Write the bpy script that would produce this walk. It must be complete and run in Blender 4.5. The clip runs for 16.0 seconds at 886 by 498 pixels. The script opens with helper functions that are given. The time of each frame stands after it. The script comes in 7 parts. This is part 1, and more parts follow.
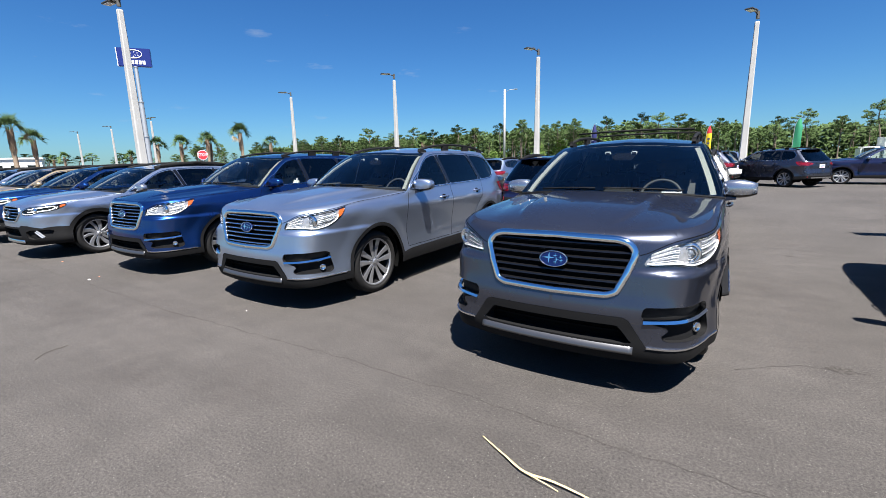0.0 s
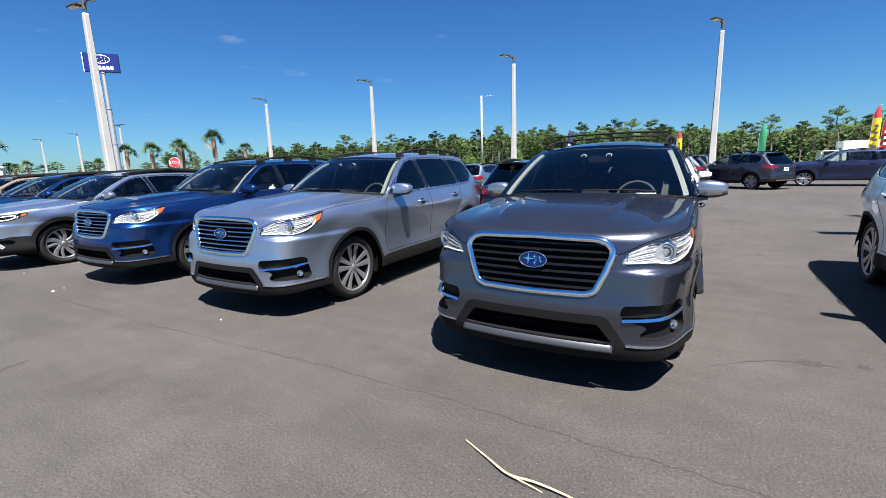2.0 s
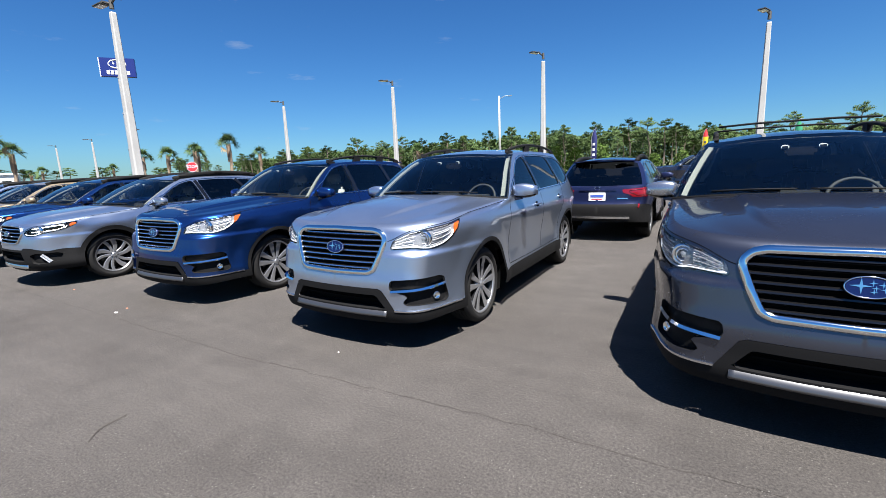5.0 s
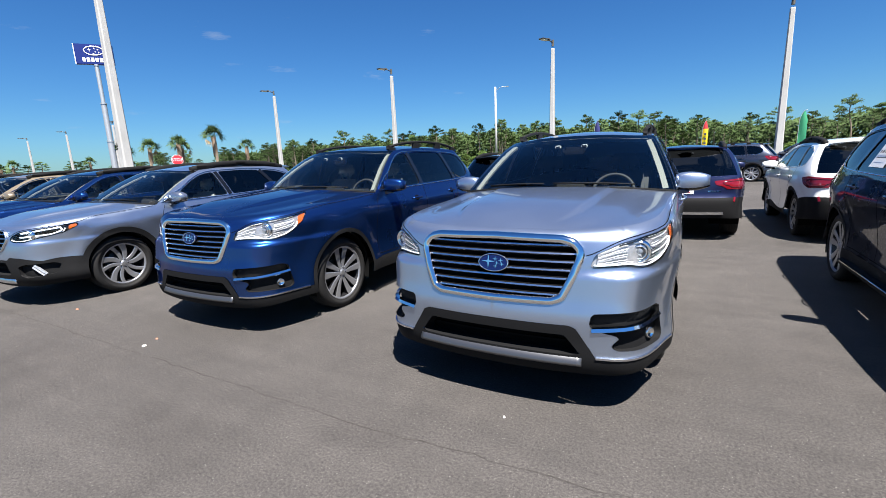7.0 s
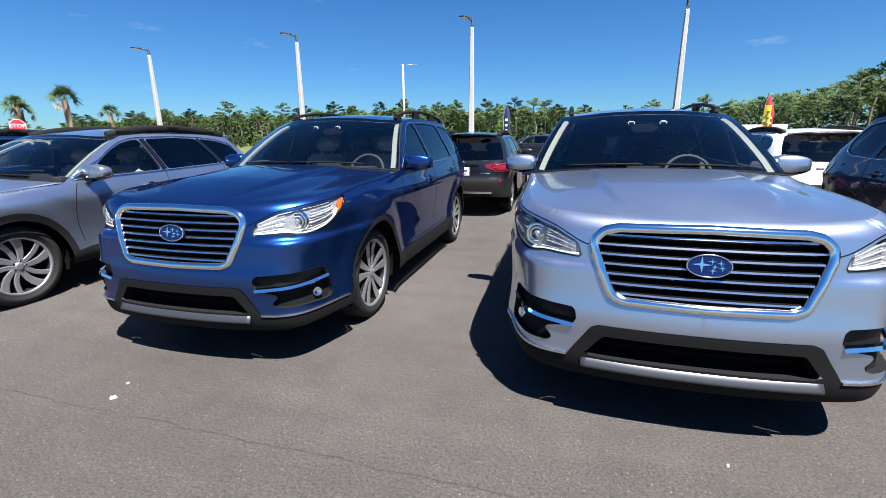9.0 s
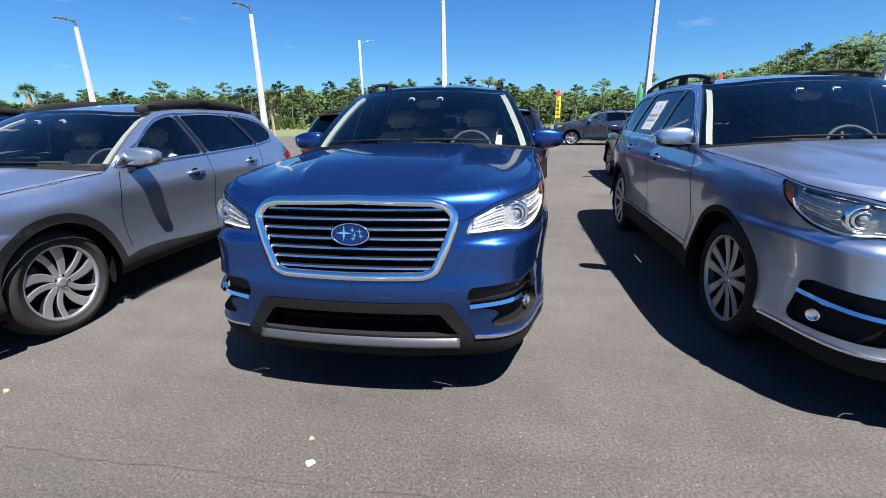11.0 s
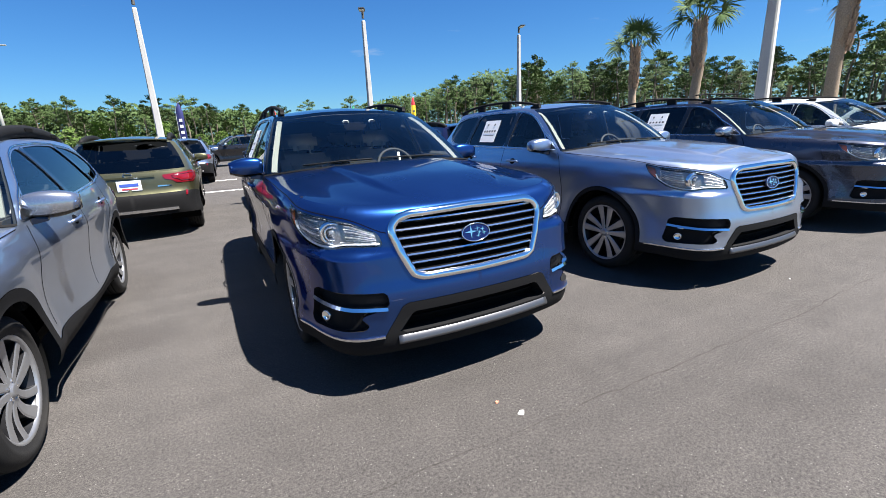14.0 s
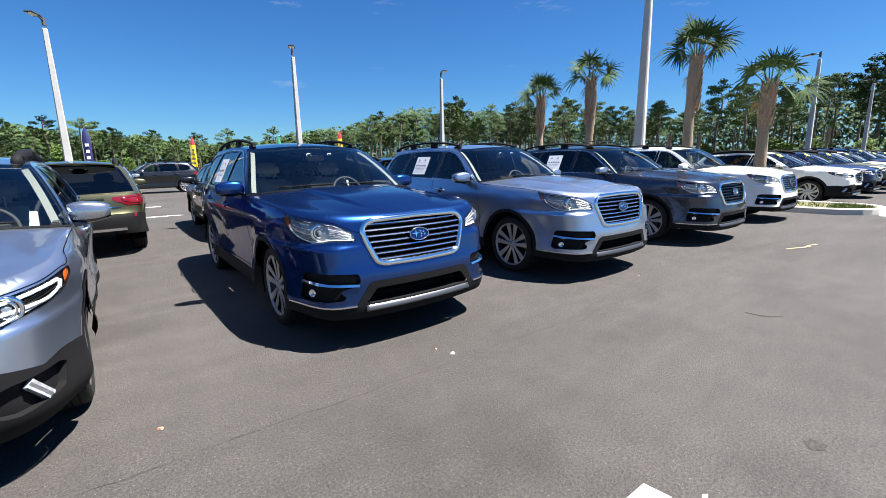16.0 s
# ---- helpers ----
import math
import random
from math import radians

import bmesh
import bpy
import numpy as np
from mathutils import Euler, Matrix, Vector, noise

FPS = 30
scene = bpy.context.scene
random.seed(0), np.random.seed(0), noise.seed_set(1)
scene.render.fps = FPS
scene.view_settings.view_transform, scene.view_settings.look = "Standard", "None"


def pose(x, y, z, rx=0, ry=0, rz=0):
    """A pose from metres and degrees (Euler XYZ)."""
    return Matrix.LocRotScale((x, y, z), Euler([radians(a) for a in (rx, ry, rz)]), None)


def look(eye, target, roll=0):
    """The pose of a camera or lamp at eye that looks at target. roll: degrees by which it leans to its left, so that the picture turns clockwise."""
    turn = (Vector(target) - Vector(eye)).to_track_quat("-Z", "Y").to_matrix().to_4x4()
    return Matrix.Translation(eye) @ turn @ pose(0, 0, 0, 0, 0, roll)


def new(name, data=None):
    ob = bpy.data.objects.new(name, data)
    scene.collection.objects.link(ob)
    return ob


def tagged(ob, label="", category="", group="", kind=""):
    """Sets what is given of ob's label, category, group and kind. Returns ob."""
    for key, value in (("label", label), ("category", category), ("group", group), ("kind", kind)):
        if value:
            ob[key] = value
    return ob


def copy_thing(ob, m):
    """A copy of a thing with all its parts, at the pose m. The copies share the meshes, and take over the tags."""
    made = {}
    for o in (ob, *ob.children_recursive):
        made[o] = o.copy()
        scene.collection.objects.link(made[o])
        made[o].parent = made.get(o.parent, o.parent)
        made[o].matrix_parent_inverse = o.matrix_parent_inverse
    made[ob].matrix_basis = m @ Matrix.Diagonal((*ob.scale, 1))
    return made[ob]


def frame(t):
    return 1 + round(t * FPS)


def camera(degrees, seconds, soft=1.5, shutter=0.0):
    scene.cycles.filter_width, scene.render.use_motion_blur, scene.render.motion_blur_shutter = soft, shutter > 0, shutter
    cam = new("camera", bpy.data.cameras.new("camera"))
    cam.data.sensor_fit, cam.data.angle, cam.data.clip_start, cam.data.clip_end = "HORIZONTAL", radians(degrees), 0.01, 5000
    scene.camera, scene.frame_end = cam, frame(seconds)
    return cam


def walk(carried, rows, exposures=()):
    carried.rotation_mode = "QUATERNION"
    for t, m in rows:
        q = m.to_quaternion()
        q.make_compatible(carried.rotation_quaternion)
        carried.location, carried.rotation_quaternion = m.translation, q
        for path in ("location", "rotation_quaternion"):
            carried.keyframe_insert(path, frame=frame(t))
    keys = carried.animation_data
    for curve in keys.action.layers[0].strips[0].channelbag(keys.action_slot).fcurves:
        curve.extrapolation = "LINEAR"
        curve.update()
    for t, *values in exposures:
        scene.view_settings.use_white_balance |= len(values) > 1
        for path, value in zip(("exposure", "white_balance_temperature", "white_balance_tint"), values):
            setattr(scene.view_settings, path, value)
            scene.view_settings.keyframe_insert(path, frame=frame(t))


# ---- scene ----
cam = camera(90.6, 16.0, soft=0.5)
PATH = [
    (0, (0.23, 0.299, 1.528), (-0.83, 1.948, 1.134), -1.3),
    (0.5, (0.236, 0.295, 1.515), (-0.788, 1.967, 1.122), -1.2),
    (1, (0.251, 0.302, 1.51), (-0.756, 1.985, 1.115), -1.6),
    (1.5, (0.245, 0.304, 1.509), (-0.751, 1.997, 1.129), -2.1),
    (2, (0.221, 0.315, 1.501), (-0.762, 2.017, 1.131), -1.7),
    (2.5, (0.212, 0.289, 1.53), (-0.774, 1.992, 1.174), -1.7),
    (3, (0.154, 0.241, 1.518), (-0.888, 1.911, 1.163), -1.9),
    (3.5, (-0.052, 0.189, 1.463), (-1.097, 1.849, 1.071), -1.6),
    (4, (-0.463, 0.295, 1.485), (-1.491, 1.962, 1.08), -1.5),
    (4.5, (-0.938, 0.352, 1.5), (-1.957, 2.036, 1.141), -1.5),
    (5, (-1.383, 0.383, 1.498), (-2.392, 2.071, 1.139), -2.3),
    (5.2, (-1.587, 0.442, 1.485), (-2.592, 2.135, 1.134), -2.4),
    (7.3, (-3.401, 0.799, 1.467), (-4.313, 2.532, 1.063), -2.3),
    (7.5, (-3.585, 0.84, 1.459), (-4.356, 2.638, 1.046), -1.5),
    (8, (-3.949, 0.913, 1.432), (-4.642, 2.739, 1.005), -1.3),
    (8.5, (-4.335, 0.985, 1.438), (-4.962, 2.831, 0.991), -1.0),
    (9, (-4.759, 0.965, 1.437), (-5.27, 2.837, 0.954), -0.4),
    (9.5, (-5.13, 1.036, 1.398), (-5.598, 2.911, 0.881), -0.1),
    (10, (-5.533, 1.148, 1.392), (-5.965, 3.027, 0.859), -0.1),
    (10.2, (-5.709, 1.171, 1.394), (-6.127, 3.052, 0.857), -0.2),
    (12.3, (-7.49, 1.345, 1.381), (-7.374, 3.236, 0.742), -3.8),
    (12.5, (-7.664, 1.377, 1.393), (-7.451, 3.256, 0.741), -4.2),
    (13, (-8.059, 1.382, 1.432), (-7.452, 3.18, 0.801), -2.2),
    (13.5, (-8.33, 1.31, 1.44), (-7.615, 3.09, 0.875), -2.2),
    (14, (-8.437, 1.035, 1.453), (-7.558, 2.753, 0.929), -2.8),
    (14.5, (-8.599, 0.828, 1.491), (-7.6, 2.496, 1.021), -2.3),
    (15, (-8.854, 0.655, 1.464), (-7.792, 2.294, 1.035), -1.2),
    (15.5, (-9.023, 0.469, 1.476), (-7.858, 2.036, 1.045), -1.2),
    (16, (-9.169, 0.148, 1.46), (-7.983, 1.71, 1.069), -1.1),
]
EXPOSURES = [(0.0, 1.76), (5.0, 1.78), (8.2, 1.80), (9.6, 1.97), (12.5, 2.04), (14.2, 1.97), (16.0, 1.92)]
walk(cam, [(t, look(eye, target, roll)) for t, eye, target, roll in PATH], EXPOSURES)

# ---- world and sun ----
SUN_TO = Vector((0.42, -0.42, 1.2)).normalized()
world = bpy.data.worlds.new("sky_world")
scene.world = world
world.use_nodes = True
wt = world.node_tree
wt.nodes.clear()
w_out = wt.nodes.new("ShaderNodeOutputWorld")
w_bg = wt.nodes.new("ShaderNodeBackground")
w_sky = wt.nodes.new("ShaderNodeTexSky")
w_sky.sky_type = "NISHITA"
w_sky.sun_disc = False
w_sky.sun_elevation = math.asin(SUN_TO.z)
w_sky.sun_rotation = math.atan2(SUN_TO.x, SUN_TO.y)
w_sky.air_density, w_sky.dust_density, w_sky.ozone_density = 1.0, 0.25, 3.0
w_bg.inputs["Strength"].default_value = 0.05
w_co = wt.nodes.new("ShaderNodeTexCoord")
w_map = wt.nodes.new("ShaderNodeMapping")
w_map.inputs["Scale"].default_value = (2.2, 2.2, 11.0)
w_no = wt.nodes.new("ShaderNodeTexNoise")
w_no.inputs["Scale"].default_value = 2.6
w_no.inputs["Detail"].default_value = 7
w_no.inputs["Roughness"].default_value = 0.62
w_ramp = wt.nodes.new("ShaderNodeValToRGB")
w_ramp.color_ramp.elements[0].position, w_ramp.color_ramp.elements[1].position = 0.645, 0.95
w_ramp.color_ramp.elements[0].color, w_ramp.color_ramp.elements[1].color = (0, 0, 0, 1), (0.75, 0.75, 0.75, 1)
w_mix = wt.nodes.new("ShaderNodeMixRGB")
w_mix.inputs["Color2"].default_value = (3.3, 3.7, 4.3, 1)
wt.links.new(w_co.outputs["Generated"], w_map.inputs["Vector"])
wt.links.new(w_map.outputs["Vector"], w_no.inputs["Vector"])
wt.links.new(w_no.outputs["Fac"], w_ramp.inputs["Fac"])
wt.links.new(w_ramp.outputs["Color"], w_mix.inputs["Fac"])
w_hs = wt.nodes.new("ShaderNodeHueSaturation")
w_hs.inputs["Saturation"].default_value = 1.18
wt.links.new(w_sky.outputs["Color"], w_hs.inputs["Color"])
w_tint = wt.nodes.new("ShaderNodeMixRGB")
w_tint.blend_type = "MULTIPLY"
w_tint.inputs["Fac"].default_value = 1.0
w_tint.inputs["Color2"].default_value = (0.285, 0.503, 0.715, 1)
wt.links.new(w_hs.outputs["Color"], w_tint.inputs["Color1"])
wt.links.new(w_tint.outputs["Color"], w_mix.inputs["Color1"])
wt.links.new(w_mix.outputs["Color"], w_bg.inputs["Color"])
wt.links.new(w_bg.outputs["Background"], w_out.inputs["Surface"])

sun_data = bpy.data.lights.new("sun", "SUN")
sun_data.energy, sun_data.angle, sun_data.color = 5.0, radians(0.55), (1.0, 0.965, 0.92)
sun = new("sun", sun_data)
sun.matrix_world = look(SUN_TO * 60, (0, 0, 0))


# ---- materials ----
def material(name, color, rough=0.5, metal=0.0, grain=0.0, scale=30.0, bump=0.0, second=None, second_scale=1.2, coat=0.0, spread=0.0, spec=0.5):
    """A surface with grain at one scale, blotches at another, and fine relief."""
    m = bpy.data.materials.new(name)
    m.use_nodes = True
    t = m.node_tree
    b = t.nodes["Principled BSDF"]
    b.inputs["Roughness"].default_value, b.inputs["Metallic"].default_value = rough, metal
    b.inputs["Coat Weight"].default_value, b.inputs["Coat Roughness"].default_value = coat, 0.03
    b.inputs["Specular IOR Level"].default_value = spec
    b.inputs["Base Color"].default_value = (*color, 1)
    if not (grain or bump or second or spread):
        return m
    co = t.nodes.new("ShaderNodeTexCoord")
    fine = t.nodes.new("ShaderNodeTexNoise")
    fine.inputs["Scale"].default_value, fine.inputs["Detail"].default_value = scale, 4
    t.links.new(co.outputs["Object"], fine.inputs["Vector"])
    last = None
    rgb = t.nodes.new("ShaderNodeRGB")
    rgb.outputs[0].default_value = (*color, 1)
    last = rgb.outputs[0]
    if second:
        big = t.nodes.new("ShaderNodeTexNoise")
        big.inputs["Scale"].default_value, big.inputs["Detail"].default_value = second_scale, 5
        t.links.new(co.outputs["Object"], big.inputs["Vector"])
        ramp = t.nodes.new("ShaderNodeValToRGB")
        ramp.color_ramp.elements[0].position, ramp.color_ramp.elements[1].position = 0.38, 0.66
        t.links.new(big.outputs["Fac"], ramp.inputs["Fac"])
        mix = t.nodes.new("ShaderNodeMixRGB")
        t.links.new(ramp.outputs["Color"], mix.inputs["Fac"])
        t.links.new(last, mix.inputs["Color1"])
        mix.inputs["Color2"].default_value = (*second, 1)
        last = mix.outputs["Color"]
    if grain:
        span = t.nodes.new("ShaderNodeMapRange")
        span.inputs["From Min"].default_value, span.inputs["From Max"].default_value = 0.25, 0.75
        span.inputs["To Min"].default_value, span.inputs["To Max"].default_value = 1 - grain, 1 + grain
        t.links.new(fine.outputs["Fac"], span.inputs["Value"])
        hsv = t.nodes.new("ShaderNodeHueSaturation")
        t.links.new(span.outputs["Result"], hsv.inputs["Value"])
        t.links.new(last, hsv.inputs["Color"])
        last = hsv.outputs["Color"]
    if spread:
        info = t.nodes.new("ShaderNodeObjectInfo")
        geo = t.nodes.new("ShaderNodeNewGeometry")
        add = t.nodes.new("ShaderNodeMath")
        add.operation = "ADD"
        t.links.new(info.outputs["Random"], add.inputs[0])
        t.links.new(geo.outputs["Random Per Island"], add.inputs[1])
        sp = t.nodes.new("ShaderNodeMapRange")
        sp.inputs["From Max"].default_value = 2
        sp.inputs["To Min"].default_value, sp.inputs["To Max"].default_value = 1 - spread, 1 + spread
        t.links.new(add.outputs[0], sp.inputs["Value"])
        h2 = t.nodes.new("ShaderNodeHueSaturation")
        t.links.new(sp.outputs["Result"], h2.inputs["Value"])
        t.links.new(last, h2.inputs["Color"])
        last = h2.outputs["Color"]
    t.links.new(last, b.inputs["Base Color"])
    if bump:
        bp = t.nodes.new("ShaderNodeBump")
        bp.inputs["Strength"].default_value, bp.inputs["Distance"].default_value = bump, 0.01
        t.links.new(fine.outputs["Fac"], bp.inputs["Height"])
        t.links.new(bp.outputs["Normal"], b.inputs["Normal"])
    return m


def paint(name, color, metal=0.6, rough=0.34, flake=0.10, edge=(1, 1, 1)):
    """Metallic car paint: fine flakes under a clear coat."""
    m = material(name, color, rough, metal, grain=flake, scale=900, coat=1.0)
    t = m.node_tree
    b = t.nodes["Principled BSDF"]
    b.inputs["Coat Roughness"].default_value, b.inputs["Coat IOR"].default_value = 0.02, 1.42
    b.inputs["Specular Tint"].default_value = (*edge, 1)
    co = t.nodes.new("ShaderNodeTexCoord")
    dust = t.nodes.new("ShaderNodeTexNoise")
    dust.inputs["Scale"].default_value, dust.inputs["Detail"].default_value = 3.0, 6
    rr = t.nodes.new("ShaderNodeMapRange")
    rr.inputs["To Min"].default_value, rr.inputs["To Max"].default_value = rough - 0.05, rough + 0.07
    t.links.new(co.outputs["Object"], dust.inputs["Vector"])
    t.links.new(dust.outputs["Fac"], rr.inputs["Value"])
    t.links.new(rr.outputs["Result"], b.inputs["Roughness"])
    return m


def glass(name, tint, gloss=1.0, ior=1.7, dust=0.0):
    """Tinted pane: the tint lets light through, Fresnel drives the gloss."""
    m = bpy.data.materials.new(name)
    m.use_nodes = True
    t = m.node_tree
    t.nodes.clear()
    out = t.nodes.new("ShaderNodeOutputMaterial")
    tr = t.nodes.new("ShaderNodeBsdfTransparent")
    tr.inputs["Color"].default_value = (*tint, 1)
    gl = t.nodes.new("ShaderNodeBsdfGlossy")
    gl.inputs["Roughness"].default_value = 0.01
    gl.inputs["Color"].default_value = (gloss, gloss, gloss, 1)
    fr = t.nodes.new("ShaderNodeFresnel")
    fr.inputs["IOR"].default_value = ior
    mx = t.nodes.new("ShaderNodeMixShader")
    t.links.new(fr.outputs["Fac"], mx.inputs["Fac"])
    t.links.new(tr.outputs["BSDF"], mx.inputs[1])
    t.links.new(gl.outputs["BSDF"], mx.inputs[2])
    film = t.nodes.new("ShaderNodeBsdfDiffuse")
    film.inputs["Color"].default_value = (0.45, 0.78, 0.90, 1)
    dm = t.nodes.new("ShaderNodeMixShader")
    dm.inputs["Fac"].default_value = dust
    t.links.new(mx.outputs["Shader"], dm.inputs[1])
    t.links.new(film.outputs["BSDF"], dm.inputs[2])
    t.links.new(dm.outputs["Shader"], out.inputs["Surface"])
    return m


def asphalt_material():
    """Sun-bleached asphalt: pale grit, dark binder, broad stains and drag marks."""
    m = bpy.data.materials.new("asphalt")
    m.use_nodes = True
    t = m.node_tree
    b = t.nodes["Principled BSDF"]
    b.inputs["Roughness"].default_value = 0.88
    b.inputs["Specular IOR Level"].default_value = 0.3
    co = t.nodes.new("ShaderNodeTexCoord")

    def noise_of(scale, detail, rough=0.55, stretch=None):
        n = t.nodes.new("ShaderNodeTexNoise")
        n.inputs["Scale"].default_value, n.inputs["Detail"].default_value, n.inputs["Roughness"].default_value = scale, detail, rough
        if stretch:
            mp = t.nodes.new("ShaderNodeMapping")
            mp.inputs["Scale"].default_value = stretch
            t.links.new(co.outputs["Object"], mp.inputs["Vector"])
            t.links.new(mp.outputs["Vector"], n.inputs["Vector"])
        else:
            t.links.new(co.outputs["Object"], n.inputs["Vector"])
        return n

    def ramp_of(src, lo, hi, c0, c1):
        r = t.nodes.new("ShaderNodeValToRGB")
        e = r.color_ramp.elements
        e[0].position, e[1].position, e[0].color, e[1].color = lo, hi, (*c0, 1), (*c1, 1)
        t.links.new(src, r.inputs["Fac"])
        return r.outputs["Color"]

    def mixed(kind, fac, a, c):
        x = t.nodes.new("ShaderNodeMixRGB")
        x.blend_type = kind
        if isinstance(fac, float):
            x.inputs["Fac"].default_value = fac
        else:
            t.links.new(fac, x.inputs["Fac"])
        t.links.new(a, x.inputs["Color1"])
        if isinstance(c, tuple):
            x.inputs["Color2"].default_value = (*c, 1)
        else:
            t.links.new(c, x.inputs["Color2"])
        return x.outputs["Color"]

    broad = noise_of(0.35, 5)
    col = ramp_of(broad.outputs["Fac"], 0.3, 0.72, (0.0435, 0.0398, 0.0370), (0.0625, 0.0576, 0.0540))
    mid = noise_of(3.5, 6, 0.65)
    col = mixed("MULTIPLY", 1.0, col, ramp_of(mid.outputs["Fac"], 0.25, 0.75, (0.84, 0.84, 0.84), (1.12, 1.11, 1.1)))
    drag = noise_of(1.3, 4, 0.6, (0.35, 3.0, 1))
    col = mixed("MULTIPLY", 1.0, col, ramp_of(drag.outputs["Fac"], 0.35, 0.7, (0.9, 0.9, 0.9), (1.05, 1.05, 1.05)))
    coarse = noise_of(70, 5, 0.8)
    col = mixed("MULTIPLY", 1.0, col, ramp_of(coarse.outputs["Fac"], 0.34, 0.66, (0.42, 0.42, 0.43), (1.66, 1.65, 1.64)))
    fine = noise_of(170, 3, 0.7)
    col = mixed("MULTIPLY", 1.0, col, ramp_of(fine.outputs["Fac"], 0.3, 0.7, (0.52, 0.52, 0.53), (1.48, 1.47, 1.46)))
    grit = t.nodes.new("ShaderNodeTexVoronoi")
    grit.inputs["Scale"].default_value = 120
    t.links.new(co.outputs["Object"], grit.inputs["Vector"])
    pick = t.nodes.new("ShaderNodeSeparateColor")
    t.links.new(grit.outputs["Color"], pick.inputs["Color"])
    bright = t.nodes.new("ShaderNodeMath")
    bright.operation = "GREATER_THAN"
    bright.inputs[1].default_value = 0.982
    t.links.new(pick.outputs["Red"], bright.inputs[0])
    near = t.nodes.new("ShaderNodeMath")
    near.operation = "LESS_THAN"
    near.inputs[1].default_value = 0.36
    t.links.new(grit.outputs["Distance"], near.inputs[0])
    both = t.nodes.new("ShaderNodeMath")
    both.operation = "MULTIPLY"
    t.links.new(bright.outputs[0], both.inputs[0])
    t.links.new(near.outputs[0], both.inputs[1])
    col = mixed("MIX", both.outputs[0], col, (0.155, 0.147, 0.136))
    stain = noise_of(0.9, 3, 0.5)
    col = mixed("MULTIPLY", 1.0, col, ramp_of(stain.outputs["Fac"], 0.56, 0.74, (1.03, 1.03, 1.03), (0.80, 0.79, 0.79)))
    t.links.new(col, b.inputs["Base Color"])
    bp = t.nodes.new("ShaderNodeBump")
    bp.inputs["Strength"].default_value, bp.inputs["Distance"].default_value = 0.9, 0.008
    t.links.new(coarse.outputs["Fac"], bp.inputs["Height"])
    t.links.new(bp.outputs["Normal"], b.inputs["Normal"])
    return m


ASPHALT = asphalt_material()
SEAM = material("asphalt_seam", (0.046, 0.042, 0.039), 0.95, spec=0.1, grain=0.5, scale=60, second=(0.050, 0.046, 0.043), second_scale=2.2)
HOUSING = material("camera_grey", (0.25, 0.26, 0.27), 0.5)
GRASS = material("grass", (0.055, 0.080, 0.022), 0.9, grain=0.5, scale=8, second=(0.085, 0.085, 0.034), second_scale=0.15)
CONCRETE = material("concrete", (0.42, 0.40, 0.37), 0.85, grain=0.14, scale=60, bump=0.2, second=(0.46, 0.43, 0.38), second_scale=2.5)
POLE = material("pole_concrete", (0.40, 0.395, 0.38), 0.8, grain=0.10, scale=40, bump=0.15, second=(0.33, 0.325, 0.31), second_scale=0.8)
LAMP_METAL = material("lamp_metal", (0.10, 0.095, 0.085), 0.5, 0.4, grain=0.08, scale=20)
LAMP_LENS = material("lamp_lens", (0.75, 0.75, 0.72), 0.25)
WHITE_LINE = material("line_paint", (0.72, 0.71, 0.68), 0.8, grain=0.16, scale=50, second=(0.5, 0.48, 0.45), second_scale=4)
P_GREY = paint("paint_magnetite", (0.070, 0.077, 0.104), 0.87, 0.27, edge=(0.30, 0.32, 0.38))
P_SILVER = paint("paint_silver", (0.385, 0.450, 0.570), 0.92, 0.29, edge=(0.85, 0.92, 1.0))
P_BLUE = paint("paint_blue", (0.014, 0.053, 0.195), 0.92, 0.28, edge=(0.14, 0.24, 0.46))
P_WHITE = paint("paint_white", (0.78, 0.78, 0.76), 0.0, 0.35, 0.01)
P_BLACK = paint("paint_black", (0.008, 0.008, 0.010), 0.3, 0.28)
P_OLIVE = paint("paint_olive", (0.12, 0.115, 0.06), 0.8, 0.36)
P_TAN = paint("paint_tan", (0.34, 0.27, 0.18), 0.75, 0.36)
P_NAVY = paint("paint_navy", (0.010, 0.014, 0.05), 0.5, 0.30)
CHROME = material("chrome", (0.86, 0.87, 0.88), 0.07, 1.0, grain=0.02, scale=60)
SATIN = material("satin_silver", (0.66, 0.67, 0.69), 0.24, 1.0, grain=0.05, scale=200)
GLOSS_BLACK = material("gloss_black", (0.005, 0.005, 0.0055), 0.12, 0.0, coat=0.5)
PLASTIC = material("black_plastic", (0.007, 0.007, 0.0075), 0.72, 0.0, grain=0.2, scale=400, bump=0.08, spec=0.15)
SKID = material("satin_skid_plate", (0.13, 0.13, 0.136), 0.36, 0.85, grain=0.08, scale=250)
RUBBER = material("tyre_rubber", (0.009, 0.009, 0.0094), 0.72, 0.0, grain=0.25, scale=120, bump=0.15, second=(0.016, 0.015, 0.014), second_scale=5, spec=0.25)
RIM_DARK = material("rim_dark", (0.010, 0.010, 0.0115), 0.40, 0.2)
RIM_FACE = material("rim_machined", (0.36, 0.365, 0.38), 0.34, 0.8, grain=0.05, scale=300)
DISC = material("brake_steel", (0.09, 0.088, 0.085), 0.45, 1.0, grain=0.1, scale=90)
# near-black: paints deep shade in body openings, also colours plain dark parts
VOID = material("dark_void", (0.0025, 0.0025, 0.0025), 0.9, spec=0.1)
GAP = material("panel_gap", (0.004, 0.004, 0.005), 0.9, spec=0.05)
SEAT_DARK = material("seat_black", (0.017, 0.0175, 0.018), 0.75, grain=0.2, scale=200, bump=0.1)
SEAT_LIGHT = material("seat_ivory", (0.30, 0.30, 0.285), 0.7, grain=0.12, scale=200, bump=0.1)
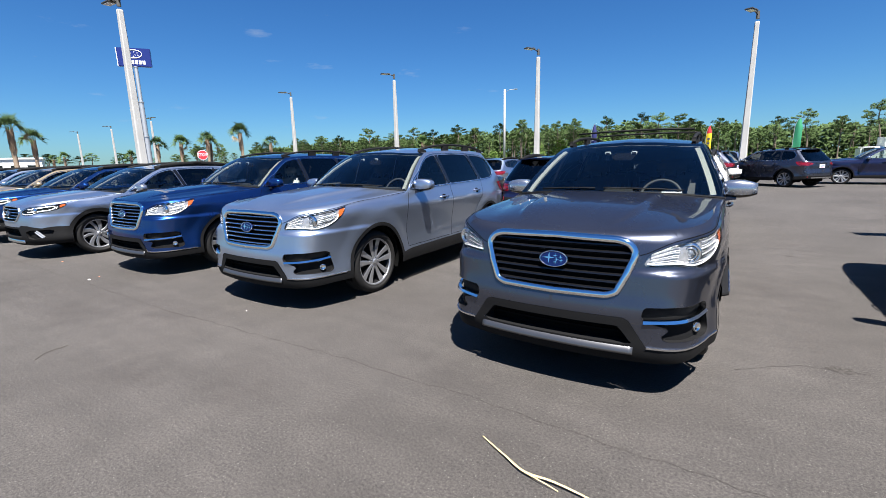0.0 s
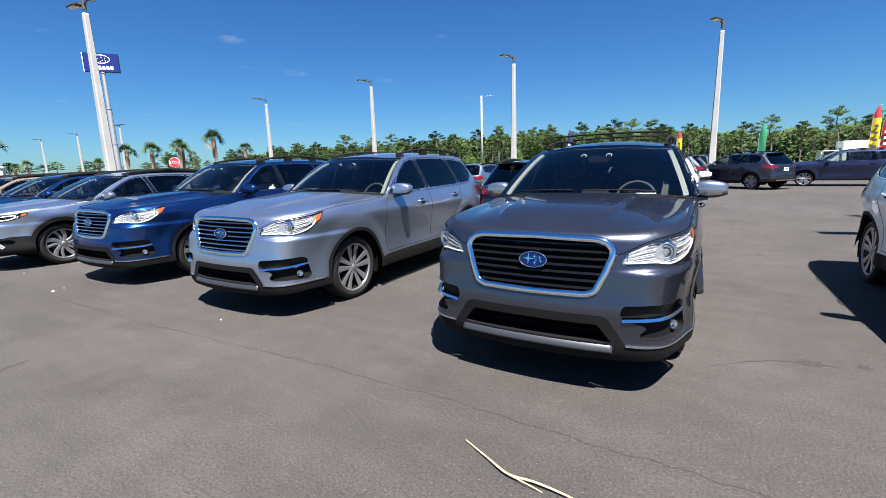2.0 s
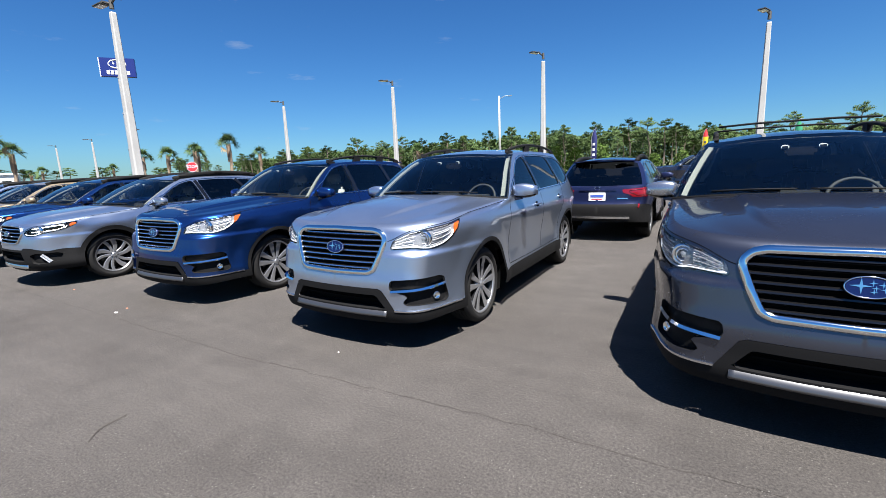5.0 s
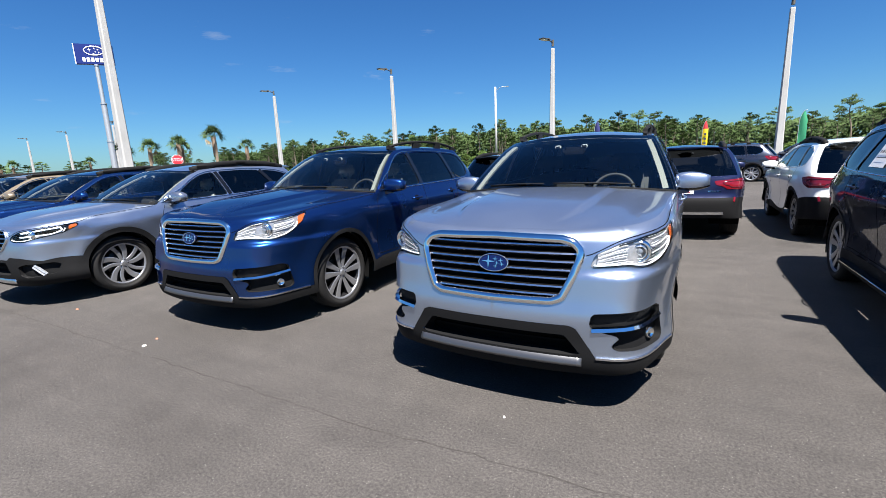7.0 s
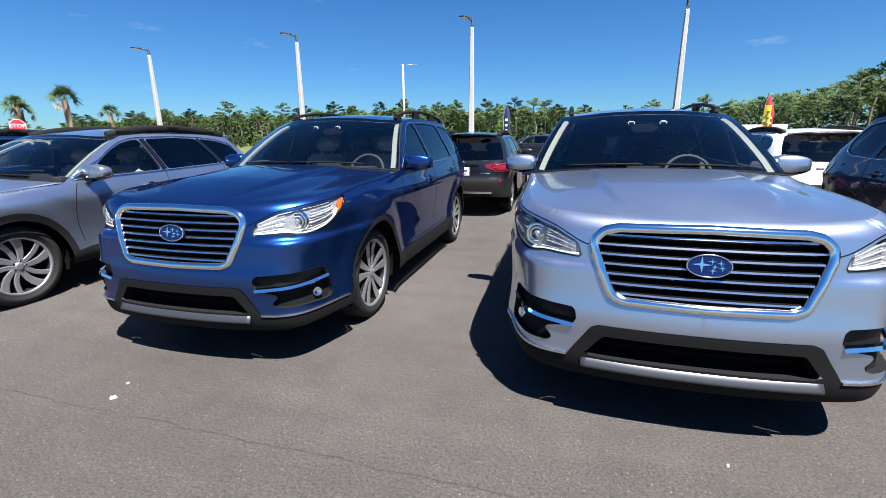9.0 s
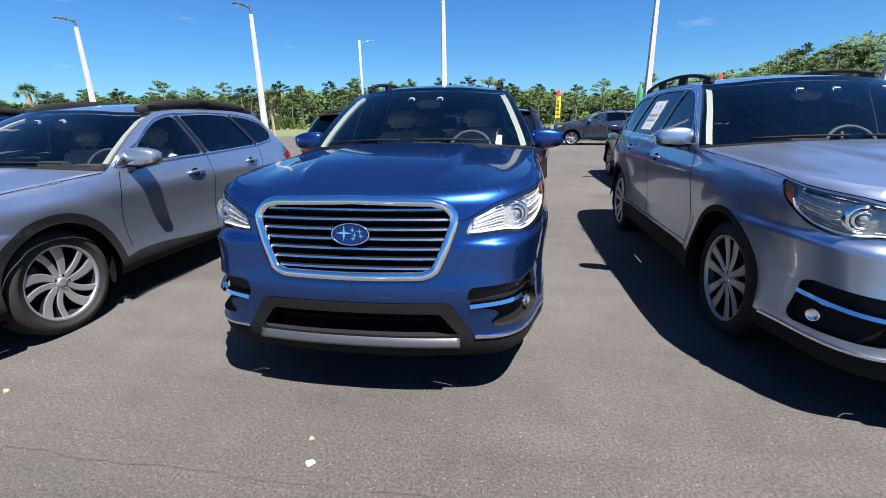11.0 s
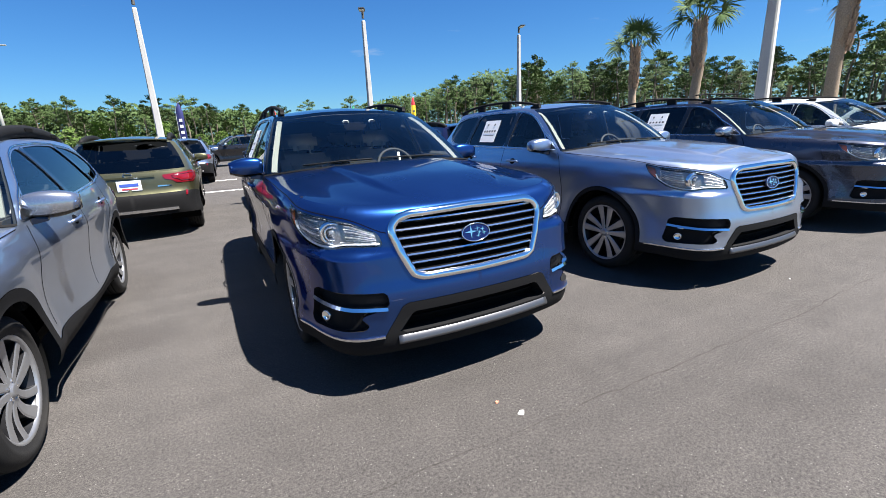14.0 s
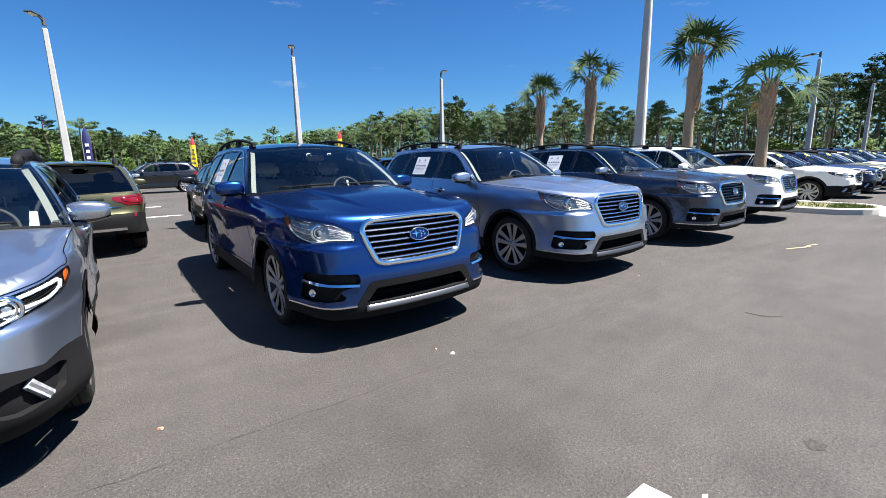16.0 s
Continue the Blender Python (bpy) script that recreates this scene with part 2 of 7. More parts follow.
TRIM_CREAM = material("pillar_cream", (0.15, 0.152, 0.14), 0.7, grain=0.05, scale=200)
GLASS_FRONT = glass("windshield_glass", (0.76, 0.85, 0.83), 1.0, 1.70, 0.0)
GLASS_TINT = glass("tinted_glass", (0.10, 0.11, 0.12), 1.0, 1.55)
GLASS_SIDE = glass("door_glass", (0.58, 0.64, 0.63), 1.0, 1.55, 0.0)
LENS = glass("clear_lens", (0.97, 0.97, 0.98), 1.0, 1.4)
LENS_RED = material("red_lens", (0.15, 0.005, 0.009), 0.12, 0.0, coat=1.0)
LENS_DARK = material("smoked_lens", (0.05, 0.008, 0.010), 0.12, 0.0, coat=1.0)
AMBER = material("amber_lens", (0.42, 0.085, 0.01), 0.18, coat=1.0)
REFLECTOR = material("reflector_chrome", (0.50, 0.51, 0.53), 0.16, 0.50, grain=0.32, scale=40, bump=0.6)
EMBLEM_BLUE = material("emblem_blue", (0.004, 0.009, 0.050), 0.22, 0.0, spec=0.3)
PLATE = material("plate_white", (0.75, 0.76, 0.78), 0.5, grain=0.05, scale=80)
PLATE_BLUE = material("plate_blue", (0.05, 0.10, 0.42), 0.5)
PLATE_RED = material("plate_red", (0.5, 0.04, 0.06), 0.5)
PAPER = material("paper_white", (0.80, 0.80, 0.80), 0.7, grain=0.03, scale=40)
INK = material("ink_dark", (0.06, 0.06, 0.07), 0.7)
YELLOW = material("yellow_tag", (0.80, 0.62, 0.03), 0.6, grain=0.05, scale=30)
SIGN_NAVY = material("sign_navy", (0.010, 0.020, 0.13), 0.35, grain=0.05, scale=5)
SIGN_WHITE = material("sign_white", (0.8, 0.8, 0.82), 0.45)
SIGN_RED = material("sign_red", (0.55, 0.02, 0.03), 0.45, grain=0.05, scale=20)
STEEL = material("galvanised_steel", (0.48, 0.50, 0.52), 0.5, 0.7, grain=0.12, scale=12)
FLAG_YELLOW = material("flag_yellow", (0.80, 0.55, 0.02), 0.8, grain=0.06, scale=12)
FLAG_RED = material("flag_red", (0.55, 0.03, 0.04), 0.8, grain=0.06, scale=12)
FLAG_GREEN = material("flag_green", (0.03, 0.25, 0.12), 0.8, grain=0.06, scale=12)
FLAG_NAVY = material("flag_navy", (0.02, 0.025, 0.12), 0.8, grain=0.06, scale=12)
PALM_TRUNK = material("palm_trunk", (0.24, 0.185, 0.135), 0.95, grain=0.35, scale=35, bump=0.8, second=(0.24, 0.18, 0.12), second_scale=6)
PALM_BOOT = material("palm_boot", (0.27, 0.185, 0.12), 0.95, grain=0.3, scale=30, bump=0.6, spread=0.35)
PALM_LEAF = material("palm_leaf", (0.050, 0.084, 0.026), 0.7, grain=0.25, scale=14, spread=0.45, spec=0.15)
PALM_DRY = material("palm_dry_leaf", (0.30, 0.22, 0.11), 0.8, grain=0.25, scale=20, spread=0.4)
PINE_BARK = material("pine_bark", (0.17, 0.13, 0.10), 0.95, grain=0.3, scale=12, second=(0.10, 0.08, 0.07), second_scale=2)
PINE_LEAF = material("pine_leaf", (0.047, 0.076, 0.024), 0.75, grain=0.3, scale=3, spread=0.55, spec=0.15)
BUSH_LEAF = material("bush_leaf", (0.066, 0.108, 0.022), 0.7, grain=0.3, scale=3, spread=0.55, spec=0.15)
STRAW = material("dry_straw", (0.46, 0.36, 0.18), 0.7, grain=0.15, scale=60)
TWIG = material("dark_twig", (0.035, 0.030, 0.025), 0.9, grain=0.3, scale=90)
GRAVEL = material("white_chip", (0.70, 0.68, 0.63), 0.85, grain=0.1, scale=60)
PINK = material("pink_chip", (0.45, 0.20, 0.12), 0.85)
MULCH = material("mulch", (0.16, 0.11, 0.06), 0.95, grain=0.4, scale=40, bump=0.6, second=(0.12, 0.16, 0.05), second_scale=6)
BUILDING = material("building_white", (0.72, 0.72, 0.70), 0.7, grain=0.04, scale=3)
MIRROR_CAP = paint("mirror_silver", (0.40, 0.42, 0.46), 0.9, 0.22)

# ---- mesh tools ----
from mathutils.geometry import delaunay_2d_cdt


def mesh_object(name, verts, faces, mats, parent=None, label="", normals=None, smooth=True, face_mats=None):
    me = bpy.data.meshes.new(name)
    me.from_pydata([tuple(map(float, v)) for v in verts], [], [tuple(int(i) for i in f) for f in faces])
    for m in (mats if isinstance(mats, (list, tuple)) else [mats]):
        me.materials.append(m)
    if face_mats is not None:
        me.polygons.foreach_set("material_index", np.asarray(face_mats, dtype=np.int32))
    if smooth:
        me.polygons.foreach_set("use_smooth", [True] * len(me.polygons))
    me.update()
    if normals is not None:
        me.normals_split_custom_set_from_vertices([tuple(map(float, n)) for n in normals])
    ob = new(name, me)
    if parent is not None:
        ob.parent = parent
    if label:
        tagged(ob, label)
    return ob


def part(name, bm, mat, parent, label="", smooth=False):
    me = bpy.data.meshes.new(name)
    bm.normal_update()
    bm.to_mesh(me)
    bm.free()
    for m in (mat if isinstance(mat, (list, tuple)) else [mat]):
        me.materials.append(m)
    if smooth:
        me.polygons.foreach_set("use_smooth", [True] * len(me.polygons))
    ob = new(name, me)
    if parent is not None:
        ob.parent = parent
    if label:
        tagged(ob, label)
    return ob


def box(bm, cx, cy, cz, sx, sy, sz, bevel=0.0, turn=None):
    r = bmesh.ops.create_cube(bm, size=1.0)
    bmesh.ops.scale(bm, vec=(sx, sy, sz), verts=r["verts"])
    if bevel:
        edges = list({e for v in r["verts"] for e in v.link_edges})
        r2 = bmesh.ops.bevel(bm, geom=edges, offset=bevel, segments=2, affect="EDGES")
        vs = list({v for f in r2["faces"] for v in f.verts} | {v for v in r["verts"] if v.is_valid})
    else:
        vs = r["verts"]
    if turn is not None:
        bmesh.ops.transform(bm, matrix=turn, verts=vs)
    bmesh.ops.translate(bm, vec=(cx, cy, cz), verts=vs)
    return vs


def spline(points, n=10):
    """Catmull-Rom curve through the points."""
    p = np.asarray(points, float)
    p = np.vstack([2 * p[0] - p[1], p, 2 * p[-1] - p[-2]])
    out = []
    for i in range(1, len(p) - 2):
        for k in range(n):
            t = k / n
            a, b, c, d = p[i - 1], p[i], p[i + 1], p[i + 2]
            out.append(0.5 * (2 * b + (c - a) * t + (2 * a - 5 * b + 4 * c - d) * t * t + (3 * b - a - 3 * c + d) * t ** 3))
    out.append(p[-2])
    return np.array(out)


def profile(pairs):
    """A smooth one-argument curve through (at, value) pairs."""
    c = spline(pairs, 12)
    return lambda q: np.interp(q, c[:, 0], c[:, 1])


def resample(points, step, closed=False):
    p = np.asarray(points, float)
    if closed:
        p = np.vstack([p, p[:1]])
    d = np.concatenate([[0], np.cumsum(np.linalg.norm(np.diff(p, axis=0), axis=1))])
    n = max(2, int(round(d[-1] / step)) + 1)
    q = np.linspace(0, d[-1], n)
    out = np.stack([np.interp(q, d, p[:, k]) for k in range(p.shape[1])], 1)
    return out[:-1] if closed else out


def rounded(points, r, n=4):
    """A closed polygon with rounded corners."""
    p = [np.asarray(q, float) for q in points]
    out = []
    for i, b in enumerate(p):
        a, c = p[i - 1], p[(i + 1) % len(p)]
        la, lc = np.linalg.norm(a - b), np.linalg.norm(c - b)
        ra, rc = min(r, 0.45 * la), min(r, 0.45 * lc)
        s, e = b + (a - b) / la * ra, b + (c - b) / lc * rc
        for k in range(n + 1):
            t = k / n
            out.append((1 - t) ** 2 * s + 2 * t * (1 - t) * b + t * t * e)
    return np.array(out)


def inside(poly, pts):
    """Which of the points lie in the polygon."""
    poly, pts = np.asarray(poly), np.asarray(pts)
    x, y = pts[:, 0], pts[:, 1]
    hit = np.zeros(len(pts), bool)
    for (x0, y0), (x1, y1) in zip(poly, np.roll(poly, -1, axis=0)):
        if y0 == y1:
            continue
        c = ((y0 > y) != (y1 > y)) & (x < (x1 - x0) * (y - y0) / (y1 - y0) + x0)
        hit ^= c
    return hit


def smoothstep(a, b, v):
    t = np.clip((np.asarray(v, float) - a) / (b - a), 0, 1)
    return t * t * (3 - 2 * t)


def tube(path, section, closed=False, up=(0, 0, 1), outs=None, cap=True):
    """Verts and faces of a section swept along a path. outs: the outward direction at each point."""
    p = np.asarray(path, float)
    n, k = len(p), len(section)
    if closed:
        tan = np.roll(p, -1, 0) - np.roll(p, 1, 0)
    else:
        tan = np.gradient(p, axis=0)
    tan /= np.linalg.norm(tan, axis=1)[:, None] + 1e-9
    verts, faces = [], []
    for i in range(n):
        o = np.asarray(outs[i] if outs is not None else up, float)
        o = o - tan[i] * o.dot(tan[i])
        o /= np.linalg.norm(o) + 1e-9
        side = np.cross(tan[i], o)
        for a, b in section:
            verts.append(p[i] + side * a + o * b)
    for i in range(n if closed else n - 1):
        j = (i + 1) % n
        for m in range(k):
            q = (m + 1) % k
            faces.append((i * k + m, i * k + q, j * k + q, j * k + m))
    if not closed and cap:
        faces.append(tuple(range(k - 1, -1, -1)))
        faces.append(tuple((n - 1) * k + m for m in range(k)))
    return verts, faces


def oval(w, h, n=8):
    return [(w * math.cos(2 * math.pi * i / n), h * math.sin(2 * math.pi * i / n)) for i in range(n)]


def lathe(rings, n=48, axis="x"):
    """Verts and faces of (radius, along) rings turned about an axis."""
    verts, faces = [], []
    for r, a in rings:
        for i in range(n):
            c, s = math.cos(2 * math.pi * i / n), math.sin(2 * math.pi * i / n)
            verts.append((a, r * c, r * s) if axis == "x" else (r * c, r * s, a))
    for j in range(len(rings) - 1):
        for i in range(n):
            q = (i + 1) % n
            f = (j * n + i, j * n + q, (j + 1) * n + q, (j + 1) * n + i)
            faces.append(f if axis == "x" else f)
    return verts, faces


def joined(*pieces):
    verts, faces = [], []
    for v, f in pieces:
        o = len(verts)
        verts += list(v)
        faces += [tuple(i + o for i in q) for q in f]
    return verts, faces


def mirrored(verts, faces):
    return [(-v[0], v[1], v[2]) for v in verts], [tuple(reversed(f)) for f in faces]


def coons(c0, c1, d0, d1):
    """A grid of points between four border curves; c along u, d along v."""
    nu, nv = len(c0), len(d0)
    u, v = np.linspace(0, 1, nu)[None, :, None], np.linspace(0, 1, nv)[:, None, None]
    ruled = (1 - v) * c0[None] + v * c1[None] + (1 - u) * d0[:, None] + u * d1[:, None]
    corner = (1 - u) * (1 - v) * c0[0] + u * (1 - v) * c0[-1] + (1 - u) * v * c1[0] + u * v * c1[-1]
    return ruled - corner


def sheet(grid):
    """Both halves of a grid whose first column lies on the middle plane."""
    left = grid[:, :0:-1].copy()
    left[..., 0] *= -1
    full = np.concatenate([left, grid], axis=1)
    nv, nu = full.shape[:2]
    verts = full.reshape(-1, 3)
    faces = [(j * nu + i, j * nu + i + 1, (j + 1) * nu + i + 1, (j + 1) * nu + i) for j in range(nv - 1) for i in range(nu - 1)]
    return verts, faces, full


def count_to(curve, n):
    c = np.asarray(curve, float)
    d = np.concatenate([[0], np.cumsum(np.linalg.norm(np.diff(c, axis=0), axis=1))])
    q = np.linspace(0, d[-1], n)
    return np.stack([np.interp(q, d, c[:, k]) for k in range(3)], 1)

# ---- cars ----
SUV = dict(
    base=2.89, hub=0.91, wheel_r=0.372, arch=0.435, ring=0.475,
    plan=[(0, -1.075), (0.25, -1.068), (0.48, -1.040), (0.68, -0.975), (0.82, -0.85), (0.900, -0.66), (0.938, -0.42), (0.962, 0.0), (0.972, 0.8),
          (0.975, 1.6), (0.97, 2.4), (0.955, 3.0), (0.915, 3.4), (0.85, 3.66), (0.74, 3.79), (0.5, 3.85), (0, 3.87)],
    nose=[(0.15, 0.10), (0.25, 0.035), (0.33, 0.006), (0.45, 0.0), (0.58, -0.005), (0.70, 0.02), (0.9, 0.055), (1.02, 0.085), (1.12, 0.12), (1.3, 0.16)],
    tail=[(0.2, -0.12), (0.35, -0.03), (0.5, 0.01), (0.65, 0.01), (0.8, -0.03), (1.0, -0.055), (1.2, -0.10), (1.4, -0.22), (1.7, -0.42)],
    side=[(0.15, -0.07), (0.26, -0.032), (0.38, -0.018), (0.50, -0.030), (0.62, -0.034), (0.76, -0.020), (0.90, 0.000), (0.97, 0.006), (1.02, 0.000), (1.10, -0.024),
          (1.18, -0.045), (1.30, -0.088), (1.45, -0.155), (1.57, -0.215), (1.65, -0.268), (1.70, -0.315), (1.8, -0.40)],
    bottom=[(-1.1, 0.245), (-0.9, 0.27), (-0.6, 0.285), (0, 0.29), (1.5, 0.285), (2.9, 0.30), (3.5, 0.36), (3.9, 0.40)],
    hood_top=[(-1.1, 1.065), (-0.95, 1.078), (-0.75, 1.092), (-0.5, 1.105), (0, 1.130), (0.35, 1.150), (0.62, 1.165)],
    clad=[(-1.1, 0.362), (-0.9, 0.366), (-0.6, 0.370), (0.3, 0.40), (0.8, 0.43), (2.2, 0.44), (2.6, 0.45), (3.4, 0.50), (3.9, 0.52)],
    a_base=0.62, a_line=[(0.62, 1.165), (0.80, 1.31), (1.00, 1.455), (1.20, 1.575), (1.36, 1.640)],
    roof_line=[(1.36, 1.640), (1.7, 1.672), (2.2, 1.685), (2.8, 1.672), (3.28, 1.640)],
    d_line=[(3.28, 1.640), (3.42, 1.54), (3.54, 1.40), (3.62, 1.24), (3.66, 1.13)],
    rear_base=1.13, cowl_mid=(0.36, 1.215), roof_front=(1.10, 1.668), roof_mid=[(1.10, 1.668), (1.35, 1.702), (1.75, 1.730), (2.2, 1.742), (2.8, 1.73), (3.30, 1.69)],
    rear_mid=[(3.30, 1.69), (3.50, 1.50), (3.66, 1.28), (3.76, 1.13)],
    hood_crown=0.022, fillet=0.055, ledge=0.805, corner=0.042,
    grille=[(0, 0.672), (0.36, 0.678), (0.415, 0.70), (0.455, 0.80), (0.492, 0.925), (0.487, 0.965), (0.45, 1.005), (0.39, 1.022), (0, 1.030)],
    bars=7, bar_lo=0.712, bar_hi=0.988, emblem_z=0.875, emblem=(0.092, 0.051),
    intake=[(0, 0.375), (0.48, 0.375), (0.515, 0.388), (0.440, 0.492), (0, 0.502)],
    apron=[(0, 0.20), (0.64, 0.20), (0.635, 0.300), (0.585, 0.392), (0.505, 0.530), (0.47, 0.548), (0, 0.556)],
    skid=(0.314, 0.368, 0.53),
    head=[("x", 0.545, 0.866), ("x", 0.562, 0.938), ("x", 0.68, 0.999), ("x", 0.80, 1.030), ("y", -0.66, 1.052), ("y", -0.485, 1.076), ("y", -0.545, 1.0), ("y", -0.62, 0.945),
          ("y", -0.70, 0.890), ("y", -0.80, 0.862), ("x", 0.80, 0.854), ("x", 0.735, 0.872)],
    lamp_at=("x", 0.785, 0.946), amber=[("y", -0.60, 1.045), ("y", -0.505, 1.062), ("y", -0.555, 1.0), ("y", -0.615, 0.960)],
    fog=[("x", 0.585, 0.622), ("x", 0.72, 0.634), ("y", -0.74, 0.636), ("y", -0.685, 0.615), ("y", -0.655, 0.44), ("y", -0.69, 0.410), ("x", 0.69, 0.420),
         ("x", 0.668, 0.445), ("x", 0.712, 0.492), ("x", 0.69, 0.510), ("x", 0.60, 0.528), ("x", 0.572, 0.56)],
    fog_bar=[("x", 0.585, 0.527), ("x", 0.70, 0.540), ("y", -0.80, 0.550), ("y", -0.72, 0.556), ("y", -0.675, 0.560)], fog_lamp=("y", -0.765, 0.468),
    windows=[("door_window", [(0.83, 1.192), (1.00, 1.365), (1.18, 1.490), (1.34, 1.572), (1.50, 1.605), (1.585, 1.612), (1.62, 1.205), (1.2, 1.198)], 0),
             ("rear_door_window", [(1.70, 1.207), (1.665, 1.615), (2.10, 1.625), (2.50, 1.615), (2.60, 1.222)], 1),
             ("quarter_window", [(2.69, 1.225), (2.585, 1.610), (2.90, 1.592), (3.16, 1.545), (3.31, 1.455), (3.33, 1.40), (3.26, 1.31), (3.05, 1.24)], 1)],
    sail=[(0.70, 1.185), (0.81, 1.19), (0.96, 1.345), (0.91, 1.315)],
    doors=[[(0.60, 0.46), (0.57, 0.75), (0.585, 1.0), (0.66, 1.15)], [(1.66, 0.46), (1.68, 0.8), (1.67, 1.19)], [(2.66, 1.20), (2.63, 1.0), (2.50, 0.86), (2.40, 0.70), (2.36, 0.47)],
           [(0.60, 0.46), (1.5, 0.462), (2.36, 0.47)]],
    handles=[(1.44, 1.030), (2.44, 1.055)],
    tail_light=[("y", 3.36, 1.145), ("y", 3.55, 1.150), ("x-", 0.70, 1.105), ("x-", 0.48, 1.075), ("x-", 0.50, 1.02), ("x-", 0.72, 0.965), ("y", 3.60, 0.94), ("y", 3.44, 1.03)],
    plate_z=0.93, rear_clad=0.52, mirror=(1.035, 0.83, 1.225), rails=(0.615, 1.38, 3.20), rail_h=0.085, seats=[(0.40, 1.30), (-0.40, 1.30), (0.42, 2.15), (-0.42, 2.15), (0.4, 2.9), (-0.4, 2.9)],
)
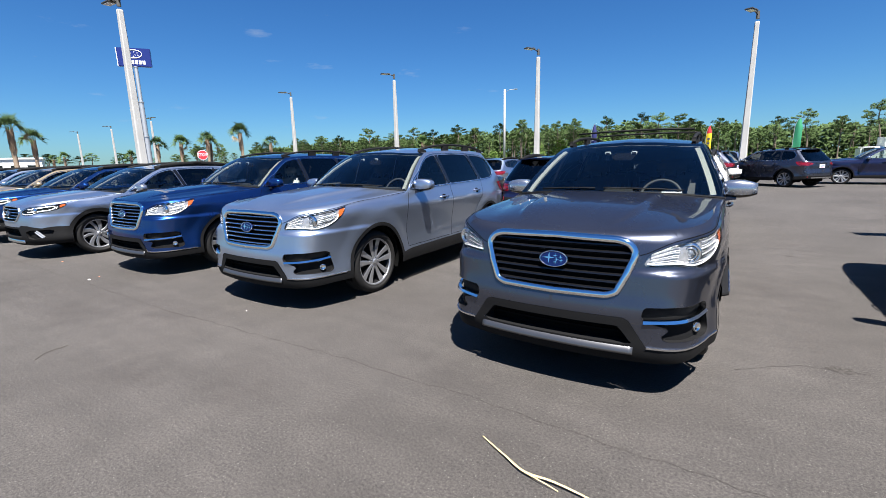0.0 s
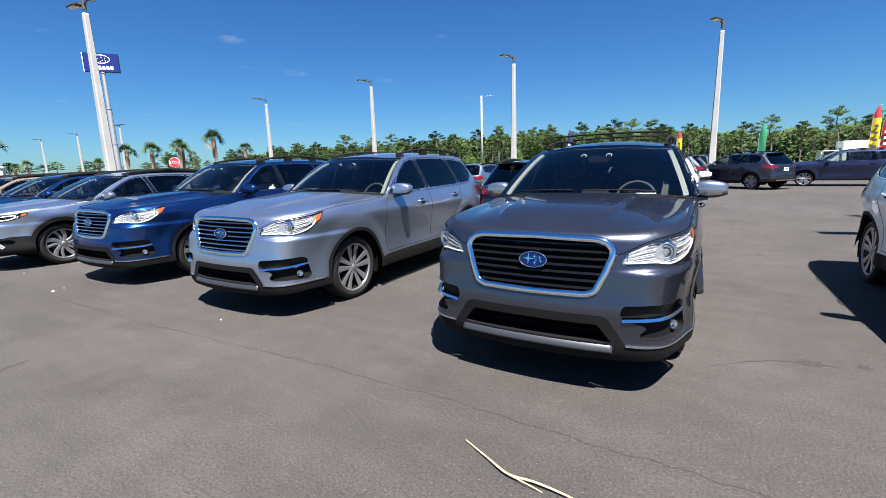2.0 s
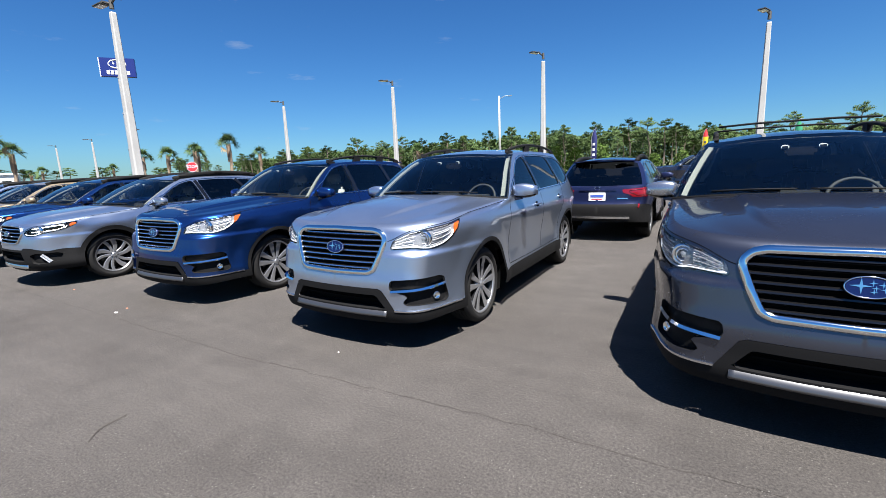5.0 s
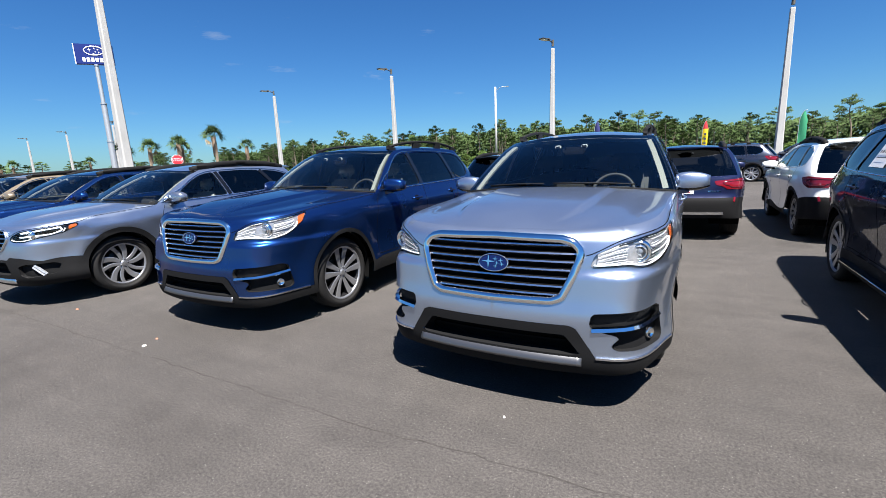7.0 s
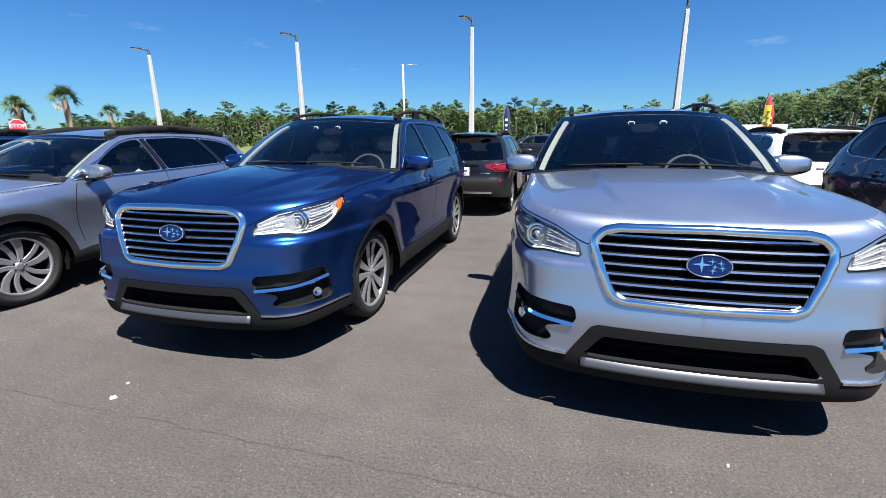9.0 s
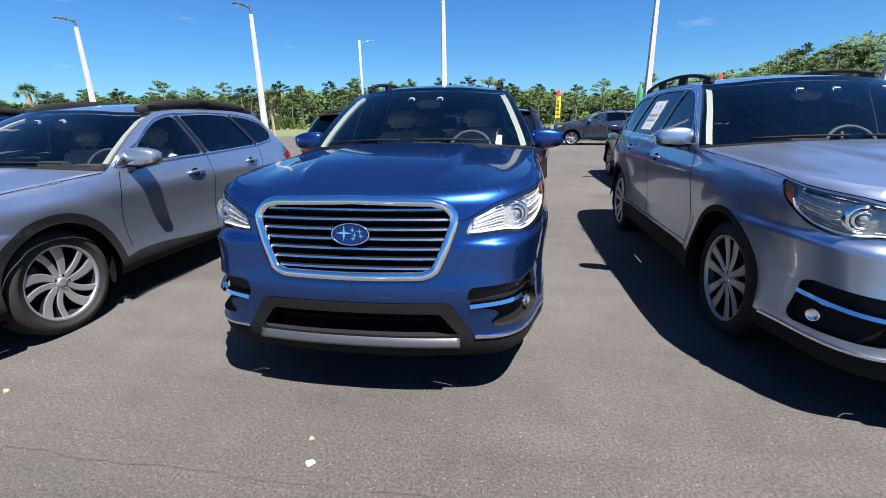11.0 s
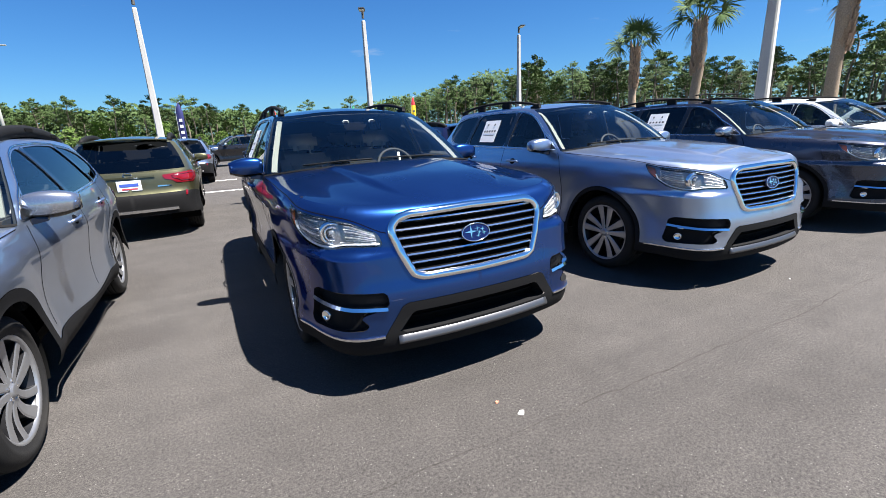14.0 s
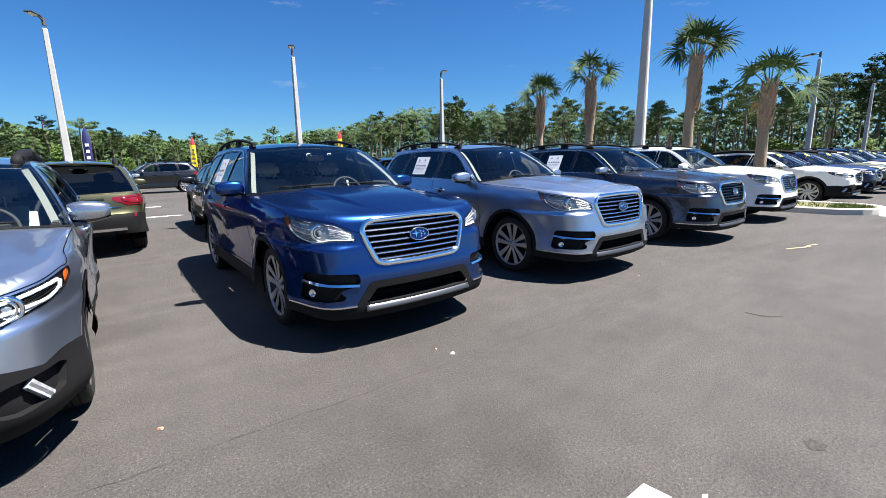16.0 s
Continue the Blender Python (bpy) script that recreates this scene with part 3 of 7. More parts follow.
WAGON = dict(
    base=2.745, hub=0.865, wheel_r=0.362, arch=0.41, ring=0.475,
    plan=[(0, -1.00), (0.25, -0.99), (0.46, -0.955), (0.65, -0.885), (0.775, -0.76), (0.852, -0.58), (0.89, -0.38), (0.907, 0.0), (0.918, 0.8),
          (0.922, 1.6), (0.918, 2.3), (0.905, 2.85), (0.885, 3.2), (0.83, 3.47), (0.73, 3.61), (0.5, 3.68), (0, 3.71)],
    nose=[(0.15, 0.14), (0.25, 0.07), (0.34, 0.02), (0.45, 0.0), (0.58, 0.0), (0.72, 0.015), (0.88, 0.05), (0.96, 0.08), (1.05, 0.12), (1.2, 0.17)],
    tail=[(0.2, -0.12), (0.35, -0.02), (0.5, 0.02), (0.66, 0.02), (0.78, -0.03), (0.95, -0.05), (1.1, -0.10), (1.3, -0.24), (1.6, -0.50)],
    side=[(0.15, -0.10), (0.28, -0.04), (0.36, -0.014), (0.48, -0.028), (0.60, -0.032), (0.72, -0.018), (0.84, 0.002), (0.90, 0.007), (0.95, 0.000), (1.02, -0.020),
          (1.10, -0.045), (1.22, -0.095), (1.35, -0.160), (1.45, -0.220), (1.52, -0.275), (1.57, -0.33), (1.7, -0.44)],
    bottom=[(-1.1, 0.245), (-0.9, 0.26), (-0.6, 0.275), (0, 0.28), (1.5, 0.275), (2.9, 0.30), (3.4, 0.36), (3.8, 0.40)],
    hood_top=[(-1.1, 0.955), (-0.9, 0.968), (-0.7, 0.985), (-0.5, 0.998), (0, 1.035), (0.30, 1.058), (0.50, 1.070)],
    clad=[(-1.1, 0.36), (-0.92, 0.49), (-0.70, 0.565), (-0.45, 0.56), (-0.3, 0.52), (0.3, 0.40), (0.8, 0.42), (1.6, 0.36), (2.3, 0.42), (2.9, 0.54), (3.2, 0.68), (3.6, 0.72), (3.8, 0.70)],
    a_base=0.50, a_line=[(0.50, 1.070), (0.70, 1.205), (0.92, 1.335), (1.14, 1.445), (1.30, 1.500)],
    roof_line=[(1.30, 1.500), (1.6, 1.530), (2.1, 1.545), (2.6, 1.525), (3.02, 1.48)],
    d_line=[(3.02, 1.48), (3.18, 1.38), (3.30, 1.25), (3.40, 1.12), (3.45, 1.04)],
    rear_base=1.04, cowl_mid=(0.25, 1.115), roof_front=(1.04, 1.525), roof_mid=[(1.04, 1.525), (1.30, 1.560), (1.6, 1.588), (2.1, 1.60), (2.6, 1.585), (3.06, 1.54)],
    rear_mid=[(3.06, 1.54), (3.30, 1.36), (3.48, 1.18), (3.58, 1.04)],
    hood_crown=0.02, fillet=0.05, ledge=0.735, corner=0.014,
    grille=[(0, 0.665), (0.30, 0.670), (0.36, 0.69), (0.425, 0.79), (0.43, 0.82), (0.385, 0.895), (0.33, 0.91), (0, 0.918)],
    bars=4, bar_lo=0.715, bar_hi=0.87, emblem_z=0.80, emblem=(0.075, 0.042),
    intake=[(0, 0.40), (0.40, 0.40), (0.44, 0.42), (0.40, 0.545), (0, 0.555)],
    apron=[(0, 0.20), (0.86, 0.20), (0.86, 0.50), (0.62, 0.60), (0.46, 0.605), (0.43, 0.575), (0, 0.58)],
    skid=(0.30, 0.36, 0.46),
    head=[("x", 0.47, 0.80), ("x", 0.485, 0.845), ("x", 0.60, 0.895), ("y", -0.74, 0.925), ("y", -0.55, 0.95), ("y", -0.44, 0.955), ("y", -0.43, 0.925), ("y", -0.58, 0.855),
          ("x", 0.715, 0.80), ("x", 0.66, 0.775), ("x", 0.53, 0.775)],
    lamp_at=("x", 0.685, 0.850), amber=[("y", -0.535, 0.935), ("y", -0.455, 0.945), ("y", -0.445, 0.92), ("y", -0.54, 0.885)],
    fog=[("x", 0.58, 0.50), ("x", 0.66, 0.525), ("y", -0.68, 0.525), ("y", -0.62, 0.50), ("y", -0.68, 0.40), ("x", 0.66, 0.37), ("x", 0.59, 0.39)],
    fog_bar=None, fog_lamp=("x", 0.68, 0.45),
    windows=[("door_window", [(0.72, 1.093), (0.90, 1.235), (1.08, 1.345), (1.24, 1.420), (1.40, 1.458), (1.50, 1.468), (1.60, 1.118), (1.1, 1.105)], 0),
             ("rear_door_window", [(1.69, 1.12), (1.59, 1.472), (2.00, 1.485), (2.34, 1.475), (2.56, 1.150)], 1),
             ("quarter_window", [(2.63, 1.155), (2.42, 1.472), (2.70, 1.445), (2.95, 1.375), (3.05, 1.30), (3.04, 1.25), (2.95, 1.19)], 1)],
    sail=[(0.58, 1.088), (0.70, 1.092), (0.86, 1.215), (0.80, 1.19)],
    doors=[[(0.56, 0.47), (0.53, 0.72), (0.545, 0.92), (0.60, 1.05)], [(1.62, 0.40), (1.65, 0.75), (1.64, 1.10)], [(2.62, 1.13), (2.58, 0.95), (2.42, 0.80), (2.30, 0.66), (2.25, 0.47)]],
    handles=[(1.40, 0.955), (2.36, 0.98)],
    tail_light=[("y", 3.20, 0.995), ("y", 3.42, 1.022), ("x-", 0.66, 1.005), ("x-", 0.44, 0.988), ("x-", 0.46, 0.925), ("x-", 0.56, 0.900), ("x-", 0.62, 0.855), ("y", 3.46, 0.850), ("y", 3.33, 0.900)],
    plate_z=0.86, rear_clad=0.55, mirror=(0.985, 0.72, 1.14), rails=(0.585, 1.22, 2.95), rail_h=0.085, seats=[(0.37, 1.20), (-0.37, 1.20), (0.38, 2.0), (-0.38, 2.0)],
)


class Shell:
    """The outer skin of one kind of car: a point for each place s round the plan and each height z."""

    def __init__(self, q):
        self.q = q
        first, last = q["plan"][1], q["plan"][-2]
        c = spline([(-first[0], first[1])] + q["plan"] + [(-last[0], last[1])], 40)[40:-40]
        d = np.concatenate([[0], np.cumsum(np.linalg.norm(np.diff(c, axis=0), axis=1))])
        self.s_all, self.x_all, self.y_all = d, c[:, 0], c[:, 1]
        self.length = d[-1]
        tan = np.gradient(c, axis=0)
        tan /= np.linalg.norm(tan, axis=1)[:, None]
        self.nx, self.ny = tan[:, 1], -tan[:, 0]
        self.nose, self.tail, self.side = profile(q["nose"]), profile(q["tail"]), profile(q["side"])
        self.bottom, self.hood_top, self.clad = profile(q["bottom"]), profile(q["hood_top"]), profile(q["clad"])
        self.side_from = d[np.argmax(self.x_all)]

    def s_of(self, kind, v):
        k = np.argmax(self.x_all)
        if kind == "x":
            return float(np.interp(v, self.x_all[:k], self.s_all[:k]))
        if kind == "x-":
            return float(np.interp(-v, -self.x_all[k:], self.s_all[k:]))
        return float(np.interp(v, self.y_all, self.s_all))

    def point(self, s, z, out=0.0):
        s, z = np.asarray(s, float), np.asarray(z, float)
        bx, by = np.interp(s, self.s_all, self.x_all), np.interp(s, self.s_all, self.y_all)
        nx, ny = np.interp(s, self.s_all, self.nx), np.interp(s, self.s_all, self.ny)
        q = self.q
        fw, rw = smoothstep(-0.15, -0.95, by), smoothstep(q["base"] + 0.1, q["base"] + 0.85, by)
        sw = np.clip(bx / 0.9, 0, 1.1)
        top = self.hood_top(by)
        r = q["fillet"]
        up = np.clip((z - (top - r)) / r, 0, 1)
        fade = smoothstep(q["a_base"] + 0.05, q["a_base"] - 0.45, by)
        fil = r * (1 - np.sqrt(np.clip(1 - up * up, 0, 1))) * fade
        flare = 0.0
        for wy in (0.0, q["base"]):
            dist = np.hypot(by - wy, z - q["wheel_r"])
            flare = flare + 0.024 * smoothstep(0.66, 0.47, dist) * smoothstep(-0.3, 0.25, nx)
        ledge_z = q["ledge"]
        shelf = smoothstep(ledge_z + 0.055, ledge_z, z) * smoothstep(0.10, 0.25, z) * smoothstep(0.3, -0.3, by)
        flare = flare + shelf * (q["corner"] * np.exp(-((nx - 0.66) / 0.30) ** 2) + 0.008 * smoothstep(0.45, 0.60, bx))
        x = bx + self.side(z) * sw + nx * (out - fil + flare)
        y = by + fw * self.nose(z) + rw * self.tail(z) + ny * (out - fil + flare * fw)
        return np.stack([np.maximum(x, 0) if out == 0 else x, y, z], -1)

    def normal(self, s, z):
        e = 0.004
        a, b = self.point(s + e, z) - self.point(s - e, z), self.point(s, z + e) - self.point(s, z - e)
        n = np.cross(a, b)
        middle = (np.asarray(s) < 0.002) | (np.asarray(s) > self.length - 0.002)
        n[..., 0] = np.where(middle, 0.0, n[..., 0])
        return n / (np.linalg.norm(n, axis=-1)[..., None] + 1e-9)

    def loop(self, pts):
        return [(self.s_of(k, v), z) for k, v, z in pts]


def border(lp, step):
    """Even points round an opening; one cut by the middle plane keeps both its ends there."""
    lp = np.asarray(lp, float)
    if lp[:, 0].min() > 1e-6:
        return resample(lp, step, True)
    out = lp[lp[:, 0] > 1e-6]
    out = np.vstack([[0.0, out[0, 1]], out, [0.0, out[-1, 1]]])
    return resample(out, step)


def skin(shell):
    """Splits the skin into paint, cladding and the openings. Returns per region: plan points, triangles."""
    q = shell.q
    base, wr = q["base"], q["wheel_r"]
    s_a, s_d = shell.s_of("y", q["a_base"]), shell.s_of("y", q["d_line"][-1][0])
    bottom, top = [], []
    for s in np.arange(0, shell.length + 1e-6, 0.05):
        y = float(np.interp(s, shell.s_all, shell.y_all))
        bottom.append((s, float(shell.bottom(y))))
    bottom.append((shell.length, bottom[-1][1]))
    for s in np.arange(0, s_a - 0.02, 0.04):
        top.append((s, float(shell.hood_top(float(np.interp(s, shell.s_all, shell.y_all))))))
    for line in (q["a_line"], q["roof_line"][1:], q["d_line"][1:]):
        for y, z in resample(line, 0.04):
            top.append((shell.s_of("y", y), z))
    for s in np.arange(s_d + 0.05, shell.length - 0.02, 0.05):
        top.append((s, q["rear_base"]))
    top.append((shell.length, q["rear_base"]))
    keep = [top[0]]
    for p in top[1:]:
        if math.hypot(p[0] - keep[-1][0], p[1] - keep[-1][1]) > 0.012:
            keep.append(p)
    top = keep
    domain = np.array(bottom + top[::-1])

    loops = {}
    half = lambda pts: [(shell.s_of("x", x), z) for x, z in pts]
    for name in ("grille", "intake"):
        pts = half(q[name])
        pts[0], pts[-1] = (-0.05, pts[0][1]), (-0.05, pts[-1][1])
        ring = rounded(pts, 0.012)
        ring[:, 0] = np.maximum(ring[:, 0], 0.0)
        loops[name] = ring
    loops["head"] = rounded(shell.loop(q["head"]), 0.018)
    loops["fog"] = rounded(shell.loop(q["fog"]), 0.014)
    loops["tail"] = rounded(shell.loop(q["tail_light"]), 0.02)
    for name, pts, _ in q["windows"]:
        loops[name] = rounded([(shell.s_of("y", y), z) for y, z in pts], 0.045)
    loops["sail"] = rounded([(shell.s_of("y", y), z) for y, z in q["sail"]], 0.01)
    for tag, wy in (("front_arch", 0.0), ("rear_arch", base)):
        ang = np.linspace(0, 2 * math.pi, 64, endpoint=False)
        loops[tag] = np.array([(shell.s_of("y", wy + q["arch"] * math.cos(a)), wr + q["arch"] * math.sin(a)) for a in ang])
        loops[tag + "_ring"] = np.array([(shell.s_of("y", wy + q["ring"] * math.cos(a)), wr + q["ring"] * math.sin(a)) for a in ang])
    loops["apron"] = np.array(half(q["apron"]))
    clad_line = [(s, float(shell.clad(float(np.interp(s, shell.s_all, shell.y_all))))) for s in np.append(np.arange(0, shell.length - 0.02, 0.04), shell.length)]

    pts, edges = [], []

    def add_chain(chain, closed):
        o = len(pts)
        pts.extend([(float(a), float(b)) for a, b in chain])
        n = len(chain)
        edges.extend([(o + i, o + (i + 1) % n) for i in range(n if closed else n - 1)])

    add_chain(domain, True)
    for name, lp in loops.items():
        add_chain(border(lp, 0.022), True)
    add_chain(clad_line, False)
    fixed = np.array(pts)
    gs, gz = np.meshgrid(np.arange(0.02, shell.length, 0.042), np.arange(0.22, 1.75, 0.034))
    grid = np.stack([gs.ravel(), gz.ravel()], 1)
    grid = grid[inside(domain, grid)]
    far = np.ones(len(grid), bool)
    for i in range(0, len(grid), 400):
        d = np.abs(grid[i:i + 400, None, :] - fixed[None]).max(-1).min(1)
        far[i:i + 400] = d > 0.014
    allp = np.vstack([fixed, grid[far]])
    vo, _, fo, _, _, _ = delaunay_2d_cdt([Vector(p) for p in allp], edges, [], 0, 1e-5)
    v2 = np.array([tuple(v) for v in vo])
    tri = np.array([f for f in fo if len(f) == 3])
    mid = v2[tri].mean(1)
    area = np.cross(v2[tri[:, 1]] - v2[tri[:, 0]], v2[tri[:, 2]] - v2[tri[:, 0]])
    region = np.full(len(tri), "paint", dtype=object)
    region[mid[:, 1] < np.interp(mid[:, 0], [c[0] for c in clad_line], [c[1] for c in clad_line])] = "clad"
    region[inside(loops["apron"], mid)] = "clad"
    for tag in ("front_arch_ring", "rear_arch_ring"):
        region[inside(loops[tag], mid)] = "clad"
    for name in ("grille", "intake", "head", "fog", "tail", "sail"):
        region[inside(loops[name], mid)] = name
    for name, _, _ in q["windows"]:
        region[inside(loops[name], mid)] = name
    for tag in ("front_arch", "rear_arch"):
        region[inside(loops[tag], mid)] = "none"
    region[~inside(domain, mid)] = "none"
    region[np.abs(area) < 1e-9] = "none"
    tri[area < 0] = tri[area < 0][:, ::-1]
    return v2, tri, region, loops, domain


def skin_mesh(shell, v2, tri, out=0.0, both=True, flip=False):
    """3D verts, faces and normals of some of the skin's triangles, on both sides of the car."""
    used, inv = np.unique(tri, return_inverse=True)
    t = inv.reshape(tri.shape)
    s, z = v2[used, 0], v2[used, 1]
    p, n = shell.point(s, z), shell.normal(s, z)
    p = p + n * out
    if flip:
        m = p.copy()
        m[:, 0] *= -1
        nn = n.copy()
        nn[:, 0] *= -1
        return m, t[:, ::-1], nn
    if not both:
        return p, t, n
    m, mn = p.copy(), n.copy()
    m[:, 0] *= -1
    mn[:, 0] *= -1
    return np.vstack([p, m]), np.vstack([t, t[:, ::-1] + len(p)]), np.vstack([n, mn])


def rim_strip(shell, lp, a, b):
    """A wall round an opening, from one depth to another."""
    l = border(lp, 0.025)
    p, n = shell.point(l[:, 0], l[:, 1]), shell.normal(l[:, 0], l[:, 1])
    k = len(l)
    verts = np.vstack([p + n * a, p + n * b])
    return list(verts), [(i, (i + 1) % k, k + (i + 1) % k, k + i) for i in range(k) if max(l[i, 0], l[(i + 1) % k, 0]) > 0.012]


def on_skin(shell, pts, out=0.0, step=0.03, closed=False):
    l = resample(pts, step, closed)
    p, n = shell.point(l[:, 0], l[:, 1]), shell.normal(l[:, 0], l[:, 1])
    return p + n * out, n


def wheel_meshes(kind, r):
    """Meshes of one wheel, its axle along x, its outer face towards +x."""
    w = 0.118
    wall = 0.097 if kind == "suv" else 0.106
    tyre = [(r - wall - 0.006, -w + 0.015), (r - wall + 0.015, -w - 0.002), (r - 0.05, -w - 0.008), (r - 0.02, -w + 0.004), (r - 0.006, -w + 0.018)]
    for g in (-0.062, -0.021, 0.021, 0.062):
        tyre += [(r, g - 0.014), (r, g - 0.006), (r - 0.007, g - 0.005), (r - 0.007, g + 0.005), (r, g + 0.006), (r, g + 0.014)]
    tyre += [(r - 0.006, w - 0.018), (r - 0.02, w - 0.004), (r - 0.05, w + 0.008), (r - 0.070, w + 0.007), (r - 0.072, w + 0.003), (r - wall + 0.012, w + 0.002), (r - wall - 0.006, w - 0.015)]
    rr = r - wall
    barrel = [(rr + 0.004, -w + 0.01), (rr - 0.02, -w + 0.03), (rr - 0.025, 0.02), (rr - 0.012, w - 0.03), (rr + 0.002, w - 0.012), (rr + 0.008, w - 0.006), (rr + 0.006, w - 0.018)]
    lip = [(rr - 0.014, w - 0.022), (rr - 0.010, w - 0.010), (rr + 0.004, w - 0.003), (rr + 0.010, w - 0.008)]
    spokes, face_ids = [], []
    if kind == "suv":
        arms = [(a, o, 0.034, 0.076) for a in range(5) for o in (-0.215, 0.215)]
    else:
        arms = [(a, o, 0.040, w2) for a in range(5) for o, w2 in ((-0.20, 0.084), (0.24, 0.048))]
    for a, off, w0, w1 in arms:
        ang = 2 * math.pi * a / 5 + 0.3
        v, steps = [], 7
        for k in range(steps):
            t = k / (steps - 1)
            twist = 0.0 if kind == "suv" else 0.22
            a0, a1 = ang + off * 0.9, ang + off * 1.12 + twist
            foot = Vector((0.040 * math.cos(a0 + off), 0.040 * math.sin(a0 + off)))
            tip = Vector(((rr - 0.004) * math.cos(a1), (rr - 0.004) * math.sin(a1)))
            at = foot.lerp(tip, t)
            bow = 0.0 if kind == "suv" else -0.022 * math.sin(math.pi * t)
            at = at + Vector((-math.sin(a1), math.cos(a1))) * bow
            rad, th = at.length, math.atan2(at.y, at.x)
            hw = (w0 * (1 - t) + w1 * t) * 0.5
            xf = w - 0.014 - 0.007 * math.sin(math.pi * min(1, t * 1.1)) - 0.010 * (1 - t)
            c, s = math.cos(th), math.sin(th)
            for sgn, x in ((-1, xf - 0.004), (-0.72, xf), (0.72, xf), (1, xf - 0.004), (0.8, xf - 0.05), (-0.8, xf - 0.05)):
                v.append((x, rad * c - sgn * hw * s, rad * s + sgn * hw * c))
        f, ids = [], []
        for k in range(steps - 1):
            for m in range(6):
                n = (m + 1) % 6
                f.append((k * 6 + m, k * 6 + n, (k + 1) * 6 + n, (k + 1) * 6 + m))
                ids.append(0 if m in (0, 1, 2) else 1)
        spokes.append((v, f, ids))
    cap = [(0.0001, w - 0.012), (0.022, w - 0.012), (0.030, w - 0.015), (0.034, w - 0.022), (0.050, w - 0.028), (0.062, w - 0.036), (0.066, w - 0.07)]
    disc = [(0.08, 0.012), (0.16, 0.012), (0.163, 0.008), (0.163, -0.008), (0.08, -0.010)]
    back = [(0.0001, -0.02), (rr - 0.02, -0.03)]
    out = dict(tyre=lathe(tyre, 64), barrel=lathe(barrel, 48), lip=lathe(lip, 64), spokes=spokes, cap=lathe(cap, 24), disc=lathe(disc, 40), back=lathe(back, 40))
    return out


def build_wheel(parent, kind, r, m, flip):
    """One wheel of a car: barrel, tyre, spokes, cap, brake disc."""
    w = wheel_meshes(kind, r)
    rim = mesh_object("wheel", *joined(w["barrel"], w["back"]), RIM_DARK, parent)
    rim.matrix_basis = m @ (Matrix.Rotation(math.pi, 4, "Z") if flip else Matrix())
    mesh_object("tyre", *w["tyre"], RUBBER, rim, "black rubber tyre with a grooved tread")
    mesh_object("rim_edge", *w["lip"], RIM_FACE, rim)
    mesh_object("brake_disc", *w["disc"], DISC, rim)
    mesh_object("hub_cap", *w["cap"], RIM_FACE, rim)
    for v, f, ids in w["spokes"]:
        mesh_object("spoke", v, f, [RIM_FACE, RIM_DARK], rim, smooth=False, face_mats=ids)
    for a in range(5):
        ang = 2 * math.pi * a / 5
        bm = bmesh.new()
        bmesh.ops.create_cone(bm, cap_ends=True, segments=6, radius1=0.010, radius2=0.008, depth=0.02, matrix=pose(0.088, 0.048 * math.cos(ang), 0.048 * math.sin(ang), 0, 90, 0))
        part("lug_nut", bm, CHROME, rim)
    return rim


def copy_part(ob, parent, m):
    c = ob.copy()
    scene.collection.objects.link(c)
    c.parent = parent
    c.matrix_basis = m
    for k in ob.children:
        copy_part(k, c, k.matrix_basis.copy())
    return c


def seat_mesh(w, tall):
    """A padded car seat: cushion, raked back, headrest."""
    bm = bmesh.new()
    box(bm, 0, 0, 0.55, w, 0.52, 0.16, 0.05, Matrix.Rotation(radians(6), 4, "X"))
    box(bm, 0, 0.33, 0.55 + tall * 0.5, w * 0.96, 0.14, tall, 0.05, Matrix.Rotation(radians(-16), 4, "X"))
    box(bm, 0.17 * w / 0.5, 0.27, 0.55 + tall * 0.45, 0.08, 0.14, tall * 0.8, 0.03, Matrix.Rotation(radians(-16), 4, "X"))
    box(bm, -0.17 * w / 0.5, 0.27, 0.55 + tall * 0.45, 0.08, 0.14, tall * 0.8, 0.03, Matrix.Rotation(radians(-16), 4, "X"))
    box(bm, 0, 0.45, 0.55 + tall + 0.11, w * 0.56, 0.10, 0.17, 0.04, Matrix.Rotation(radians(-14), 4, "X"))
    box(bm, 0.06, 0.42, 0.55 + tall, 0.015, 0.015, 0.14)
    box(bm, -0.06, 0.42, 0.55 + tall, 0.015, 0.015, 0.14)
    return bm


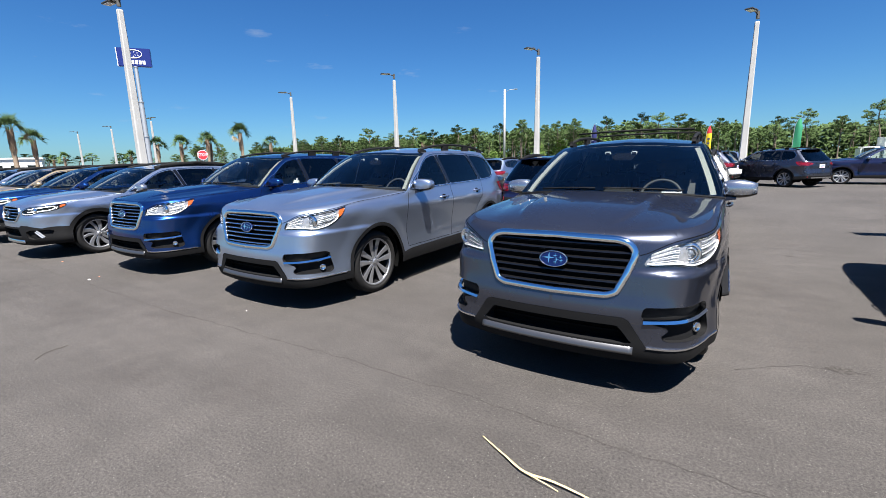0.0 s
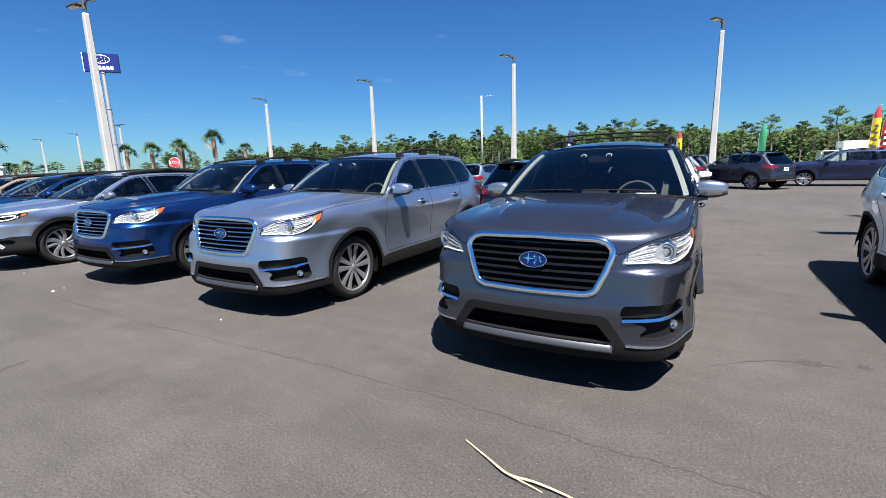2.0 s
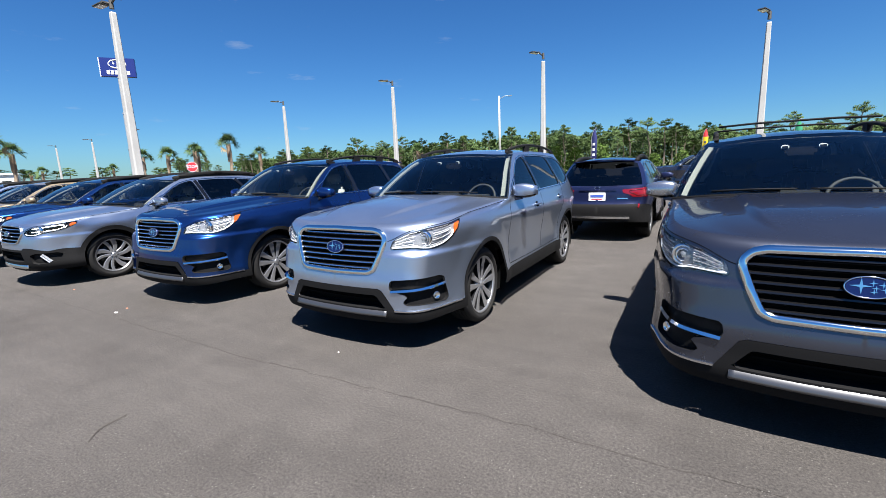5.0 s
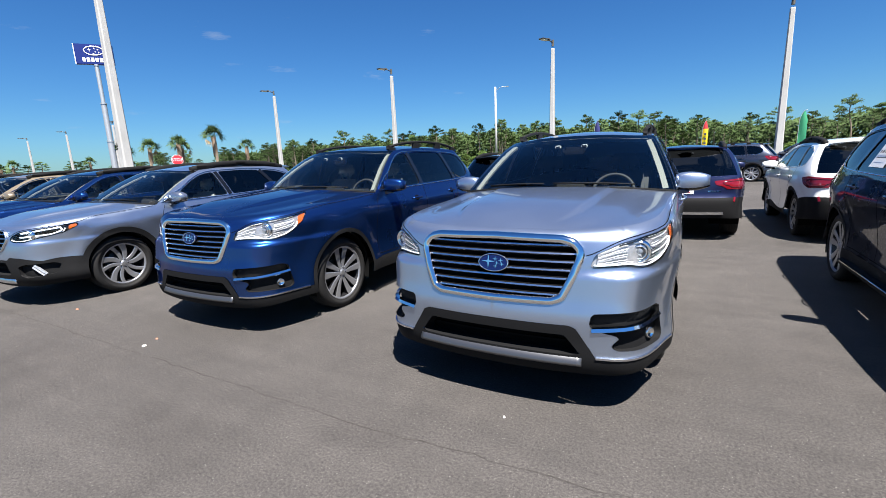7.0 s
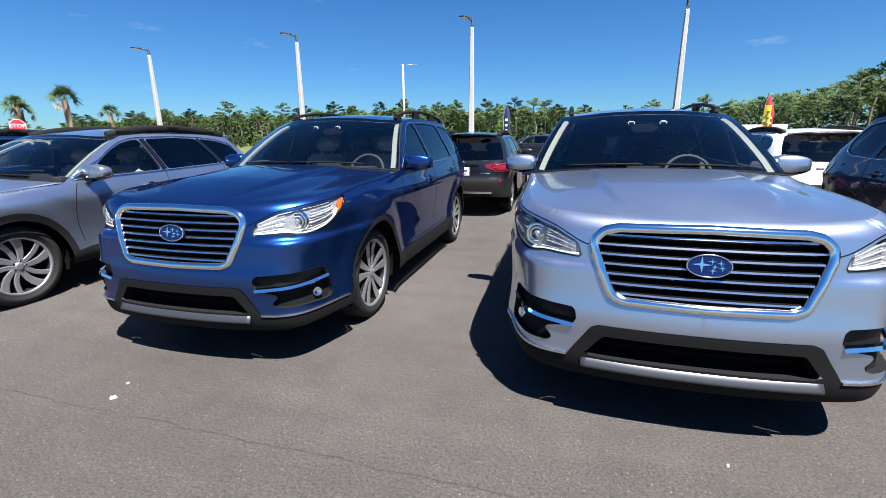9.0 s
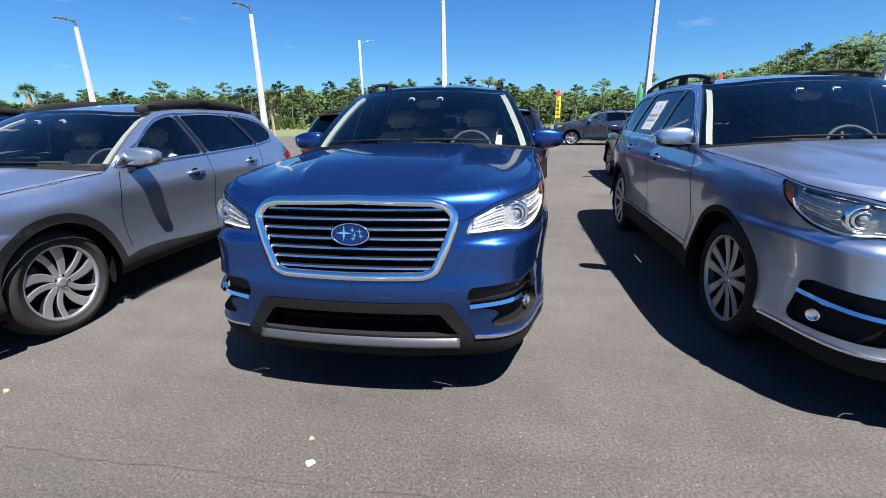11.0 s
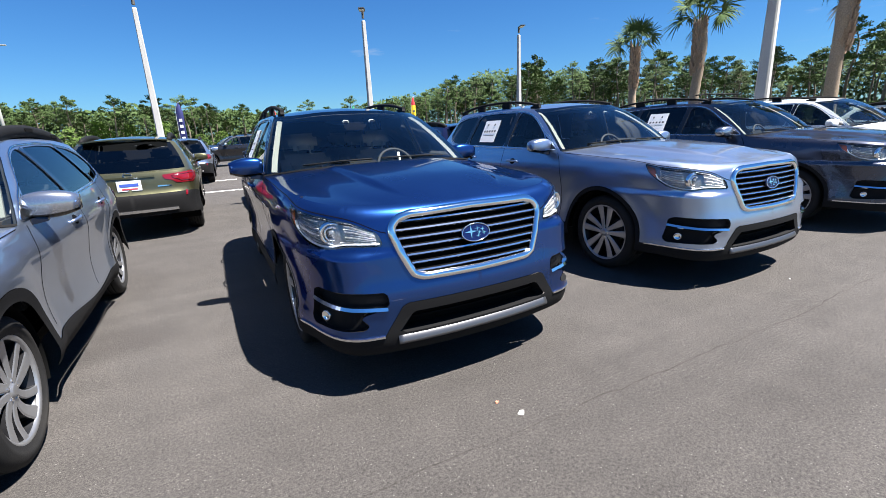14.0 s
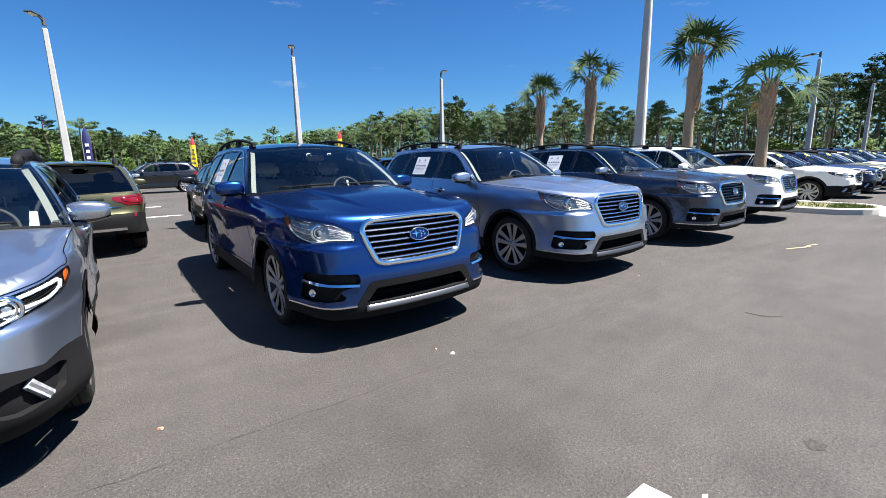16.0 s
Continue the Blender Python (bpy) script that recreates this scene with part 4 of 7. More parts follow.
def build_car(name, q, kind):
    """One whole car, its front axle over the origin, its nose towards -y."""
    shell = Shell(q)
    v2, tri, region, loops, domain = skin(shell)
    car = new(name)
    car.empty_display_size = 0.3
    base, wr = q["base"], q["wheel_r"]
    v, f, n = skin_mesh(shell, v2, tri[region == "paint"])
    body = mesh_object("body", v, f, P_GREY, car, normals=n)
    v, f, n = skin_mesh(shell, v2, tri[region == "clad"], 0.004)
    mesh_object("cladding", v, f, PLASTIC, car, "black plastic lower cladding and wheel arches", normals=n)

    # hood, windshield, roof, rear window: sheets between the skin's upper borders
    s_a = shell.s_of("y", q["a_base"])
    s_corner = shell.s_of("x", 0.56 if kind == "suv" else 0.52)
    top_z = lambda s: shell.hood_top(np.interp(s, shell.s_all, shell.y_all))
    s0 = np.linspace(0, s_corner, 60)
    NH = 61
    front = count_to(shell.point(s0, top_z(s0)), NH)
    s1 = np.linspace(s_corner, s_a, 80)
    fender = count_to(shell.point(s1, top_z(s1)), 33)
    cm = q["cowl_mid"]
    corner_a = fender[-1]
    cowl = count_to(spline([(0, cm[0], cm[1]), (0.35, cm[0] + 0.03, cm[1] - 0.004), (0.62, cm[0] + 0.11, cm[1] - 0.018), tuple(corner_a)], 12), 17)
    middle = count_to(spline([tuple(front[0]), (0, front[0][1] + 0.25, front[0][2] + 0.048), (0, front[0][1] + 0.75, front[0][2] + 0.098), (0, cm[0], cm[1])], 14), 33)
    g = coons(front, count_to(cowl, NH), middle, fender)
    u, t = np.linspace(0, 1, NH)[None, :], np.linspace(0, 1, 33)[:, None]
    crown = q["hood_crown"] * np.sin(math.pi * np.clip(t, 0, 1)) ** 0.6 * (1 - u ** 2)
    ridge = 0.024 * smoothstep(0.055, 0.0, u - 0.43 - 0.06 * t) * smoothstep(0.05, 0.40, t) * smoothstep(1.0, 0.86, t)
    scoop = -0.010 * np.exp(-((u - 0.78) / 0.12) ** 2) * np.sin(math.pi * t)
    g[..., 2] += crown + ridge + scoop
    v, f, full = sheet(g)
    mesh_object("hood", v, f, P_GREY, car)
    hood_grid = g

    a_pts = [(shell.s_of("y", y), z) for y, z in resample(q["a_line"], 0.03)]
    pillar = count_to(shell.point([p[0] for p in a_pts], [p[1] for p in a_pts]), 17)
    rf = q["roof_front"]
    corner_r = pillar[-1]
    header = count_to(spline([(0, rf[0], rf[1]), (0.30, rf[0] + 0.02, rf[1] - 0.006), (0.52, rf[0] + 0.08, rf[1] - 0.024), tuple(corner_r)], 12), 17)
    mid_w = count_to(spline([(0, cm[0], cm[1]), (0, cm[0] * 0.5 + rf[0] * 0.5 - 0.03, cm[1] * 0.5 + rf[1] * 0.5 + 0.03), (0, rf[0], rf[1])], 12), 17)
    g = coons(cowl, header, mid_w, pillar)
    v, f, full = sheet(g)
    mesh_object("windshield", v, f, GLASS_FRONT, car, "laminated windshield with seats showing through").visible_shadow = False
    wind = g

    r_pts = [(shell.s_of("y", y), z) for y, z in resample(q["roof_line"], 0.03)]
    rail_edge = count_to(shell.point([p[0] for p in r_pts], [p[1] for p in r_pts]), 25)
    mid_r = count_to(spline([(0, y, z) for y, z in q["roof_mid"]], 10), 25)
    corner_d = rail_edge[-1]
    rm = q["roof_mid"][-1]
    rear_top = count_to(spline([(0, rm[0], rm[1]), (0.3, rm[0] - 0.005, rm[1] - 0.008), (0.5, rm[0] - 0.015, rm[1] - 0.022), tuple(corner_d)], 12), 17)
    g = coons(header, rear_top, mid_r, rail_edge)
    v, f, full = sheet(g)
    mesh_object("roof", v, f, P_GREY, car)
    roof = g
    d_pts = [(shell.s_of("y", y), z) for y, z in resample(q["d_line"], 0.03)]
    dpil = count_to(shell.point([p[0] for p in d_pts], [p[1] for p in d_pts]), 15)
    s_d = shell.s_of("y", q["d_line"][-1][0])
    s2 = np.linspace(shell.length, s_d, 60)
    gate = count_to(shell.point(s2, np.full(60, q["rear_base"])), 17)
    mid_b = count_to(np.vstack([spline([(0, y, z) for y, z in q["rear_mid"]], 10)[:-1], gate[0]]), 15)
    g = coons(rear_top, gate, mid_b, dpil)
    v, f, full = sheet(g)
    nu = full.shape[1]
    ids = []
    for j in range(full.shape[0] - 1):
        for i in range(nu - 1):
            ids.append(0 if (1 <= j <= 12 and 2 <= i < nu - 3) else 1)
    fa = np.array(f)
    ids = np.array(ids)
    mesh_object("rear_window", v, fa[ids == 0], GLASS_TINT, car, "dark tinted rear window")
    mesh_object("tailgate_frame", v, fa[ids == 1], P_GREY, car)
    sp = spline([(-0.56, rm[0] - 0.02, rm[1] - 0.035), (-0.3, rm[0] + 0.06, rm[1] - 0.012), (0, rm[0] + 0.09, rm[1] - 0.004), (0.3, rm[0] + 0.06, rm[1] - 0.012), (0.56, rm[0] - 0.02, rm[1] - 0.035)], 6)
    mesh_object("spoiler", *tube(sp, [(-0.10, 0.012), (0.02, 0.016), (0.06, 0.0), (0.02, -0.014), (-0.10, -0.006)]), P_GREY, car, smooth=False)

    # panes and their trim
    for wname, pts, tint in q["windows"]:
        for flip in (False, True):
            v, f, n = skin_mesh(shell, v2, tri[region == wname], -0.006, False, flip)
            pane = mesh_object(wname, v, f, GLASS_TINT if tint else GLASS_SIDE, car, normals=n)
            pane.visible_shadow = bool(tint)
    for flip in (False, True):
        v, f, n = skin_mesh(shell, v2, tri[region == "sail"], 0.002, False, flip)
        mesh_object("mirror_sail", v, f, GLOSS_BLACK, car, normals=n)
    w0, w1, w2 = [np.array([(shell.s_of("y", y), z) for y, z in p]) for _, p, _ in q["windows"]]
    sail = np.array([(shell.s_of("y", y), z) for y, z in q["sail"]])
    ring = np.vstack([sail[:1] + [[-0.035, -0.006]], sail[3:4] + [[-0.03, 0.012]], w0[1:6] + [[0, 0.016]] * 5, w1[1:5][:3] + [[0, 0.016]] * 3, w2[1:6] + [[0.008, 0.016]] * 5,
                      w2[6:] + [[0.008, -0.012]] * len(w2[6:]), w2[:1] + [[0, -0.014]], w1[-1:] + [[0, -0.014]], w1[:1] + [[0, -0.014]], w0[-2:-1] + [[0, -0.014]], w0[-1:] + [[0, -0.014]]])
    ring = rounded(ring, 0.05)
    for sgn in (1, -1):
        p, o = on_skin(shell, ring, 0.003, 0.03, True)
        piece = tube(p, [(-0.006, 0), (-0.005, 0.005), (0.005, 0.005), (0.006, 0)], True, outs=o)
        mesh_object("window_trim", *(piece if sgn > 0 else mirrored(*piece)), CHROME, car, "thin chrome window surround")
    pillars = []
    for a, b in (((w0[5] + w1[1]) / 2, (w0[6] + w1[0]) / 2), ((w1[3] + w2[1]) / 2, (w1[4] + w2[0]) / 2)):
        pillars.append((a, b))
    for a, b in pillars:
        p, o = on_skin(shell, [tuple(b), tuple(a)], 0.001, 0.05)
        piece = tube(p, [(-0.036, 0), (-0.034, 0.003), (0.034, 0.003), (0.036, 0)], outs=o)
        for sgn in (1, -1):
            mesh_object("pillar_cover", *(piece if sgn > 0 else mirrored(*piece)), GLOSS_BLACK, car, "gloss black door pillar cover", smooth=False)

    # panel gaps
    lines = [[(shell.s_of("y", y), z) for y, z in d] for d in q["doors"]]
    gaps = []
    for ln in lines:
        p, o = on_skin(shell, spline(ln, 6), 0.0006, 0.04)
        gaps.append(tube(p, [(-0.0032, 0), (-0.0030, 0.0006), (0.0030, 0.0006), (0.0032, 0)], outs=o))
    hl = shell.loop(q["head"])
    edge = [(hl[1][0] - 0.045, hl[1][1] - 0.004), (hl[1][0] - 0.004, hl[1][1] + 0.010), (hl[2][0], hl[2][1] + 0.011), (hl[3][0], hl[3][1] + 0.011), (hl[4][0], hl[4][1] + 0.011), (hl[5][0] + 0.02, hl[5][1] + 0.010)]
    for yy in (-0.25, 0.05, 0.30, q["a_base"] - 0.05):
        edge.append((shell.s_of("y", yy), float(shell.hood_top(yy)) - 0.012))
    p, o = on_skin(shell, spline(edge, 6), 0.0006, 0.03)
    gaps.append(tube(p, [(-0.0026, 0), (-0.0024, 0.0008), (0.0024, 0.0008), (0.0026, 0)], outs=o))
    for gp in gaps:
        mesh_object("panel_gap", *gp, GAP, car, smooth=False)
        mesh_object("panel_gap", *mirrored(*gp), GAP, car, smooth=False)

    # grille
    half = loops["grille"]
    # backing sheet whose near-black colour stands in for shade behind the slats
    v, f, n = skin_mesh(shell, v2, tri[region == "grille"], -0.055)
    mesh_object("grille", v, f, VOID, car, "near-black backing sheet painted as the shade behind the slats", normals=n)
    rim = rim_strip(shell, half, 0.0, -0.06)
    mesh_object("grille_surround", *joined(rim, mirrored(*rim)), GLOSS_BLACK, car)
    path = [(shell.s_of("x", x), z) for x, z in q["grille"]]
    path = [tuple(p) for p in rounded(path, 0.014)]
    k0 = [(0.0, q["grille"][0][1])] + [p for p in path if p[0] > 0.004] + [(0.0, q["grille"][-1][1])]
    p, o = on_skin(shell, k0, 0.006, 0.02)
    m2, o2 = p.copy(), o.copy()
    m2[:, 0] *= -1
    o2[:, 0] *= -1
    ringp, ringo = np.vstack([p, m2[::-1][1:-1]]), np.vstack([o, o2[::-1][1:-1]])
    wide = 0.024 if kind == "suv" else 0.011
    sec = [(-wide, -0.012), (-wide * 0.9, 0.004), (-wide * 0.3, 0.013), (wide * 0.4, 0.012), (wide * 0.95, 0.002), (wide, -0.016)]
    mesh_object("grille_frame", *tube(ringp, sec, True, outs=ringo), CHROME if kind == "suv" else SATIN, car, "chrome grille frame", smooth=True)
    for i in range(q["bars"]):
        z = q["bar_lo"] + (q["bar_hi"] - q["bar_lo"]) * i / (q["bars"] - 1)
        hz = np.array([p for p in half])
        right = [pp[0] + (qq[0] - pp[0]) * (z - pp[1]) / (qq[1] - pp[1]) for pp, qq in zip(hz, np.roll(hz, -1, axis=0)) if (pp[1] - z) * (qq[1] - z) < 0]
        smax = max(right) - 0.01
        p, o = on_skin(shell, [(0, z), (smax, z)], -0.028, 0.03)
        m2, o2 = p[::-1][:-1].copy(), o[::-1][:-1].copy()
        m2[:, 0] *= -1
        o2[:, 0] *= -1
        bp, bo = np.vstack([m2, p]), np.vstack([o2, o])
        bar = mesh_object("grille_bar", *tube(bp, [(-0.012, -0.01), (-0.012, 0.008), (-0.004, 0.020), (0.012, 0.004), (0.012, -0.01)], outs=bo), GLOSS_BLACK, car, smooth=False)
        mesh_object("bar_trim", *tube(bp + bo * 0.012, [(-0.0065, -0.002), (-0.0055, 0.010), (0.0035, 0.012), (0.0075, 0.004), (0.0085, -0.002)], outs=bo), SATIN, bar, "bright strip along the slat", smooth=False)
    ez, (ew, eh) = q["emblem_z"], q["emblem"]
    e0 = shell.point(0.0, ez)
    lean = math.atan2(float(shell.point(0.0, ez + 0.05)[1] - shell.point(0.0, ez - 0.05)[1]), 0.1)
    em = pose(0, float(e0[1]) - 0.006, ez, 90 - math.degrees(lean), 0, 0)
    bm = bmesh.new()
    bmesh.ops.create_cone(bm, cap_ends=True, segments=40, radius1=1, radius2=0.94, depth=0.014)
    bmesh.ops.transform(bm, matrix=em @ Matrix.Diagonal((ew, eh, 1, 1)), verts=bm.verts[:])
    emb = part("emblem", bm, EMBLEM_BLUE, car, "blue oval emblem with a bright rim and six star shapes")
    tv, tf = tube([(ew * math.cos(a), eh * math.sin(a), 0.007) for a in np.linspace(0, 2 * math.pi, 40, endpoint=False)], oval(0.0035, 0.004, 6), True)
    tv = [em @ Vector(v) for v in tv]
    mesh_object("emblem_rim", tv, tf, CHROME, emb)
    bm = bmesh.new()
    for cx, cy, r in ((-0.34, 0.10, 0.62), (0.12, 0.40, 0.26), (0.50, 0.26, 0.26), (0.24, -0.06, 0.24), (0.58, -0.16, 0.24), (0.16, -0.42, 0.24)):
        pts = []
        for k in range(8):
            rad = r if k % 2 == 0 else r * 0.20
            a = math.pi * k / 4
            pts.append(bm.verts.new(em @ Vector((ew * (cx + rad * math.cos(a) * 0.75), eh * (cy + rad * math.sin(a) * 1.25), 0.0085))))
        bm.faces.new(pts)
    part("emblem_stars", bm, CHROME, emb)

    # lower intake with its shade painted on a near-black sheet, apron strip
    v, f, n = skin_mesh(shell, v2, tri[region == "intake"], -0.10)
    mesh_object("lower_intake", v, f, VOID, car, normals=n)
    rim = rim_strip(shell, loops["intake"], 0.004, -0.11)
    mesh_object("intake_edge", *joined(rim, mirrored(*rim)), PLASTIC, car)
    z0, z1, xs = q["skid"]
    s_e = shell.s_of("x", xs)
    p, o = on_skin(shell, [(0, (z0 + z1) / 2), (s_e, (z0 + z1) / 2)], 0.004, 0.03)
    m2, o2 = p[::-1][:-1].copy(), o[::-1][:-1].copy()
    m2[:, 0] *= -1
    o2[:, 0] *= -1
    hh = (z1 - z0) / 2
    mesh_object("skid_plate", *tube(np.vstack([m2, p]), [(hh, -0.012), (hh, 0.014), (hh * 0.75, 0.021), (hh * 0.3, 0.020), (-hh * 0.85, -0.002), (-hh, -0.012)], outs=np.vstack([o2, o])), SKID if kind == "suv" else SATIN, car, "satin grey skid strip under the intake", smooth=True)
    z = (q["intake"][0][1] + q["intake"][-1][1]) / 2
    p, o = on_skin(shell, [(0, z), (shell.s_of("x", 0.44), z)], -0.05, 0.05)
    m2, o2 = p[::-1][:-1].copy(), o[::-1][:-1].copy()
    m2[:, 0] *= -1
    o2[:, 0] *= -1
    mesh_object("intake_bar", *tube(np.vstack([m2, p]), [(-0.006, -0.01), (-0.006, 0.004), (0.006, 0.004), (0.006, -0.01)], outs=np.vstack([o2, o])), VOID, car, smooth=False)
    if kind == "suv":
        ln = [(shell.s_of("x", 0.60), 0.368), (shell.s_of("y", -0.78), 0.370), (shell.s_of("y", -0.52), 0.374)]
        p, o = on_skin(shell, ln, 0.004, 0.04)
        pc = tube(p, [(-0.007, -0.004), (-0.006, 0.006), (0.006, 0.006), (0.007, -0.004)], outs=o)
        for sgn in (1, -1):
            mesh_object("lip_trim", *(pc if sgn > 0 else mirrored(*pc)), SATIN, car, smooth=False)

    # lamps
    lamp_s, lamp_z = shell.s_of(*q["lamp_at"][:2]), q["lamp_at"][2]
    for flip in (False, True):
        put = (lambda a: mirrored(*a)) if flip else (lambda a: a)
        v, f, n = skin_mesh(shell, v2, tri[region == "head"], 0.004, False, flip)
        lens = mesh_object("headlight", v, f, LENS, car, "clear headlight with a projector and bright reflectors", normals=n)
        lens.visible_shadow = False
        v, f, n = skin_mesh(shell, v2, tri[region == "head"], -0.014, False, flip)
        mesh_object("lamp_housing", v, f, LAMP_SILVER if kind == "suv" else RIM_DARK, lens, normals=n)
        mesh_object("lamp_edge", *put(rim_strip(shell, loops["head"], 0.004, -0.016)), GLOSS_BLACK, lens)
        c, o = shell.point(lamp_s, lamp_z), shell.normal(lamp_s, lamp_z)
        ax = np.array([0.25, -0.96, 0.0])
        bm = bmesh.new()
        turn = Vector(ax).to_track_quat("Z", "Y").to_matrix().to_4x4()
        at = Matrix.Translation(Vector(c - o * 0.022)) @ turn
        bmesh.ops.create_uvsphere(bm, u_segments=16, v_segments=10, radius=0.024, matrix=at)
        pj = part("projector", bm, LENS_BALL, lens, smooth=True)
        if flip:
            pj.matrix_basis = Matrix.Diagonal((-1, 1, 1, 1))
        tv, tf = tube([(0.036 * math.cos(a), 0.036 * math.sin(a), 0.010) for a in np.linspace(0, 2 * math.pi, 24, endpoint=False)], oval(0.007, 0.010, 6), True)
        mesh_object("projector_ring", *put(([tuple(at @ Vector(w)) for w in tv], tf)), CHROME, lens)
        bz = lathe([(0.040, -0.006), (0.048, 0.012), (0.056, 0.018), (0.064, 0.010), (0.068, -0.010)], 24, "z")
        mesh_object("lamp_bezel", *put(([tuple(at @ Vector(w)) for w in bz[0]], bz[1])), CHROME, lens)
        amb = rounded(shell.loop(q["amber"]), 0.01)
        al = resample(amb, 0.02, True)
        ap, an = shell.point(al[:, 0], al[:, 1]), shell.normal(al[:, 0], al[:, 1])
        ap = ap - an * 0.004
        mesh_object("turn_signal", *put((list(ap) + [ap.mean(0) + an.mean(0) * 0.003], [(i, (i + 1) % len(ap), len(ap)) for i in range(len(ap))])), AMBER, lens, "amber turn signal")
        h0 = shell.loop(q["head"])
        poly = np.array(h0)

        def span_at(sv):
            zs = [a[1] + (b[1] - a[1]) * (sv - a[0]) / (b[0] - a[0]) for a, b in zip(poly, np.roll(poly, -1, axis=0)) if (a[0] - sv) * (b[0] - sv) < 0]
            return min(zs), max(zs)

        # rows of tilted facets, from the inner end past the projector
        s_in, s_out = h0[0][0] + 0.035, h0[7][0] - 0.03
        rows, steps = 9, ([], [])
        for k in range(rows):
            frac = (k + 0.6) / (rows + 0.2)
            run = []
            for sv in np.linspace(s_in, s_out, 14):
                z0, z1 = span_at(sv)
                zz = z0 + (z1 - z0) * frac
                clear = math.hypot(sv - lamp_s, zz - lamp_z) > 0.066
                run.append((sv, zz) if clear else None)
            piece = []
            for pt in run + [None]:
                if pt is not None:
                    piece.append(pt)
                    continue
                if len(piece) > 1:
                    p, oo = on_skin(shell, piece, -0.010, 0.018)
                    steps[k % 2].append(tube(p, [(-0.005, -0.004), (-0.002, 0.009), (0.004, 0.002), (0.005, -0.006), (-0.005, -0.006)], outs=oo))
                piece = []
        mesh_object("mirror_steps", *put(joined(*steps[0])), CHROME if kind == "suv" else GLOSS_BLACK, lens, "polished reflector steps", smooth=False)
        mesh_object("reflector_steps", *put(joined(*steps[1])), FACET if kind == "suv" else RIM_DARK, lens, "faceted reflector steps", smooth=False)
        # white light guide along the lower and outer border
        lo = []
        for sv in np.linspace(h0[0][0] + 0.02, h0[7][0] - 0.004, 12):
            lo.append((sv, span_at(sv)[0] + 0.014))
        lo.append((h0[7][0] + 0.012, h0[7][1] + 0.05))
        p, oo = on_skin(shell, lo, -0.008, 0.02)
        mesh_object("light_strip", *put(tube(p, oval(0.006, 0.008, 6), outs=oo)), LIGHT_GUIDE, lens)
        if kind == "wagon":
            p, oo = on_skin(shell, shell.loop([("x", 0.60, 0.828), ("y", -0.70, 0.845), ("y", -0.62, 0.868), ("y", -0.60, 0.885), ("y", -0.61, 0.915), ("y", -0.74, 0.903), ("x", 0.60, 0.872)]), -0.003, 0.02)
            mesh_object("daylight_guide", *put(tube(p, [(-0.010, -0.008), (-0.008, 0.006), (0.008, 0.006), (0.010, -0.008)], outs=oo)), LIGHT_GUIDE, lens, "white C-shaped light guide")
        pth = [(h0[2][0], h0[2][1] - 0.012), (h0[3][0], h0[3][1] - 0.012), (h0[4][0], h0[4][1] - 0.012)]
        p, oo = on_skin(shell, pth, -0.012, 0.03)
        mesh_object("lamp_brow", *put(tube(p, oval(0.007, 0.010, 6), outs=oo)), GLOSS_BLACK, lens)
        # fog recess
        v, f, n = skin_mesh(shell, v2, tri[region == "fog"], -0.035, False, flip)
        fog = mesh_object("fog_recess", v, f, PLASTIC, car, normals=n)
        mesh_object("recess_edge", *put(rim_strip(shell, loops["fog"], 0.003, -0.037)), PLASTIC, fog)
        fs, fz = shell.s_of(*q["fog_lamp"][:2]), q["fog_lamp"][2]
        c, o = shell.point(fs, fz), shell.normal(fs, fz)
        at = Matrix.Translation(Vector(c - o * 0.022)) @ Vector((o[0] * 0.5, o[1], 0)).to_track_quat("Z", "Y").to_matrix().to_4x4()
        lv, lf = lathe([(0.0001, 0.002), (0.018, 0.0), (0.024, 0.008), (0.028, 0.010), (0.032, 0.006), (0.034, -0.014)], 20, "z")
        if kind == "suv":
            mesh_object("fog_light", *put(([tuple(at @ Vector(w)) for w in lv], lf)), CHROME, fog, "small round fog light")
        else:
            p, oo = on_skin(shell, [(fs + 0.13, fz - 0.058), (fs + 0.09, fz), (fs + 0.05, fz + 0.052)], -0.010, 0.02)
            mesh_object("fog_light", *put(tube(p, [(-0.026, -0.012), (-0.022, 0.010), (-0.008, 0.004), (0.006, 0.014), (0.022, 0.010), (0.026, -0.012)], outs=oo)), REFLECTOR, fog, "upright faceted fog light", smooth=False)
        if q["fog_bar"]:
            p, oo = on_skin(shell, shell.loop(q["fog_bar"]), -0.004, 0.03)
            mesh_object("chrome_bar", *put(tube(p, [(-0.017, -0.014), (-0.014, 0.008), (0.004, 0.016), (0.014, 0.004), (0.015, -0.014)], outs=oo)), CHROME, fog, "chrome bar across the fog light recess", smooth=False)
        # tail lamp
        v, f, n = skin_mesh(shell, v2, tri[region == "tail"], 0.006, False, flip)
        tl = mesh_object("tail_light", v, f, LENS_RED, car, "red wraparound tail light", normals=n)
        t0 = shell.loop(q["tail_light"])
        mid_s, mid_z = np.mean([a[0] for a in t0]), np.mean([a[1] for a in t0])
        pth = [(a[0] * 0.62 + mid_s * 0.38, a[1] * 0.62 + mid_z * 0.38) for a in t0]
        p, oo = on_skin(shell, pth, 0.008, 0.02, True)
        mesh_object("tail_strip", *put(tube(p, oval(0.006, 0.003, 6), True, outs=oo)), LENS_DARK, tl)
        # rear reflector in the bumper
        rs, rz = shell.s_of("x-", q["plan"][-3][0] * 1.02), q["clad"][-2][1] - 0.03
        p, oo = on_skin(shell, [(rs, rz - 0.035), (rs, rz + 0.035)], 0.006, 0.03)
